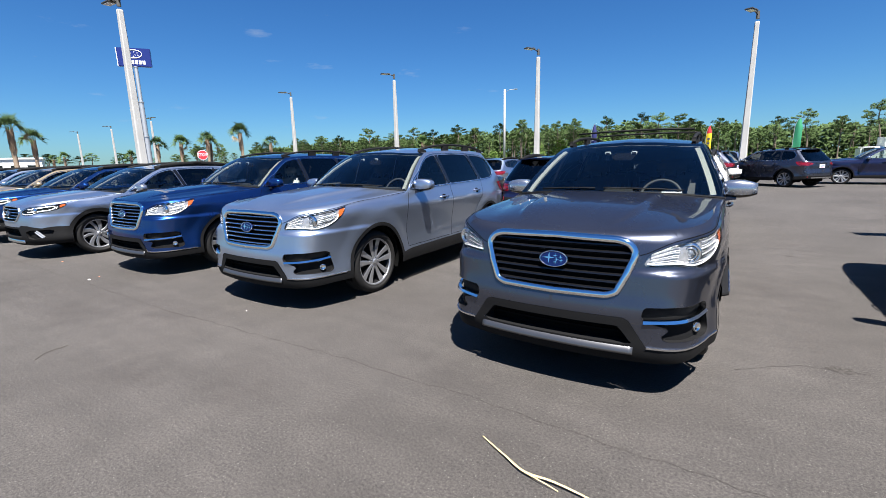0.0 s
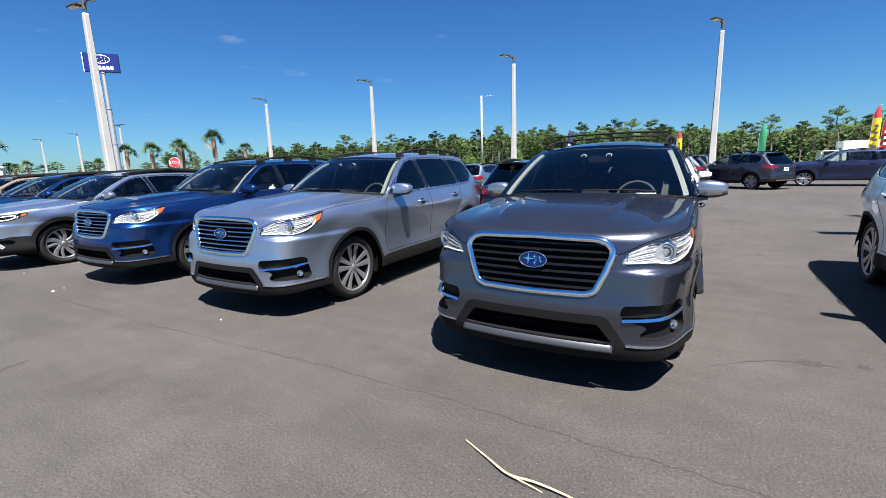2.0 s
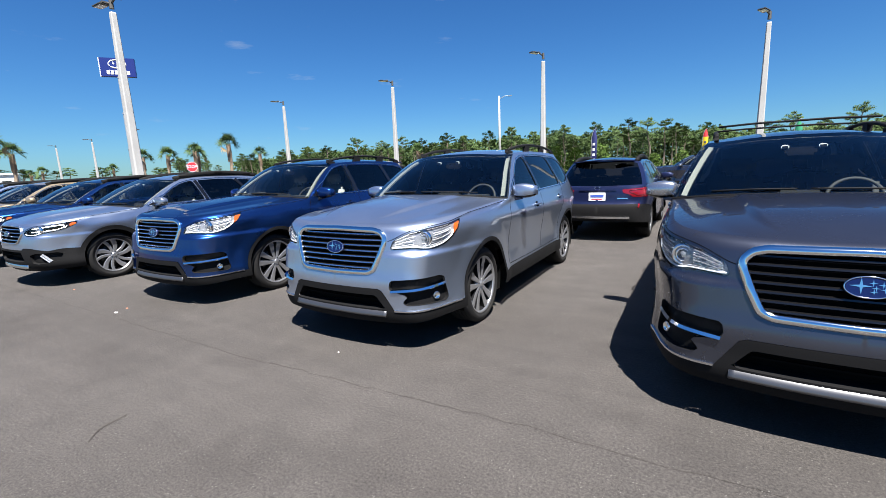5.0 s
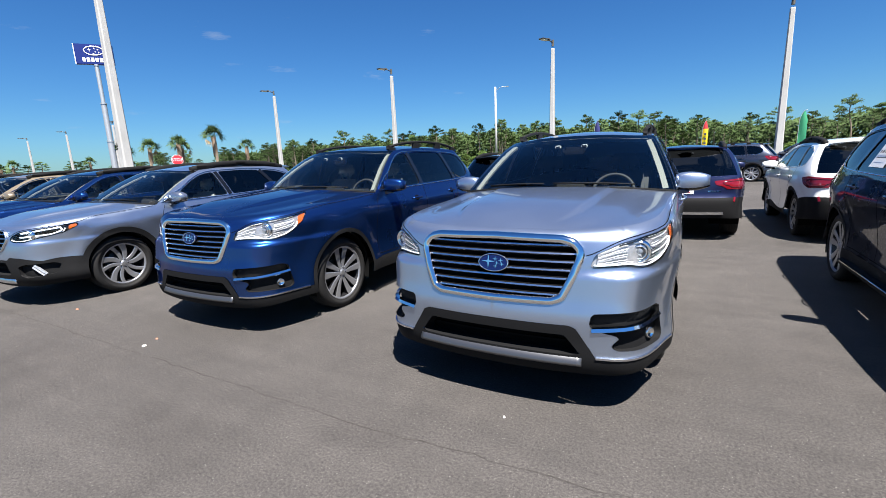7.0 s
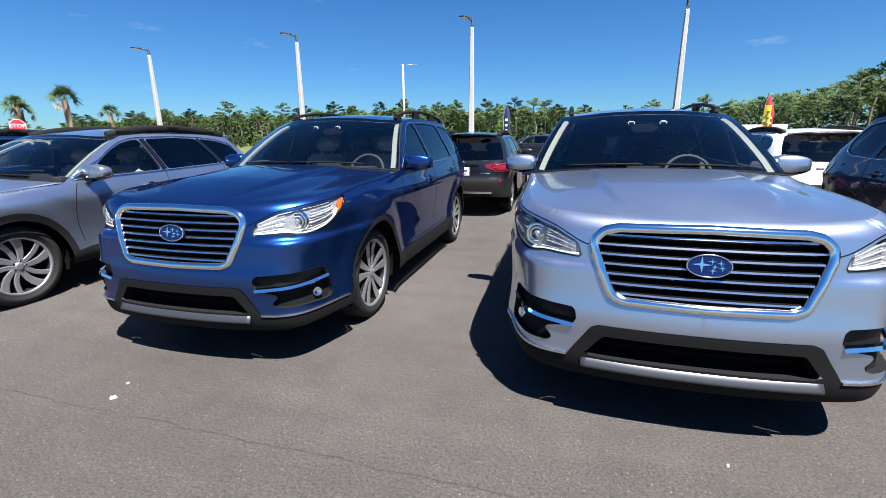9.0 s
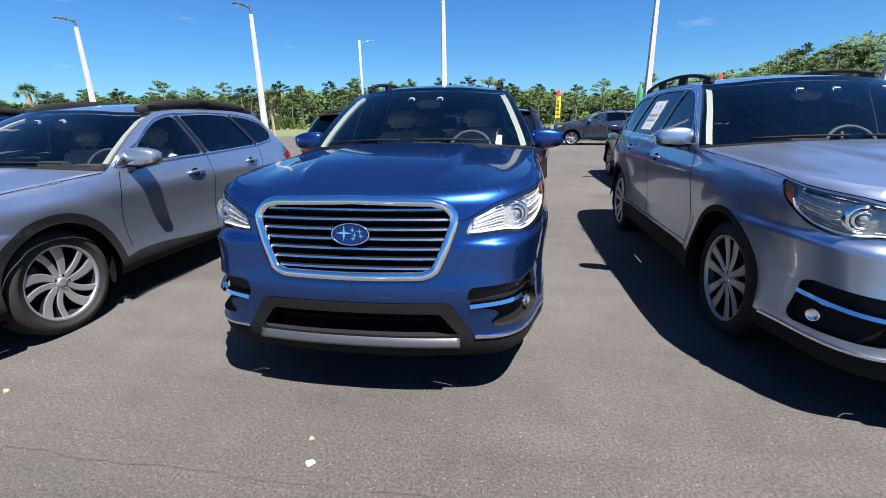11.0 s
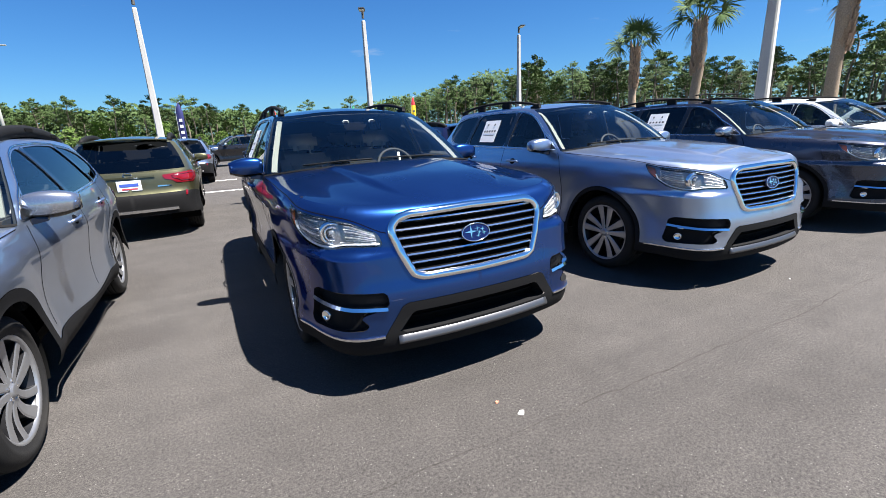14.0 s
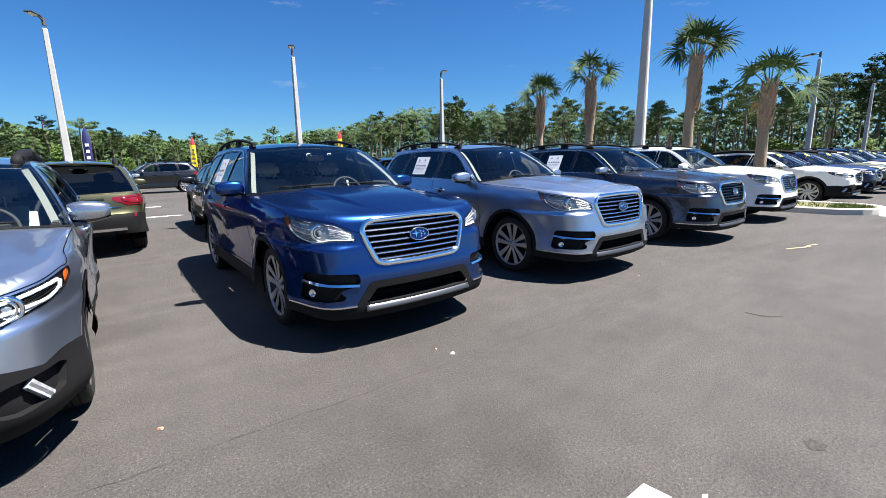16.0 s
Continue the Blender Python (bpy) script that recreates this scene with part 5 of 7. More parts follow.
        mesh_object("reflector", *put(tube(p, [(-0.016, -0.004), (-0.014, 0.005), (0.014, 0.005), (0.016, -0.004)], outs=oo)), LENS_RED, car, smooth=False)
        # mirror
        mx, my, mz = q["mirror"]
        cs = []
        for t in np.linspace(0, 1, 9):
            x = mx - 0.125 + 0.25 * t
            k = math.sin(math.pi * (0.13 + 0.78 * t)) ** 0.35
            cs.append((x, my + 0.10 * (1 - t) * 0.2 + 0.035 * t, mz + 0.004, 0.075 * k, 0.085 * k * (1.0 - 0.15 * t)))
        mv, mf = [], []
        for x, y, z, ry, rz2 in cs:
            for a in np.linspace(0, 2 * math.pi, 14, endpoint=False):
                ca, sa = math.cos(a), math.sin(a)
                mv.append((x, y + ry * np.sign(ca) * abs(ca) ** 0.6, z + rz2 * np.sign(sa) * abs(sa) ** 0.5))
        for i in range(8):
            for j in range(14):
                mf.append((i * 14 + j, i * 14 + (j + 1) % 14, (i + 1) * 14 + (j + 1) % 14, (i + 1) * 14 + j))
        mf += [tuple(range(13, -1, -1)), tuple(8 * 14 + j for j in range(14))]
        ids = [0 if np.mean([mv[i4][2] for i4 in q4]) > mz - 0.030 else 1 for q4 in mf]
        mir = mesh_object("mirror", *put((mv, mf)), [P_GREY, GLOSS_BLACK], car, face_mats=ids)
        stalk = tube([(mx - 0.22, my - 0.03, mz - 0.075), (mx - 0.12, my - 0.01, mz - 0.085), (mx - 0.03, my + 0.005, mz - 0.07)], [(-0.045, -0.015), (-0.03, 0.018), (0.03, 0.018), (0.045, -0.015)])
        mesh_object("mirror_stalk", *put(stalk), GLOSS_BLACK, mir, smooth=False)
        mv2 = [(mx - 0.10, my + 0.078, mz - 0.06), (mx + 0.09, my + 0.085, mz - 0.055), (mx + 0.10, my + 0.085, mz + 0.045), (mx - 0.09, my + 0.078, mz + 0.06)]
        mesh_object("mirror_glass", *put((mv2, [(0, 1, 2, 3)])), CHROME, mir, smooth=False)
        # handles
        for hy, hz2 in q["handles"]:
            s = shell.s_of("y", hy)
            p, oo = on_skin(shell, [(s - 0.115, hz2), (s - 0.10, hz2 + 0.002), (s + 0.10, hz2 + 0.006), (s + 0.115, hz2 + 0.006)], 0.0, 0.02)
            lift = np.sin(np.linspace(0, math.pi, len(p))) ** 0.4 * 0.030
            hd = mesh_object("door_handle", *put(tube(p + oo * lift[:, None], [(-0.013, -0.006), (-0.010, 0.007), (0.010, 0.007), (0.013, -0.006)], outs=oo)), P_GREY, car)
            # flat dark disc: the hollow's shade as colour, no hollow is modelled
            cup = [(s + 0.055 * math.cos(a), hz2 + 0.004 + 0.034 * math.sin(a)) for a in np.linspace(0, 2 * math.pi, 20, endpoint=False)]
            cp, cn = shell.point([c[0] for c in cup], [c[1] for c in cup]), shell.normal(np.array([c[0] for c in cup]), np.array([c[1] for c in cup]))
            mesh_object("handle_cup", *put((list(cp + cn * 0.0012), [tuple(range(20))])), GAP, hd, smooth=False)
        # rail on the roof
        rx, ry0, ry1 = q["rails"]
        rz3 = [float(np.interp(yy, [p[0] for p in q["roof_mid"]], [p[1] for p in q["roof_mid"]])) for yy in np.linspace(ry0, ry1, 13)]
        hgt = q["rail_h"]
        if kind == "suv":
            path = [(rx - 0.0, y, z - 0.055 + hgt * (0.10 + 0.90 * math.sin(math.pi * (0.04 + 0.92 * k / 12)) ** 0.38)) for k, (y, z) in enumerate(zip(np.linspace(ry0, ry1, 13), rz3))]
            bar = tube(path, oval(0.020, 0.017, 8))
            rail = mesh_object("roof_rail", *put(bar), PLASTIC, car, "raised black roof rail")
            for k in (0.02, 0.36, 0.70, 0.97):
                y = ry0 + (ry1 - ry0) * k
                z = float(np.interp(y, np.linspace(ry0, ry1, 13), rz3))
                ztop = float(np.interp(y, [p[1] for p in path], [p[2] for p in path]))
                ln = 0.16 if k < 0.9 else 0.12
                tv, tf = tube([(rx, y, z - 0.07), (rx, y + 0.01, ztop - 0.035), (rx, y + 0.015, ztop - 0.005)], [(-0.018, -ln / 2), (0.018, -ln / 2), (0.018, ln / 2), (-0.018, ln / 2)], up=(0, 1, 0))
                mesh_object("rail_foot", *put((tv, tf)), PLASTIC, rail, smooth=False)
        else:
            path = [(rx, y, z - 0.045 + hgt * (0.05 + 0.80 * math.sin(math.pi * (0.04 + 0.92 * k / 12)) ** 0.45)) for k, (y, z) in enumerate(zip(np.linspace(ry0, ry1, 13), rz3))]
            bar = tube(path, [(-0.032, -0.07), (-0.030, 0.0), (-0.016, 0.016), (0.016, 0.016), (0.034, -0.004), (0.040, -0.07)])
            rail = mesh_object("roof_rail", *put(bar), PLASTIC, car, "chunky black roof rail with a fold-out bar")
            for k in (0.10, 0.50, 0.86):
                y = ry0 + (ry1 - ry0) * k
                z = float(np.interp(y, [p[1] for p in path], [p[2] for p in path]))
                bm = bmesh.new()
                box(bm, rx + 0.036, y, z - 0.025, 0.012, 0.17, 0.03, 0.004)
                rr2 = part("rail_recess", bm, VOID, rail)
                if flip:
                    rr2.matrix_basis = Matrix.Diagonal((-1, 1, 1, 1))
        # wheel wells
        for wy in (0.0, base):
            arc = [(wy + (q["arch"] - 0.004) * math.cos(a), wr + (q["arch"] - 0.004) * math.sin(a)) for a in np.linspace(-0.35, math.pi + 0.35, 30)]
            xo = q["hub"] - 0.005
            lv = [(x, y, z) for x in (xo, 0.42) for y, z in arc] + [(0.42, wy, wr)]
            lf = [(i, i + 1, 30 + i + 1, 30 + i) for i in range(29)] + [(30 + i, 31 + i, 60) for i in range(29)]
            mesh_object("wheel_well", *put((lv, lf)), VOID, car)
        # inner pillar trim
        g0 = wind[:, 15]
        pi = g0[1:-1] - np.array([0.02, -0.03, 0.02])
        mesh_object("pillar_trim", *put(tube(pi, [(-0.022, -0.02), (0.022, -0.02), (0.022, 0.0), (-0.022, 0.0)], up=(0.0, -0.6, 0.8))), TRIM_CREAM, car, "cream inner windshield pillar trim", smooth=False)

    lining = np.isin(region, ["paint", "tail"])
    lining &= v2[tri][:, :, 0].min(1) > shell.s_of("y", q["a_base"] - 0.1)
    v, f, n = skin_mesh(shell, v2, tri[lining], -0.018)
    mesh_object("inner_lining", v, f, SEAT_DARK, car)

    # wheels
    first = build_wheel(car, kind, wr, pose(q["hub"] - 0.118, 0, wr), False)
    for x, y, flip in ((-1, 0, True), (1, base, False), (-1, base, True)):
        copy_part(first, car, pose(x * (q["hub"] - 0.118), y, wr) @ (Matrix.Rotation(math.pi, 4, "Z") if flip else Matrix()))

    # floor pan, dash, seats, wheel
    bm = bmesh.new()
    box(bm, 0, base / 2 - 0.02, 0.36, 1.5, base - 0.86, 0.12, 0.03)
    box(bm, 0, -0.62, 0.40, 1.2, 0.34, 0.16, 0.03)
    box(bm, 0, base + 0.62, 0.48, 1.3, 0.34, 0.16, 0.03)
    box(bm, 0, base / 2, 0.46, 0.80, base + 0.9, 0.10, 0.03)
    part("underbody", bm, VOID, car)
    bm = bmesh.new()
    box(bm, 0, cm[0] + 0.40, cm[1] - 0.19, 1.46, 0.66, 0.20, 0.07)
    box(bm, 0, cm[0] + 0.62, cm[1] - 0.09, 0.30, 0.08, 0.16, 0.02)
    box(bm, 0.38, cm[0] + 0.60, cm[1] - 0.075, 0.36, 0.18, 0.08, 0.03)
    part("dashboard", bm, SEAT_DARK, car)
    bm = bmesh.new()
    box(bm, 0, base / 2 + 0.3, 0.62, 1.52, base + 0.6, 0.03)
    box(bm, 0.80, base / 2 + 0.35, 0.86, 0.05, base - 0.2, 0.50, 0.01)
    box(bm, -0.80, base / 2 + 0.35, 0.86, 0.05, base - 0.2, 0.50, 0.01)
    part("cabin_floor", bm, SEAT_DARK, car)
    v, f, full = sheet(roof - np.array([0, 0, 0.03]))
    mesh_object("headliner", v, f, TRIM_CREAM, car)
    low = 0.0 if kind == "suv" else -0.10
    for sx, sy in q["seats"]:
        st = part("seat", seat_mesh(0.52, 0.60 if kind == "suv" else 0.58), SEAT_LIGHT, car, smooth=True)
        st.location = (sx, sy - 0.05, 0.14 + low)
    tv, tf = tube([(0.185 * math.cos(a), 0.185 * math.sin(a), 0) for a in np.linspace(0, 2 * math.pi, 32, endpoint=False)], oval(0.015, 0.013, 8), True)
    sw = mesh_object("steering_wheel", tv, tf, SEAT_DARK, car)
    sw.matrix_basis = pose(0.38, cm[0] + 0.72, cm[1] - 0.09, 62, 0, 0)
    bm = bmesh.new()
    box(bm, 0, 0, -0.01, 0.13, 0.11, 0.05, 0.02)
    box(bm, 0, 0, 0, 0.34, 0.03, 0.015)
    part("wheel_hub", bm, SEAT_DARK, sw)
    bm = bmesh.new()
    box(bm, 0, rf[0] + 0.02, rf[1] - 0.14, 0.22, 0.05, 0.07, 0.02)
    part("rearview_mirror", bm, GLOSS_BLACK, car)
    for sx in (-0.125, 0.125):
        p = wind[13, int(round(abs(sx) / 0.6 * 16))].copy()
        bm = bmesh.new()
        box(bm, sx, p[1] + 0.035, p[2] - 0.035, 0.055, 0.03, 0.035, 0.008, Matrix.Rotation(radians(-30), 4, "X"))
        cam_box = part("camera_housing", bm, HOUSING, car)
        bm = bmesh.new()
        box(bm, sx, p[1] + 0.016, p[2] - 0.040, 0.038, 0.02, 0.022, 0, Matrix.Rotation(radians(-30), 4, "X"))
        part("camera_lens", bm, VOID, cam_box)
    # cowl and wipers
    p = cowl + np.array([0, -0.012, 0.006])
    m2 = p[::-1][:-1].copy()
    m2[:, 0] *= -1
    mesh_object("cowl", *tube(np.vstack([m2, p]), [(-0.022, -0.006), (-0.022, 0.001), (0.018, 0.006), (0.022, -0.006)]), PLASTIC, car, smooth=False)
    for x0, x1 in ((0.62, -0.02), (-0.10, -0.64)):
        k = [wind[1, int(abs(x) / 0.86 * 16)] * np.array([np.sign(x) if x else 1, 1, 1]) for x in np.linspace(x0, x1, 9)]
        k = [kk + np.array([0, -0.012, 0.004]) for kk in k]
        k = [np.array([x, kk[1], kk[2]]) for x, kk in zip(np.linspace(x0, x1, 9), k)]
        mesh_object("wiper", *tube(k, oval(0.005, 0.007, 6)), PLASTIC, car)
    # tailgate: handle strip, emblem, bumper step
    ps = shell.s_of("x-", 0.34)
    p, o = on_skin(shell, [(shell.length, q["plate_z"] + 0.115), (ps, q["plate_z"] + 0.115)], 0.006, 0.04)
    m2, o2 = p[::-1][:-1].copy(), o[::-1][:-1].copy()
    m2[:, 0] *= -1
    o2[:, 0] *= -1
    mesh_object("tailgate_trim", *tube(np.vstack([p[::-1], m2[::-1]]), [(-0.015, -0.006), (-0.012, 0.014), (0.012, 0.010), (0.015, -0.006)], outs=np.vstack([o[::-1], o2[::-1]])), P_GREY, car, smooth=False)
    zb = q["rear_clad"] - 0.08
    ps = shell.s_of("x-", 0.60)
    p, o = on_skin(shell, [(shell.length, zb), (ps, zb)], 0.008, 0.05)
    m2, o2 = p[::-1][:-1].copy(), o[::-1][:-1].copy()
    m2[:, 0] *= -1
    o2[:, 0] *= -1
    mesh_object("bumper_strip", *tube(np.vstack([p[::-1], m2[::-1]]), [(-0.022, -0.006), (-0.020, 0.010), (0.020, 0.010), (0.022, -0.006)], outs=np.vstack([o[::-1], o2[::-1]])), SATIN, car, "satin strip across the rear bumper", smooth=False)
    # small badge bar and oval emblem on the tailgate
    bz = q["plate_z"] - 0.035
    p, o = on_skin(shell, [(shell.s_of("x-", 0.36), bz), (shell.s_of("x-", 0.54), bz)], 0.003, 0.03)
    mesh_object("badge", *mirrored(*tube(p, [(-0.010, -0.004), (-0.009, 0.003), (0.009, 0.003), (0.010, -0.004)], outs=o)), CHROME, car, "small bright badge bar on the tailgate", smooth=False)
    ring_z = q["plate_z"] + 0.155
    c = shell.point(shell.length - 0.002, ring_z)
    tv, tf = tube([(0.055 * math.cos(a), float(c[1]) + 0.006, ring_z + 0.030 * math.sin(a)) for a in np.linspace(0, 2 * math.pi, 28, endpoint=False)], oval(0.005, 0.006, 6), True, up=(0, 1, 0))
    mesh_object("rear_emblem", tv, tf, CHROME, car, "oval chrome emblem ring on the tailgate")
    SHELLS[kind] = shell
    return car


SHELLS = {}
LIGHT_GUIDE = material("light_guide", (0.88, 0.90, 0.92), 0.25, coat=0.5)
FACET = material("facet_silver", (0.50, 0.51, 0.53), 0.2, 0.35, grain=0.45, scale=60, bump=0.5)
LAMP_SILVER = material("lamp_inner_silver", (0.30, 0.305, 0.32), 0.25, 0.5, grain=0.25, scale=50, bump=0.3)
LENS_BALL = material("projector_lens", (0.25, 0.28, 0.32), 0.05, 0.6, coat=1.0)


def recolour(car, swaps):
    """Gives a car's parts other materials: {part's material: material}."""
    for ob in car.children_recursive:
        for slot in ob.material_slots:
            if slot.material in swaps:
                want = swaps[slot.material]
                slot.link = "OBJECT"
                slot.material = want
    return car


def only(car, names, mat_from, mat_to):
    for ob in car.children_recursive:
        if ob.name.split(".")[0] in names:
            for slot in ob.material_slots:
                if slot.material == mat_from:
                    slot.link = "OBJECT"
                    slot.material = mat_to


def add_plate(car, q, kind):
    """A dealer plate on the tailgate."""
    shell = SHELLS[kind]
    c = shell.point(shell.length - 0.001, q["plate_z"])
    bm = bmesh.new()
    box(bm, 0, float(c[1]) + 0.012, q["plate_z"], 0.31, 0.012, 0.155, 0.004)
    pl = part("license_plate", bm, PLATE, car, "white dealer plate with a blue band")
    bm = bmesh.new()
    box(bm, 0, float(c[1]) + 0.0195, q["plate_z"] + 0.012, 0.24, 0.003, 0.045)
    part("plate_band", bm, PLATE_BLUE, pl)
    bm = bmesh.new()
    box(bm, 0, float(c[1]) + 0.0195, q["plate_z"] - 0.045, 0.20, 0.003, 0.02)
    part("plate_line", bm, PLATE_RED, pl)


def add_notice(car, kind, s_mid, z_mid, w, h, side):
    """A printed sheet behind a rear door window."""
    shell = SHELLS[kind]
    s = shell.s_of("y", s_mid)
    pts = [(s - w / 2, z_mid - h / 2), (s + w / 2, z_mid - h / 2), (s + w / 2, z_mid + h / 2), (s - w / 2, z_mid + h / 2)]
    p = shell.point([a for a, _ in pts], [b for _, b in pts])
    n = shell.normal(np.array([a for a, _ in pts]), np.array([b for _, b in pts]))
    p = p + n * 0.002
    back = p - n * 0.001
    v, f = list(p) + list(back), [(0, 1, 2, 3), (7, 6, 5, 4), (0, 4, 5, 1), (1, 5, 6, 2), (2, 6, 7, 3), (3, 7, 4, 0)]
    if side < 0:
        v, f = mirrored(v, f)
    sheet_ob = mesh_object("window_notice", v, f, PAPER, car, "white printed price sheet in the window", smooth=False)
    for row, (z0, n_dots) in enumerate(((0.30, 2), (0.0, 5), (-0.2, 0))):
        cells = [(-0.34 + 0.17 * k, 0.05, 0.05) for k in range(n_dots)] if n_dots == 5 else ([(-0.2, 0.04, 0.05), (0.25, 0.04, 0.05)] if n_dots == 2 else [(0.0, 0.34, 0.014)])
        verts, faces = [], []
        for cx, hw, hh in cells:
            o = len(verts)
            for a, b in ((-1, -1), (1, -1), (1, 1), (-1, 1)):
                ss, zz = s + (cx + a * hw) * w, z_mid + (z0 + b * hh) * h
                q3 = shell.point(ss, zz) + shell.normal(np.array(ss), np.array(zz)) * 0.0035
                verts.append(tuple(q3))
            faces.append((o, o + 1, o + 2, o + 3))
        if side < 0:
            verts, faces = mirrored(verts, faces)
        mesh_object("printing", verts, faces, INK, sheet_ob, smooth=False)


def add_crossbars(car):
    """Two bars across the roof rails."""
    for y in (1.62, 2.55):
        bar = mesh_object("cross_bar", *tube([(-0.60, y, 1.80), (-0.3, y - 0.01, 1.812), (0.3, y - 0.01, 1.812), (0.60, y, 1.80)], oval(0.028, 0.010, 8), up=(0, 0, 1)), PLASTIC, car)


def add_tag(car, q):
    """A yellow price tag at the top of the windshield."""
    bm = bmesh.new()
    rf = q["roof_front"]
    box(bm, -0.36, rf[0] - 0.10, rf[1] - 0.075, 0.34, 0.006, 0.13, 0, Matrix.Rotation(radians(-52), 4, "X"))
    part("price_tag", bm, YELLOW, car, "yellow price tag on the windshield")


def add_side_steps(car):
    """Bright running boards below the doors."""
    for x in (-0.985, 0.985):
        st = mesh_object("side_step", *tube([(x * 0.93, 0.52, 0.34), (x, 0.62, 0.33), (x, 2.30, 0.33), (x * 0.93, 2.40, 0.34)], [(-0.05, -0.012), (-0.05, 0.014), (0.04, 0.018), (0.05, 0.0), (0.04, -0.014)]), PLASTIC, car, "black running board with a bright edge", smooth=False)
        mesh_object("step_edge", *tube([(x * 1.045, 0.66, 0.345), (x * 1.045, 2.26, 0.345)], oval(0.006, 0.006, 6)), CHROME, st)

# ---- ground ----
def slab(name, x0, x1, y0, y1, z, mat, label, category="", kind="structure"):
    ob = mesh_object(name, [(x0, y0, z), (x1, y0, z), (x1, y1, z), (x0, y1, z)], [(0, 1, 2, 3)], mat, smooth=False)
    return tagged(ob, label, category or name, kind=kind)


slab("ground", -1500, 1500, -1500, 1500, -0.03, GRASS, "flat grassy ground round the parking lot")
slab("road", -150, 75, -90, 46, 0.0, ASPHALT, "sun-bleached grey asphalt parking lot with fine grit", "asphalt")

# ---- parked cars ----
TURN_BACK = Matrix.Rotation(math.pi, 4, "Z")
suv = build_car("suv", SUV, "suv")
only(suv, ("bar_trim",), SATIN, GLOSS_BLACK)
wagon = build_car("station_wagon", WAGON, "wagon")


def place_car(src, x, y, turn, swaps, label, group, extra=()):
    c = copy_thing(src, pose(x, y, 0, 0, 0, turn))
    for names, a, b in extra:
        only(c, names, a, b)
    recolour(c, swaps)
    return tagged(c, label, "car", group)


ROW_A, ROW_B, ROW_C = "front row of parked cars", "second row of parked cars", "cars along the far lane"
CAP = ("mirror",)
silver = place_car(suv, -4.10, 4.15, 0, {P_GREY: P_SILVER}, "metallic silver three-row SUV with chrome grille frame, parked nose out", ROW_A,
                   [(("bar_trim",), GLOSS_BLACK, SATIN), (("seat",), SEAT_LIGHT, SEAT_DARK)])
blue = place_car(suv, -7.14, 4.18, 0, {P_GREY: P_BLUE}, "deep metallic blue three-row SUV with ivory seats, parked nose out", ROW_A,
                 [(("bar_trim",), GLOSS_BLACK, SATIN)])
white = place_car(suv, 2.95, 4.30, 0, {P_GREY: P_WHITE}, "white three-row SUV parked nose out beside the kerbed island", ROW_A,
                  [(("bar_trim",), GLOSS_BLACK, SATIN), (("seat",), SEAT_LIGHT, SEAT_DARK)])
outback = place_car(wagon, -10.27, 3.62, 0, {P_GREY: P_SILVER}, "metallic silver station wagon with black cladding, parked nose out", ROW_A,
                    [(CAP, P_GREY, MIRROR_CAP)])
suv.matrix_basis = pose(-0.69, 4.12, 0)
only(suv, ("mirror",), P_GREY, MIRROR_CAP)
only(suv, ("seat",), SEAT_LIGHT, SEAT_DARK)
tagged(suv, "dark metallic grey three-row SUV with roof cross bars and black grille", "car", ROW_A)

for x, col, words in ((-16.4, P_TAN, "metallic tan"), (-19.4, P_SILVER, "metallic silver"), (-22.4, P_NAVY, "dark blue"), (-25.4, P_BLACK, "black"), (-28.4, P_SILVER, "metallic silver")):
    place_car(wagon, x, 3.75, 0, {P_GREY: col}, words + " station wagon with black roof rails, parked nose out", ROW_A)
for k, (col, words, src) in enumerate(((P_WHITE, "white", wagon), (P_NAVY, "dark blue", wagon), (P_OLIVE, "olive green", wagon), (P_WHITE, "white", wagon), (P_NAVY, "dark blue", suv), (P_WHITE, "white", wagon), (P_SILVER, "silver", wagon), (P_BLUE, "blue", wagon))):
    c = place_car(src, 8.3 + 2.85 * k, 4.0, 0, {P_GREY: col}, words + " car with a yellow tag on its windshield", ROW_A)
    add_tag(c, SUV if src is suv else WAGON)

# second row, tails towards the aisle
for x, y, col, words in ((-9.55, 12.75, P_OLIVE, "olive green metallic"), (-6.62, 12.80, P_BLACK, "black"), (-3.13, 12.78, P_NAVY, "dark blue metallic"), (-0.60, 12.85, P_WHITE, "white")):
    c = place_car(wagon, x, y, 180, {P_GREY: col}, words + " station wagon seen with its tailgate and dealer plate", ROW_B, [(("mirror",), P_GREY, P_GREY)])
    add_plate(c, WAGON, "wagon")

# cars along the far lane
for src, q, kind, x, y, turn, col, words in ((suv, SUV, "suv", -8.3, 30.6, -90, P_BLACK, "black"), (wagon, WAGON, "wagon", -9.1, 22.3, 178, P_SILVER, "silver"), (suv, SUV, "suv", 0.9, 28.3, -132, P_GREY, "dark grey"),
                                             (suv, SUV, "suv", -3.1, 26.7, -101, P_GREY, "dark grey"), (suv, SUV, "suv", 0.1, 34.0, 178, P_SILVER, "silver grey"), (suv, SUV, "suv", 5.0, 29.4, -98, P_NAVY, "dark blue")):
    c = place_car(src, x, y, turn, {P_GREY: col}, words + " SUV parked across the far lane", ROW_C)
    add_plate(c, q, kind)
add_crossbars(suv)
add_side_steps(suv)
wagon.matrix_basis = pose(-13.35, 3.75, 0)
recolour(wagon, {P_GREY: P_BLUE})
tagged(wagon, "metallic blue station wagon with black roof rails, parked nose out", "car", ROW_A)
for c, side in ((suv, -1), (silver, -1), (blue, -1)):
    add_notice(c, "suv", 2.14, 1.40, 0.36, 0.28, side)
bm = bmesh.new()
box(bm, 0.52, 0.62, 1.205, 0.16, 0.05, 0.006)
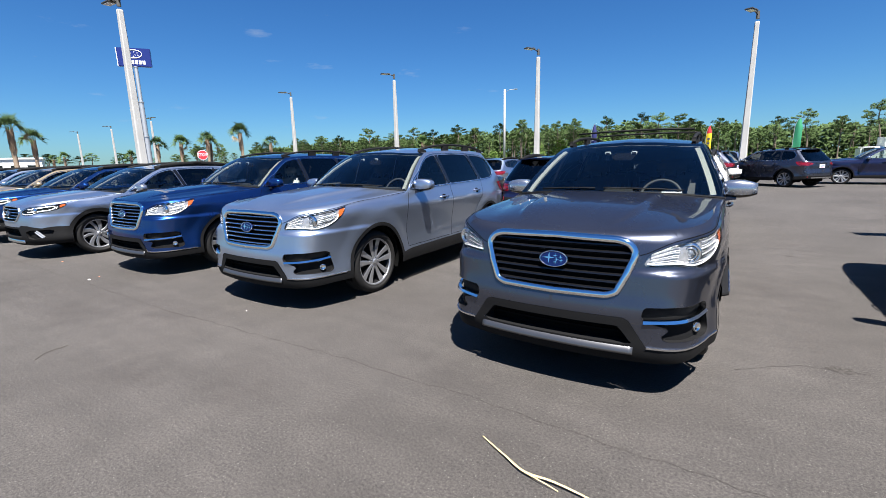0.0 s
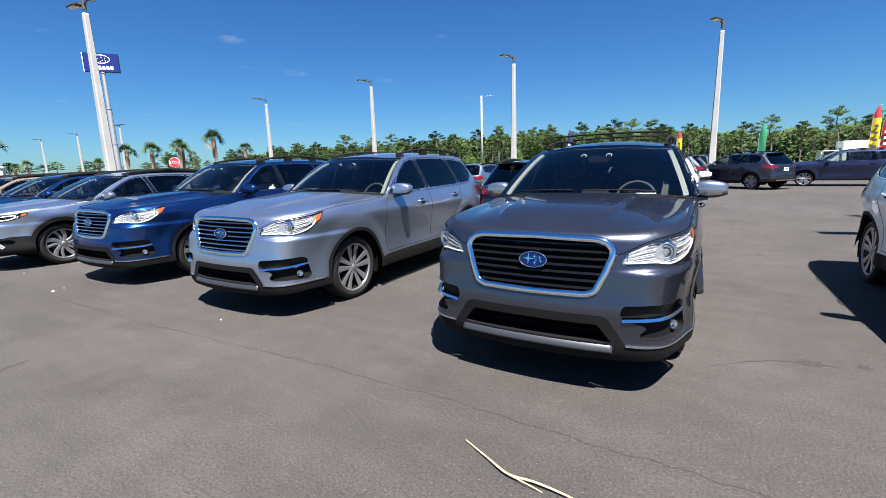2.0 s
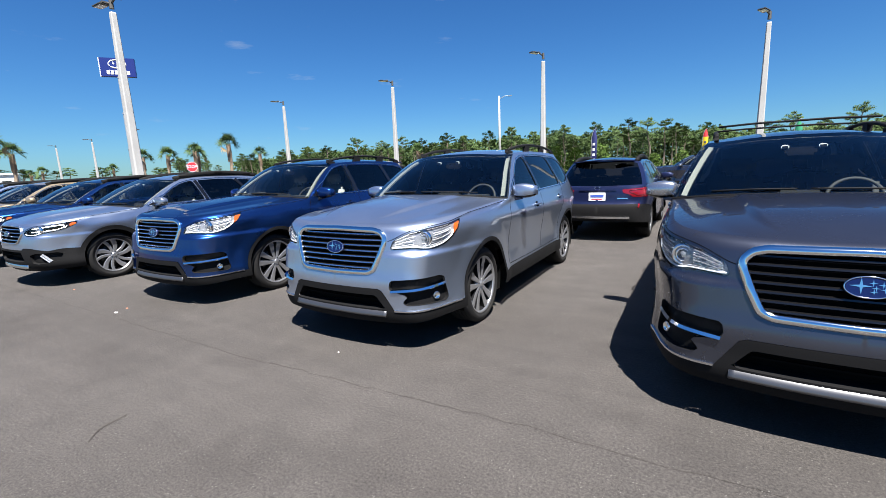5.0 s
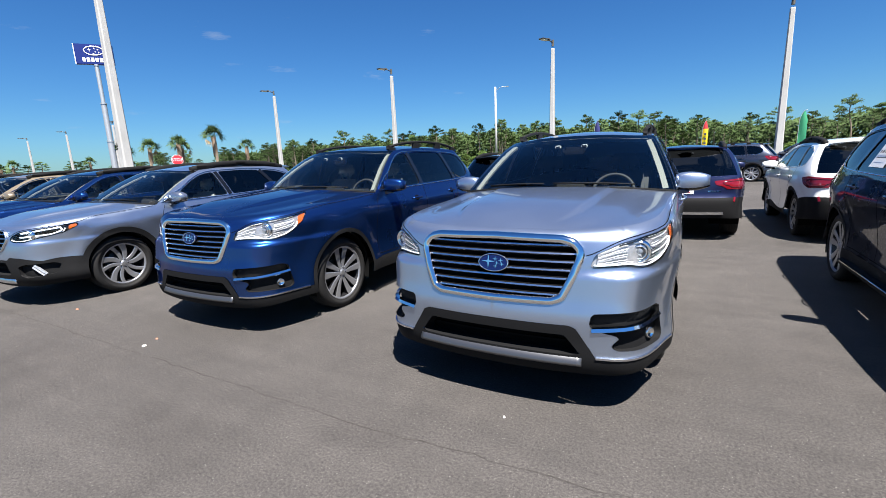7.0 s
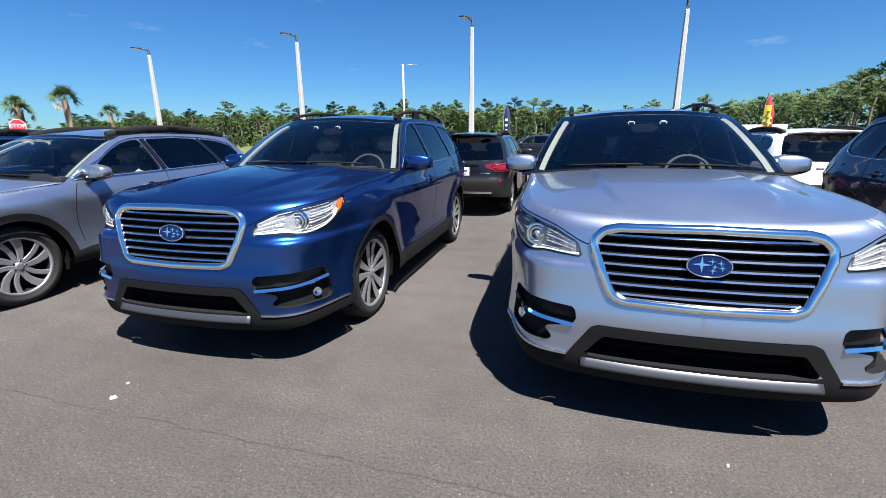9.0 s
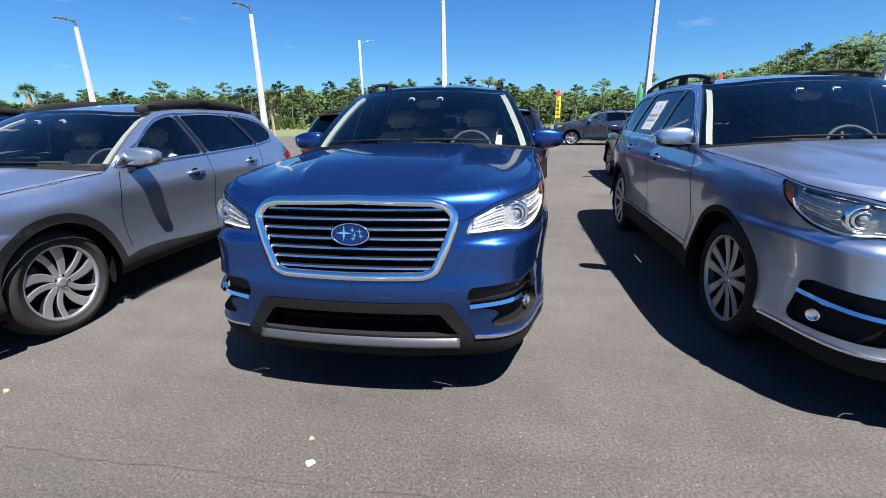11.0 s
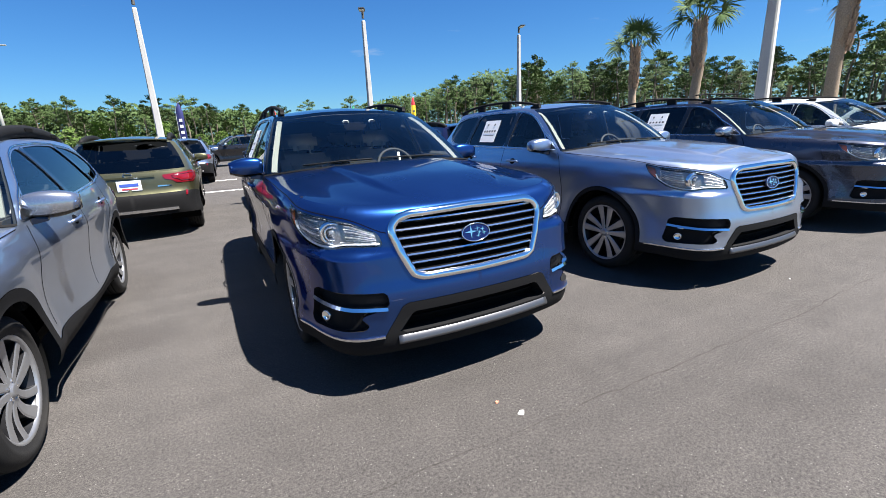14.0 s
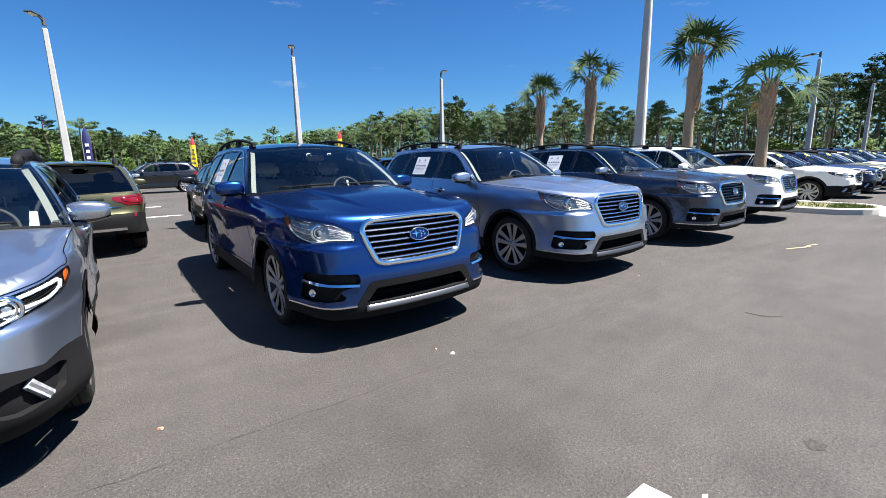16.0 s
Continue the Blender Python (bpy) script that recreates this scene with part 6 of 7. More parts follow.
part("paper_slip", bm, PAPER, suv, "slip of white paper on the dashboard")


# ---- lamp posts, sign, flags ----
def build_lamp_post(heads):
    """Tapered square concrete post with flat lamp heads."""
    post = new("street_lamp")
    rings = [(0.185, 0.0), (0.18, 0.6), (0.155, 2.5), (0.128, 5.0), (0.098, 7.75), (0.085, 7.8)]
    verts, faces = [], []
    for r, z in rings:
        c = r * 0.72
        for x, y in ((-r, -c), (-c, -r), (c, -r), (r, -c), (r, c), (c, r), (-c, r), (-r, c)):
            verts.append((x, y, z))
    for j in range(len(rings) - 1):
        for i in range(8):
            k = (i + 1) % 8
            faces.append((j * 8 + i, j * 8 + k, j * 8 + 8 + k, j * 8 + 8 + i))
    faces.append(tuple(40 + i for i in range(8)))
    mesh_object("shaft", verts, faces, POLE, post, "tapered pale concrete shaft", smooth=False)
    bm = bmesh.new()
    bmesh.ops.create_cone(bm, cap_ends=True, segments=12, radius1=0.08, radius2=0.07, depth=0.35, matrix=pose(0, 0, 8.1))
    part("tenon", bm, LAMP_METAL, post)
    for turn in heads:
        m = Matrix.Rotation(radians(turn), 4, "Z")
        v, f = tube([(0.05, 0, 8.12), (0.30, 0, 8.20), (0.45, 0, 8.20)], oval(0.035, 0.035, 8))
        arm = mesh_object("arm", [tuple(m @ Vector(w)) for w in v], f, LAMP_METAL, post)
        bm = bmesh.new()
        box(bm, 0.78, 0, 8.20, 0.70, 0.36, 0.07, 0.025)
        box(bm, 0.50, 0, 8.235, 0.20, 0.26, 0.10, 0.03)
        bmesh.ops.transform(bm, matrix=m, verts=bm.verts[:])
        part("lamp_head", bm, LAMP_METAL, post, "flat bronze lamp head")
        bm = bmesh.new()
        box(bm, 0.82, 0, 8.162, 0.50, 0.28, 0.012)
        bmesh.ops.transform(bm, matrix=m, verts=bm.verts[:])
        part("lamp_lens", bm, LAMP_LENS, post)
    return tagged(post, "pale tapered concrete lamp post with a flat lamp head", "street lamp", "lamp posts of the lot")


lamp = build_lamp_post((-112,))
lamp.matrix_basis = pose(-10.4, 28.45, 0)
for x, y in ((-22.4, 28.97), (-35.6, 29.7), (0.85, 27.95), (12.8, 28.9), (-84.8, 33.6), (-100.5, 34.3), (30.5, 9.7), (48.5, 9.8)):
    copy_thing(lamp, pose(x, y, 0, 0, 0, 180 if x > 25 else 0))
near_lamp = build_lamp_post((180, 0))
near_lamp.matrix_basis = pose(-21.0, 9.6, 0)
copy_thing(near_lamp, pose(6.35, 8.75, 0, 0, 0, 12))
copy_thing(near_lamp, pose(-67.2, 31.6, 0))

slim = new("utility_pole")
bm = bmesh.new()
bmesh.ops.create_cone(bm, cap_ends=True, segments=12, radius1=0.16, radius2=0.10, depth=9.6, matrix=pose(0, 0, 4.8))
part("shaft", bm, POLE, slim, smooth=True)
mesh_object("arm", *tube([(0, 0, 9.2), (0.6, 0, 9.5), (1.1, 0, 9.5)], oval(0.03, 0.03, 6)), STEEL, slim)
bm = bmesh.new()
box(bm, 1.35, 0, 9.48, 0.5, 0.2, 0.1, 0.03)
part("lamp_head", bm, STEEL, slim)
slim.matrix_basis = pose(-22.6, 50.0, 0)
tagged(slim, "slim pale utility pole with a small lamp", "utility pole")

sign = new("pylon_sign")
for r0, r1, z0, z1 in ((0.42, 0.42, 0, 5.2), (0.36, 0.36, 5.2, 9.0), (0.27, 0.27, 9.0, 12.75)):
    bm = bmesh.new()
    bmesh.ops.create_cone(bm, cap_ends=True, segments=24, radius1=r0, radius2=r1, depth=z1 - z0, matrix=pose(0, 0, (z0 + z1) / 2))
    bmesh.ops.create_cone(bm, cap_ends=True, segments=24, radius1=r0 + 0.06, radius2=r0 + 0.06, depth=0.12, matrix=pose(0, 0, z1 - 0.06))
    part("pole_section", bm, STEEL, sign, smooth=False)
bm = bmesh.new()
box(bm, 0, 0, 13.7, 4.6, 0.5, 1.95, 0.05)
panel = part("panel", bm, SIGN_NAVY, sign, "navy sign panel with a white edge")
bm = bmesh.new()
box(bm, -2.33, 0, 13.7, 0.10, 0.52, 1.95)
part("panel_edge", bm, SIGN_WHITE, panel)
tv, tf = tube([(1.15 * math.cos(a), -0.27, 14.05 + 0.42 * math.sin(a)) for a in np.linspace(0, 2 * math.pi, 40, endpoint=False)], oval(0.05, 0.03, 6), True, up=(0, 1, 0))
mesh_object("oval_mark", tv, tf, SIGN_WHITE, panel)
bm = bmesh.new()
for cx, cz, r in ((-0.5, 0.08, 0.22), (0.1, 0.2, 0.12), (0.5, 0.12, 0.12), (0.2, -0.1, 0.11), (0.6, -0.16, 0.11), (-0.05, -0.25, 0.11)):
    pts = [bm.verts.new((cx + (r if k % 2 == 0 else r * 0.3) * math.cos(math.pi * k / 4), -0.262, 14.05 + cz + (r if k % 2 == 0 else r * 0.3) * math.sin(math.pi * k / 4))) for k in range(8)]
    bm.faces.new(pts)
part("star_marks", bm, SIGN_WHITE, panel)
for k in range(6):
    bm = bmesh.new()
    box(bm, -1.30 + 0.52 * k, -0.265, 13.18, 0.38, 0.03, 0.40, 0.01)
    part("letter_bar", bm, SIGN_WHITE, panel)
sign.matrix_basis = pose(-53.6, 24.6, 0, 0, 0, 52) @ Matrix.Diagonal((0.66, 0.66, 0.945, 1))
tagged(sign, "tall pylon sign with a navy panel on a steel pole", "sign")


def build_stop_sign():
    s = new("stop_sign")
    bm = bmesh.new()
    box(bm, 0, 0.03, 1.2, 0.05, 0.05, 2.4)
    part("post", bm, STEEL, s)
    for name, r, y, mat in (("border", 0.40, 0.0, SIGN_WHITE), ("face", 0.375, -0.006, SIGN_RED)):
        bm = bmesh.new()
        bmesh.ops.create_cone(bm, cap_ends=True, segments=8, radius1=r, radius2=r, depth=0.012, matrix=pose(0, y, 2.2, 90, 22.5, 0))
        part(name, bm, mat, s)
    txt = bpy.data.curves.new("lettering", "FONT")
    txt.body, txt.size, txt.align_x, txt.align_y, txt.extrude = "STOP", 0.30, "CENTER", "CENTER", 0.002
    txt.materials.append(SIGN_WHITE)
    ob = new("lettering", txt)
    ob.parent = s
    ob.matrix_basis = pose(0, -0.016, 2.2, 90, 0, 0)
    return tagged(s, "red octagonal stop sign on a steel post", "stop sign")


stop = build_stop_sign()
stop.matrix_basis = pose(-42.1, 24.1, 0, 0, 0, 58) @ Matrix.Scale(1.18, 4)


def build_flag(main, tip, marks, tall):
    """Feather banner: a bowed pole with a curved cloth."""
    f = new("feather_flag")
    h = tall
    pole_path = spline([(0, 0, 0), (0, 0, h * 0.6), (0.04, 0, h * 0.85), (0.22, 0, h * 0.97), (0.42, 0, h)], 6)
    mesh_object("pole", *tube(pole_path, oval(0.018, 0.018, 6), up=(0, 1, 0)), STEEL, f)
    verts, faces, ids = [], [], []
    n = 16
    for k in range(n + 1):
        t = k / n
        z = h * (0.32 + 0.66 * t)
        x0 = float(np.interp(z, pole_path[:, 2], pole_path[:, 0])) + 0.02
        w = 0.50 * (1 - 0.10 * t) if t < 0.72 else 0.50 * max(0.03, (1 - t) / 0.28) ** 0.6
        for j in range(4):
            verts.append((x0 + w * j / 3, 0.05 * math.sin(3 * t + 1.6 * j), z))
    for k in range(n):
        for j in range(3):
            faces.append((k * 4 + j, k * 4 + j + 1, k * 4 + 5 + j, k * 4 + 4 + j))
            ids.append(1 if k > n * 0.74 else 0)
    cloth = mesh_object("cloth", verts, faces, [main, tip], f, face_mats=ids)
    for k in range(4):
        if marks is None:
            break
        z = h * (0.40 + 0.10 * k)
        bm = bmesh.new()
        box(bm, 0.27, -0.085, z, 0.22, 0.01, 0.20, 0.003)
        part("letter_bar", bm, marks, cloth)
    return f


for x, y, main, tip, marks, tall, words in ((11.2, 45.2, FLAG_YELLOW, FLAG_RED, INK, 5.0, "yellow feather flag with a red tip"), (4.3, 43.9, FLAG_GREEN, FLAG_GREEN, None, 4.2, "plain green feather flag"),
                                            (-10.05, 40.7, FLAG_NAVY, FLAG_NAVY, SIGN_WHITE, 4.4, "navy feather flag with white lettering"), (-1.8, 52.0, FLAG_YELLOW, FLAG_RED, INK, 4.4, "yellow feather flag with a red tip"),
                                            (12.6, 48.3, FLAG_RED, FLAG_RED, SIGN_WHITE, 4.5, "red feather flag with white lettering")):
    fl = build_flag(main, tip, marks, tall)
    fl.matrix_basis = pose(x, y, 0, 0, 0, -10)
    tagged(fl, words, "flag", "feather flags")

# ---- kerbed island ----
def island(x0, x1, y0, y1):
    pts = []
    r = (x1 - x0) / 2
    cx = (x0 + x1) / 2
    for a in np.linspace(math.pi, 2 * math.pi, 17):
        pts.append((cx + r * math.cos(a), y0 + r + r * math.sin(a)))
    for a in np.linspace(0, math.pi, 17):
        pts.append((cx + r * math.cos(a), y1 - r + r * math.sin(a)))
    path = [(x, y, 0.0) for x, y in pts]
    kerb = mesh_object("kerb", *tube(path, [(-0.09, -0.02), (-0.085, 0.13), (-0.065, 0.15), (0.065, 0.15), (0.085, 0.13), (0.09, -0.02)], True), CONCRETE, smooth=False)
    tagged(kerb, "pale concrete kerb round a planted island", "kerb", kind="structure")
    bed = mesh_object("planting_bed", [(x, y, 0.11) for x, y in pts], [tuple(range(len(pts)))], MULCH, smooth=False)
    tagged(bed, "mulched bed with sparse grass inside the kerb", "planting bed", kind="structure")
    rnd = random.Random(5)
    verts, faces = [], []
    for _ in range(2600):
        a, d = rnd.uniform(0, 6.28), rnd.random() ** 0.5
        x, y = cx + (r - 0.15) * d * math.cos(a), rnd.uniform(y0 + r * 0.8, y1 - r)
        if rnd.random() < 0.2:
            y = y0 + r - abs((r - 0.15) * d * math.sin(a))
        h, w, t = rnd.uniform(0.04, 0.13), 0.008, rnd.uniform(0, 6.28)
        o = len(verts)
        verts += [(x - w * math.cos(t), y - w * math.sin(t), 0.108), (x + w * math.cos(t), y + w * math.sin(t), 0.108), (x + rnd.uniform(-.05, .05), y + rnd.uniform(-.05, .05), 0.11 + h)]
        faces.append((o, o + 1, o + 2))
    g = mesh_object("grass_tufts", verts, faces, BUSH_LEAF, smooth=False)
    tagged(g, "sparse green grass blades on the island", "grass", kind="stuff")


island(5.0, 6.9, 2.15, 15.6)


# ---- palms ----
def build_palm(seed, trunk_h, fronds, reach, dry, low):
    rnd = random.Random(seed)
    palm = new("palm_tree")
    path = spline([(0, 0, 0), (rnd.uniform(-.06, .06), rnd.uniform(-.06, .06), trunk_h * 0.4), (rnd.uniform(-.1, .1), rnd.uniform(-.1, .1), trunk_h * 0.75), (0, 0, trunk_h)], 10)
    verts, faces, k = [], [], 14
    for i, p in enumerate(path):
        t = i / (len(path) - 1)
        r = 0.160 - 0.03 * t + (0.05 * (1 - t) ** 6) + (0.045 * smoothstep(0.62, 0.8, t))
        for j in range(k):
            a = 2 * math.pi * j / k
            rr = r * (1 + 0.05 * noise.noise(Vector((3 * math.cos(a), 3 * math.sin(a), p[2] * 5 + seed))))
            verts.append((p[0] + rr * math.cos(a), p[1] + rr * math.sin(a), p[2]))
    for i in range(len(path) - 1):
        for j in range(k):
            q = (j + 1) % k
            faces.append((i * k + j, i * k + q, (i + 1) * k + q, (i + 1) * k + j))
    mesh_object("trunk", verts, faces, PALM_TRUNK, palm, "rough brown fibrous trunk")
    # old leaf bases, crossed round the upper trunk
    verts, faces = [], []
    for n in range(64):
        z = trunk_h * (0.62 + 0.37 * n / 64)
        a = n * 2.4
        for lean in (-0.5, 0.5):
            c, s = math.cos(a), math.sin(a)
            o = len(verts)
            ln = 0.26 + rnd.uniform(-.04, .08)
            for d, w, th in ((0.13, 0.045, 0.03), (0.175, 0.026, 0.018), (0.21, 0.016, 0.010)):
                zz = z + (d - 0.13) * ln * 12
                la = a + lean * (d - 0.13) * 4
                c2, s2 = math.cos(la), math.sin(la)
                for u, q in ((-w, -th), (w, -th), (w, th), (-w, th)):
                    verts.append((c2 * (d + q) - s2 * u, s2 * (d + q) + c2 * u, zz))
            for m in range(2):
                for j in range(4):
                    q = (j + 1) % 4
                    faces.append((o + m * 4 + j, o + m * 4 + q, o + m * 4 + 4 + q, o + m * 4 + 4 + j))
            faces.append((o + 8, o + 9, o + 10, o + 11))
    mesh_object("leaf_base_sheath", verts, faces, PALM_BOOT, palm, "crossed dry leaf bases", smooth=False)

    def frond(az, el, stem, fan, bend):
        v, f = [], []
        d0 = Vector((math.cos(az) * math.cos(el), math.sin(az) * math.cos(el), math.sin(el)))
        root = Vector((0.08 * math.cos(az), 0.08 * math.sin(az), trunk_h - 0.05))
        pts = [root + d0 * (stem * t) + Vector((0, 0, -bend * t * t * stem)) for t in (0, 0.33, 0.66, 1.0)]
        tv, tf = tube([tuple(p) for p in pts], [(-0.016, -0.006), (0.016, -0.006), (0.0, 0.012)], up=(0, 0, 1))
        v += list(tv)
        f += list(tf)
        ahead = (pts[3] - pts[2]).normalized()
        side = ahead.cross(Vector((0, 0, 1))).normalized()
        up = side.cross(ahead)
        roll = rnd.uniform(-1.1, 1.1)
        side, up = side * math.cos(roll) + up * math.sin(roll), up * math.cos(roll) - side * math.sin(roll)
        n = 30
        for i in range(n):
            a = radians(-115 + 230 * i / (n - 1)) + rnd.uniform(-.03, .03)
            ln = fan * (0.72 + 0.28 * math.cos(a)) * rnd.uniform(0.85, 1.08)
            d = ahead * math.cos(a) + side * math.sin(a)
            wv = (ahead * -math.sin(a) + side * math.cos(a))
            fold = up * (0.10 * abs(math.sin(a)))
            base = pts[3] - ahead * 0.12 * math.cos(a)
            o = len(v)
            w = 0.019
            droop = rnd.uniform(0.10, 0.62)
            for t, ww in ((0.05, 0.5), (0.5, 1.0), (0.8, 0.7), (1.0, 0.08)):
                p = base + d * (ln * t) + fold * t + Vector((0, 0, -droop * ln * t ** 2.6))
                v += [tuple(p - wv * w * ww), tuple(p + wv * w * ww)]
            f += [(o + 2 * m, o + 2 * m + 1, o + 2 * m + 3, o + 2 * m + 2) for m in range(3)]
        return v, f

    green, brown = [], []
    for i in range(fronds):
        el = radians(87 - (87 - low) * (i / fronds) ** 0.9)
        green.append(frond(i * 2.399 + rnd.uniform(-.2, .2), el, reach * rnd.uniform(0.78, 1.05), reach * rnd.uniform(0.66, 0.84), 0.06 + 0.5 * i / fronds))
    for i in range(dry):
        brown.append(frond(i * 2.1 + 0.5, radians(20 - rnd.uniform(0, 25)), reach * 0.7, reach * 0.5, 0.7))
    mesh_object("crown", *joined(*green), PALM_LEAF, palm, "crown of green fan fronds", smooth=False)
    if brown:
        mesh_object("dry_fronds", *joined(*brown), PALM_DRY, palm, "hanging dry fronds", smooth=False)
    return tagged(palm, "sabal palm with a fibrous trunk and fan fronds", "palm tree", "palms of the lot")


palm_a = build_palm(3, 3.35, 17, 0.88, 1, 14)
palm_a.matrix_basis = pose(6.45, 4.98, 0.1, 0, 0, 0)
palm_b = build_palm(8, 4.40, 17, 1.02, 1, 48)
palm_b.matrix_basis = pose(6.05, 6.88, 0.1)
palm_c = build_palm(12, 4.25, 17, 0.92, 0, 38)
palm_c.matrix_basis = pose(6.01, 10.64, 0.1)
copy_thing(palm_c, pose(6.0, 13.05, 0.1, 0, 0, 130) @ Matrix.Scale(0.92, 4))
for x, y, s, turn, src in ((-44.0, 11.2, 1.0, 40, palm_b), (-51.0, 14.3, 0.95, 200, palm_c), (-54.5, 26.0, 0.93, 10, palm_c), (-52.7, 27.7, 0.92, 90, palm_b), (-52.0, 30.4, 1.05, 150, palm_c), (-52.8, 31.2, 0.93, 20, palm_b),
                           (-53.9, 36.0, 1.25, 260, palm_b), (-53.6, 40.3, 1.04, 310, palm_c), (-85.0, 25.5, 0.85, 60, palm_a), (-95.0, 30.0, 0.8, 100, palm_b), (-78.0, 33.0, 0.8, 190, palm_c),
                           (-29.0, 42.0, 0.8, 70, palm_b), (52.0, 26.0, 0.95, 30, palm_b), (40.0, 24.0, 0.9, 140, palm_c), (60.0, 15.0, 1.0, 240, palm_b)):
    copy_thing(src, pose(x, y, 0, 0, 0, turn) @ Matrix.Scale(s, 4))


# ---- woods ----
def leaf_clump(rnd, verts, faces, c, r, n, size):
    for _ in range(n):
        d = Vector((rnd.gauss(0, 1), rnd.gauss(0, 1), rnd.gauss(0, 0.6)))
        d = d.normalized() * r * rnd.random() ** 0.45
        p = Vector(c) + Vector((d.x, d.y, d.z * 0.65))
        a = Vector((rnd.gauss(0, 1), rnd.gauss(0, 1), rnd.gauss(0, 0.7))).normalized()
        b = a.orthogonal().normalized()
        l, w = size * rnd.uniform(0.6, 1.3), size * rnd.uniform(0.22, 0.42)
        o = len(verts)
        verts += [tuple(p - a * l * 0.5), tuple(p + b * w), tuple(p + a * l * 0.5), tuple(p - b * w)]
        faces.append((o, o + 1, o + 2, o + 3))


def build_pine(seed):
    """Tall slash pine: bare trunk, open tufted crown."""
    rnd = random.Random(seed)
    tree = new("pine_tree")
    h = 10.0
    bend = [(0, 0, 0), (rnd.uniform(-.2, .2), rnd.uniform(-.2, .2), 4), (rnd.uniform(-.3, .3), rnd.uniform(-.3, .3), 7.5), (rnd.uniform(-.3, .3), rnd.uniform(-.3, .3), h * 0.96)]
    path = spline(bend, 5)
    tv, tf, k = [], [], 7
    for i, p in enumerate(path):
        r = 0.15 * (1 - i / len(path)) + 0.03
        tv += [(p[0] + r * math.cos(2 * math.pi * j / k), p[1] + r * math.sin(2 * math.pi * j / k), p[2]) for j in range(k)]
    tf = [(i * k + j, i * k + (j + 1) % k, (i + 1) * k + (j + 1) % k, (i + 1) * k + j) for i in range(len(path) - 1) for j in range(k)]
    verts, faces, limbs = [], [], []
    start = rnd.uniform(0.52, 0.70)
    for i in range(17):
        t = start + (1 - start) * i / 16
        z = h * 0.96 * t
        c = np.array([np.interp(z, path[:, 2], path[:, 0]), np.interp(z, path[:, 2], path[:, 1]), z])
        a, ln = i * 2.4 + rnd.uniform(-.5, .5), (1.9 * math.sin(math.pi * min(1, 0.25 + 0.72 * (i / 16))) + 0.25) * rnd.uniform(0.55, 1.15)
        e = c + np.array([math.cos(a) * ln, math.sin(a) * ln, rnd.uniform(0.1, 0.6)])
        limbs.append(tube([c, (c + e) / 2 + [0, 0, -0.05], e], oval(0.03, 0.03, 4)))
        leaf_clump(rnd, verts, faces, e, rnd.uniform(0.42, 0.75), 95, 0.23)
        leaf_clump(rnd, verts, faces, c * 0.4 + e * 0.6, rnd.uniform(0.35, 0.6), 45, 0.22)
    mesh_object("trunk", *joined((tv, tf), *limbs), PINE_BARK, tree, smooth=True)
    mesh_object("crown", verts, faces, PINE_LEAF, tree, smooth=False)
    return tagged(tree, "tall slash pine with a bare trunk and open tufted crown", "tree", "pines behind the lot")


def build_bush_tree(seed):
    """Low dense young tree, leafy to the ground."""
    rnd = random.Random(seed)
    tree = new("young_tree")
    verts, faces = [], []
    h = 4.0
    for i in range(22):
        z = h * (0.10 + 0.86 * i / 22)
        w = 1.35 * (1 - (i / 22) ** 1.3) + 0.2
        a = i * 2.4
        leaf_clump(rnd, verts, faces, (w * 0.7 * math.cos(a), w * 0.7 * math.sin(a), z), rnd.uniform(0.4, 0.75), 85, 0.22)
    mesh_object("trunk", *tube([(0, 0, 0), (0.05, 0, 2), (0, 0, h * 0.9)], oval(0.07, 0.07, 6), up=(0, 1, 0)), PINE_BARK, tree)
    mesh_object("crown", verts, faces, BUSH_LEAF, tree, smooth=False)
    return tagged(tree, "bright green young tree at the edge of the woods", "tree", "young trees at the edge of the woods")


PINES, BUSHES = [build_pine(k) for k in (21, 22, 23, 24, 25)], [build_bush_tree(k) for k in (31, 32, 33)]
tree_rnd = random.Random(77)
first_use = set()


def plant(src, x, y, s, sz):
    m = pose(x, y, -0.05, 0, 0, tree_rnd.uniform(0, 360)) @ Matrix.Diagonal((s, s, sz, 1))
    if src not in first_use:
        first_use.add(src)
        src.matrix_basis = m
    else:
        copy_thing(src, m)


def wood_height(x):
    return float(np.interp(x, [-170, -40, -18, 11, 27, 41, 60, 80, 130], [10.6, 12.2, 12.6, 9.2, 10.0, 13.6, 18.5, 22.5, 25.0]))


for i in range(215):
    x = -175 + 300 * (i + tree_rnd.random()) / 215
    h = wood_height(x) * tree_rnd.uniform(0.66, 1.08)
    plant(tree_rnd.choice(PINES), x, 100 + tree_rnd.uniform(-10, 24), h / 10 * tree_rnd.uniform(0.85, 1.15), h / 10)
for i in range(70):
    y = -30 + 125 * (i + tree_rnd.random()) / 70
    h = 21.0 * tree_rnd.uniform(0.75, 1.08)
    plant(tree_rnd.choice(PINES), 100 + tree_rnd.uniform(-8, 26), y, h / 10 * 0.95, h / 10)
for i in range(95):
    x = -175 + 290 * (i + tree_rnd.random()) / 95
    s = tree_rnd.uniform(0.55, 1.15)
    plant(tree_rnd.choice(BUSHES), x, 88 + tree_rnd.uniform(-5, 12), s * 1.25, s)
for i in range(36):
    s = tree_rnd.uniform(0.9, 1.6)
    plant(tree_rnd.choice(BUSHES), 88 + tree_rnd.uniform(-4, 6), -30 + 115 * (i + tree_rnd.random()) / 36, s * 1.3, s)
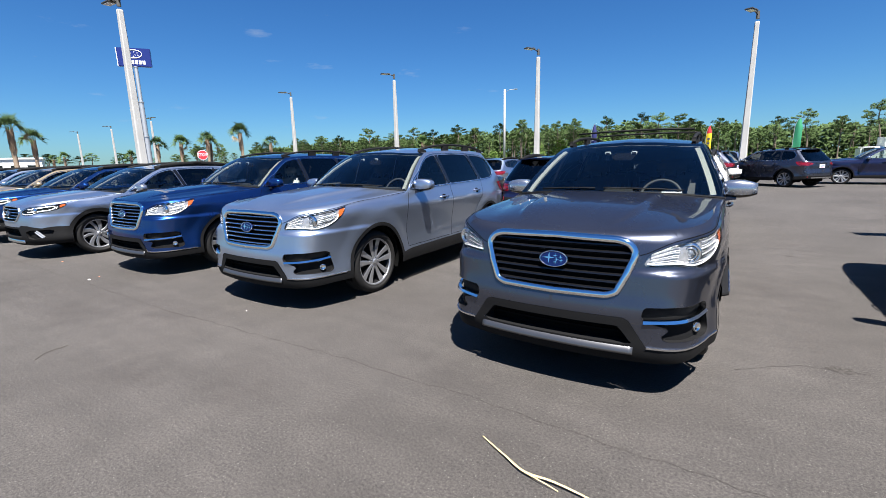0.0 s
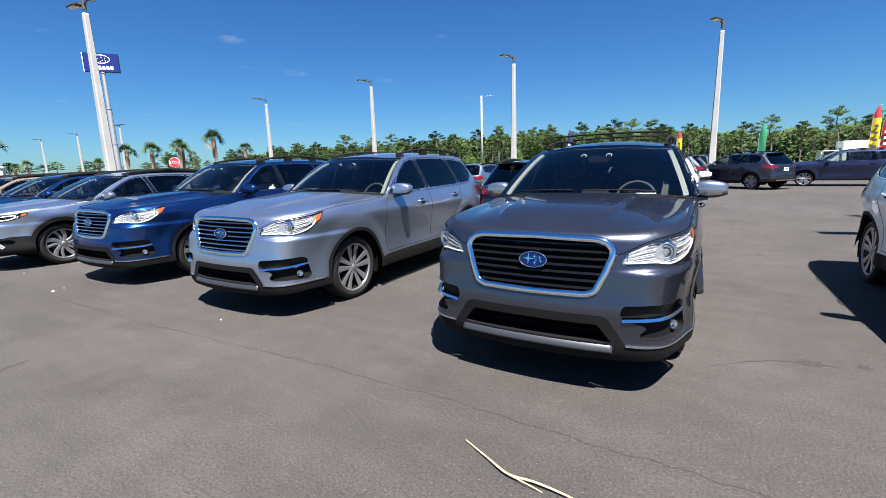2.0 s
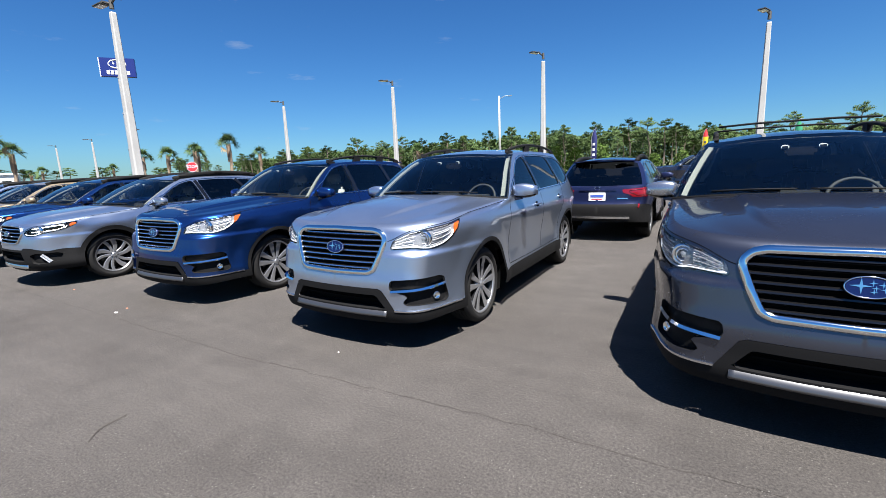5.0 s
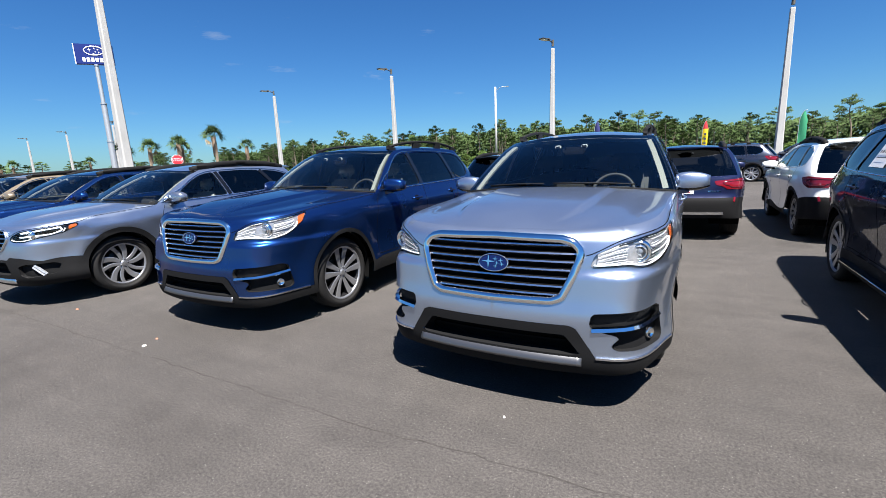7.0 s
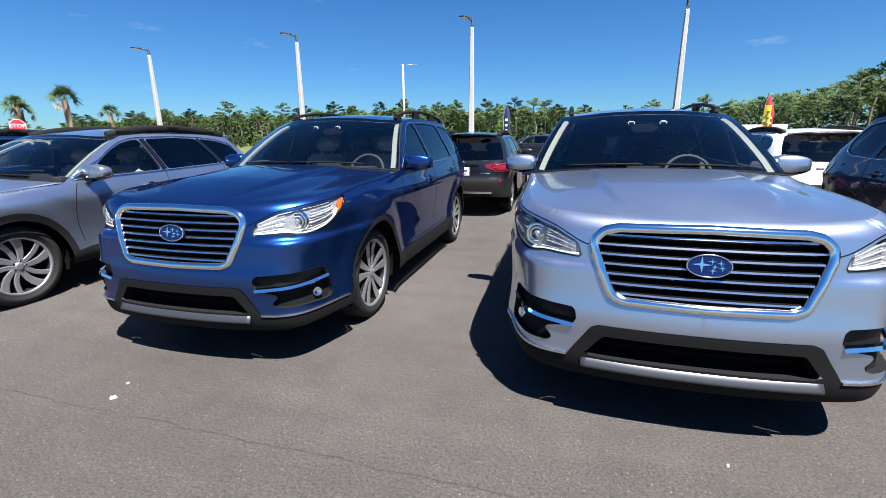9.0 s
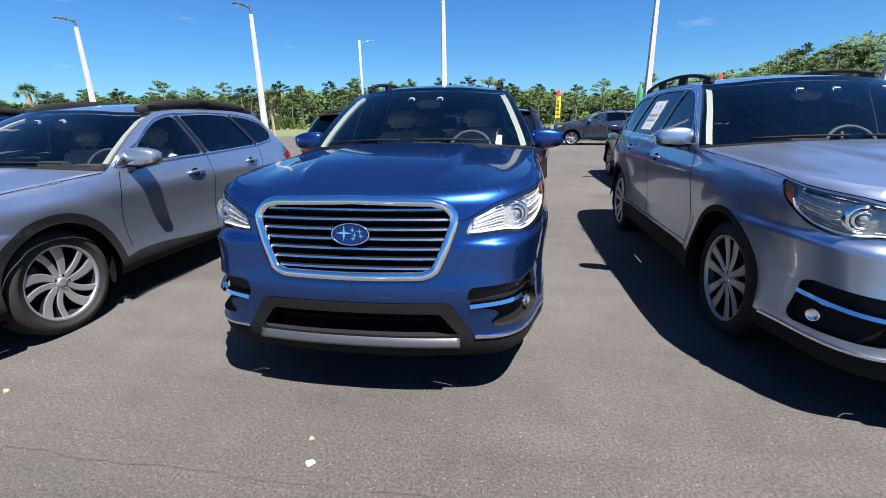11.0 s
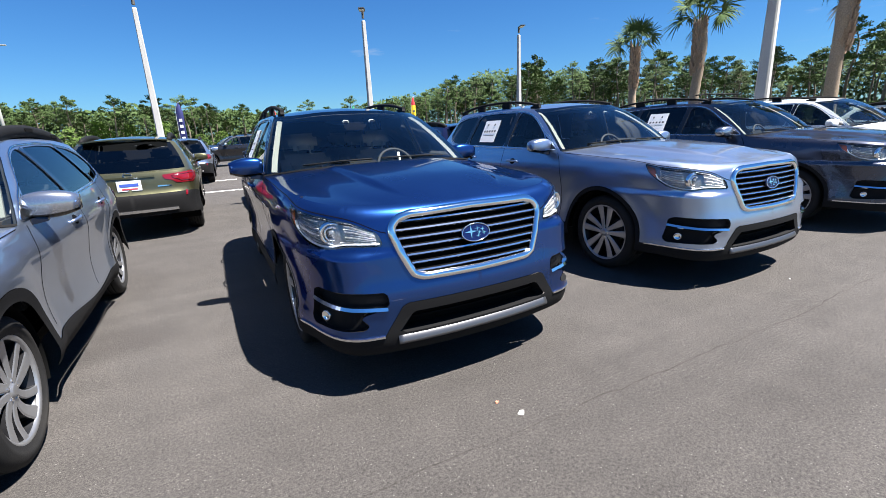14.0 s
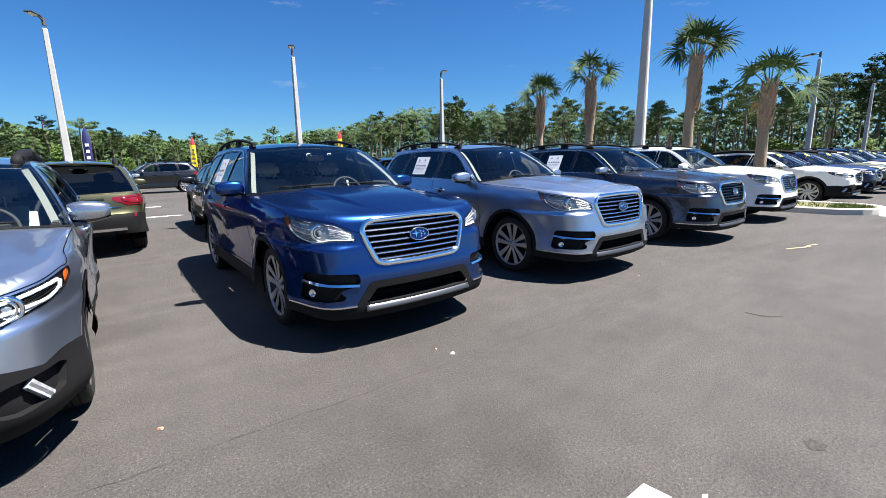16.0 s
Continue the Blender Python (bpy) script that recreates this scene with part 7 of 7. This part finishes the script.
for i in range(60):
    y = -20 + 130 * (i + tree_rnd.random()) / 60
    s = tree_rnd.uniform(0.8, 1.25)
    plant(tree_rnd.choice(PINES + BUSHES), -195 + tree_rnd.uniform(-18, 18), y, s * 1.4, s * 0.75)
for x, y, s in ((-19.0, 52, 1.1), (-17.0, 54, 1.3), (-14.5, 53, 1.15), (-12.0, 55, 1.2), (-26.5, 55, 0.9)):
    plant(tree_rnd.choice(BUSHES), x, y, s * 0.8, s)

# dark mass of the wood behind the first trunks
verts, faces = [], []
rnd = random.Random(9)
for i in range(36000):
    x = rnd.uniform(-180, 130)
    h = wood_height(x) * (0.77 + 0.16 * noise.noise(Vector((x * 0.22, 1.7, 0))) + 0.10 * noise.noise(Vector((x * 0.7, 4.2, 0))))
    leaf_clump(rnd, verts, faces, (x, 128 + rnd.uniform(-6, 6), rnd.random() ** 0.75 * h), 0.8, 2, 0.95)
for i in range(15000):
    leaf_clump(rnd, verts, faces, (132 + rnd.uniform(-5, 5), rnd.uniform(-40, 125), rnd.random() ** 0.8 * 13.0), 0.9, 2, 1.0)
far = mesh_object("far_woods", verts, faces, PINE_LEAF, smooth=False)
tagged(far, "dense dark green woods behind the first pines", "woods", kind="stuff")

# ---- far things ----
hut = new("white_building")
bm = bmesh.new()
box(bm, 0, 0, 2.0, 12, 7, 4.0)
part("wall", bm, BUILDING, hut)
bm = bmesh.new()
box(bm, 0, 0, 4.15, 12.6, 7.6, 0.35)
part("roof", bm, LAMP_LENS, hut)
for k in range(4):
    bm = bmesh.new()
    box(bm, -4.2 + 2.8 * k, -3.52, 1.9, 1.5, 0.08, 1.5)
    part("window", bm, GLOSS_BLACK, hut)
hut.matrix_basis = pose(-138, 33, 0, 0, 0, 70)
tagged(hut, "low white building beyond the lot", "building")

truck = new("box_truck")
bm = bmesh.new()
box(bm, 0, 0, 2.1, 6.0, 2.3, 2.5, 0.05)
part("cargo_box", bm, P_WHITE, truck, "plain white cargo box")
bm = bmesh.new()
box(bm, -3.9, 0, 1.55, 1.7, 2.1, 1.7, 0.18)
cab = part("cab", bm, P_WHITE, truck)
bm = bmesh.new()
box(bm, -4.1, 0, 2.0, 1.0, 2.14, 0.6, 0.05)
part("cab_window", bm, GLOSS_BLACK, cab)
for wx in (-3.8, 1.6):
    for wy in (-1.0, 1.0):
        wv, wf = lathe([(0.0001, -0.13), (0.44, -0.13), (0.46, -0.1), (0.46, 0.1), (0.44, 0.13), (0.0001, 0.13)], 24)
        w = mesh_object("wheel", wv, wf, RUBBER, truck)
        w.matrix_basis = pose(wx, wy, 0.46, 0, 0, 90)
truck.matrix_basis = pose(13.5, 53, 0, 0, 0, 4) @ Matrix.Scale(0.80, 4)
tagged(truck, "plain white box truck parked beyond the lot", "truck")


# ---- small things on the asphalt ----
def ground_strip(name, points, width, mat, z=0.006, lift=0.0):
    """A thin curved strip lying on the asphalt."""
    p = spline([(x, y, 0) for x, y in points], 8)
    n = len(p)
    k = np.sin(np.linspace(0.12, math.pi - 0.05, n)) ** 0.6
    path = p + np.stack([np.zeros(n), np.zeros(n), z + lift * np.sin(np.linspace(0, math.pi, n))], 1)
    tan = np.gradient(p, axis=0)
    tan /= np.linalg.norm(tan, axis=1)[:, None]
    side = np.stack([-tan[:, 1], tan[:, 0], np.zeros(n)], 1)
    verts, faces = [], []
    for i in range(n):
        w = width * k[i] / 2
        verts += [path[i] - side[i] * w, path[i] + np.array([0, 0, 0.006]), path[i] + side[i] * w]
    for i in range(n - 1):
        faces += [(3 * i, 3 * i + 1, 3 * i + 4, 3 * i + 3), (3 * i + 1, 3 * i + 2, 3 * i + 5, 3 * i + 4)]
    return mesh_object(name, verts, faces, mat)


frond = new("dry_palm_leaf")
for pts, w in (([(-0.79, 2.26), (-0.62, 2.17), (-0.48, 2.10), (-0.34, 2.105), (-0.18, 2.09), (0.02, 2.05)], 0.015), ([(-0.48, 2.10), (-0.41, 2.08), (-0.30, 2.065)], 0.005)):
    s = ground_strip("leaf_strip", pts, w, STRAW, 0.008, 0.012)
    s.parent = frond
tagged(frond, "dry straw-coloured palm leaf strip lying on the asphalt", "dry leaf")
tagged(ground_strip("twig", [(-4.40, 1.30), (-4.50, 1.40), (-4.53, 1.56)], 0.005, TWIG), "thin dark curved twig on the asphalt", "twig")


def chip(name, x, y, r, mat, label, category, seed):
    rnd = random.Random(seed)
    n = 11
    rim = [(x + r * (1 + rnd.uniform(-.45, .45)) * math.cos(2 * math.pi * k / n), y + 0.75 * r * (1 + rnd.uniform(-.45, .45)) * math.sin(2 * math.pi * k / n)) for k in range(n)]
    verts = [(a, b, 0.001) for a, b in rim] + [(x + (a - x) * 0.8, y + (b - y) * 0.8, 0.008 + rnd.uniform(0, 0.004)) for a, b in rim] + [(x, y, 0.011)]
    faces = [(k, (k + 1) % n, n + (k + 1) % n, n + k) for k in range(n)] + [(n + k, n + (k + 1) % n, 2 * n) for k in range(n)]
    return tagged(mesh_object(name, verts, faces, mat, smooth=False), label, category)


chip("paint_chip", -7.20, 2.64, 0.020, GRAVEL, "small white chip lying on the asphalt", "chip", 1)
chip("leaf_scrap", -7.26, 2.78, 0.011, PINK, "small pinkish leaf scrap on the asphalt", "leaf", 2)
chip("leaf_scrap", -9.10, 2.92, 0.016, PINK, "small reddish leaf scrap on the asphalt", "leaf", 3)
chip("pebble", -3.97, 2.92, 0.008, GRAVEL, "pale pebble lying on the asphalt", "pebble", 4)


def road_mark(points, label):
    ob = mesh_object("road_marking", [(x, y, 0.004) for x, y in points], [tuple(range(len(points)))], WHITE_LINE, smooth=False)
    return tagged(ob, label, "road marking", kind="structure")


road_mark([(-7.40, 1.0), (-7.545, 1.0), (-7.62, 0.85), (-7.46, 0.74), (-7.385, 0.885)], "worn white paint arrow tip on the asphalt")
road_mark([(-7.262, 0.806), (-7.285, 0.797), (-7.270, 0.782), (-7.245, 0.79)], "worn fleck of white paint on the asphalt")
road_mark([(-9.2, 15.55), (-7.5, 15.62), (-7.35, 15.70), (-7.5, 15.78), (-9.2, 15.85)], "white painted arrow in the aisle")
road_mark([(-9.2, 19.6), (-7.6, 19.6), (-7.6, 19.85), (-9.2, 19.85)], "white painted line in the aisle")
road_mark([(5.3, 1.95), (9.5, 1.95), (9.5, 2.10), (5.3, 2.10)], "white painted line before the kerb")

# paving joint along the front of the row, and a few fine cracks
def crack(points, width, label, seed):
    rnd = random.Random(seed)
    p = resample(points, 0.10)
    verts, faces = [], []
    for i, (x, y) in enumerate(p):
        w = width * rnd.uniform(0.35, 1.5) / 2
        j = rnd.gauss(0, 0.010)
        verts += [(x, y + j - w, 0.0025), (x, y + j + w, 0.0025)]
        if i:
            k = 2 * i
            faces.append((k - 2, k, k + 1, k - 1))
    ob = mesh_object("paving_joint", verts, faces, SEAM, smooth=False)
    return tagged(ob, label, "paving joint", kind="structure")


crack([(-24, 2.50), (-9.2, 2.56), (-4.7, 2.50), (-2.5, 2.60), (-1.1, 2.60), (2.6, 2.42), (9, 2.3)], 0.007, "dark ragged paving joint in the asphalt", 3)
for k, pts in enumerate(([(0.98, 8.6), (1.15, 8.55), (1.30, 8.40)], [(-8.9, 0.3), (-7.8, 0.12), (-7.0, 0.2)], [(0.4, 3.9), (0.8, 4.2), (1.2, 4.25)])):
    crack(pts, 0.010, "short dark crack in the asphalt", 10 + k)
for k, (x, y, r) in enumerate(((-6.45, 0.60, 0.06), (1.05, 4.25, 0.09), (1.15, 8.5, 0.05), (1.35, 4.32, 0.05))):
    rnd = random.Random(40 + k)
    pts = [(x + r * rnd.uniform(0.6, 1.3) * math.cos(a), y + r * 0.7 * rnd.uniform(0.6, 1.3) * math.sin(a), 0.0022) for a in np.linspace(0, 2 * math.pi, 16, endpoint=False)]
    tagged(mesh_object("oil_stain", pts, [tuple(range(16))], SEAM, smooth=False), "small dark oil stain on the asphalt", "stain", kind="structure")
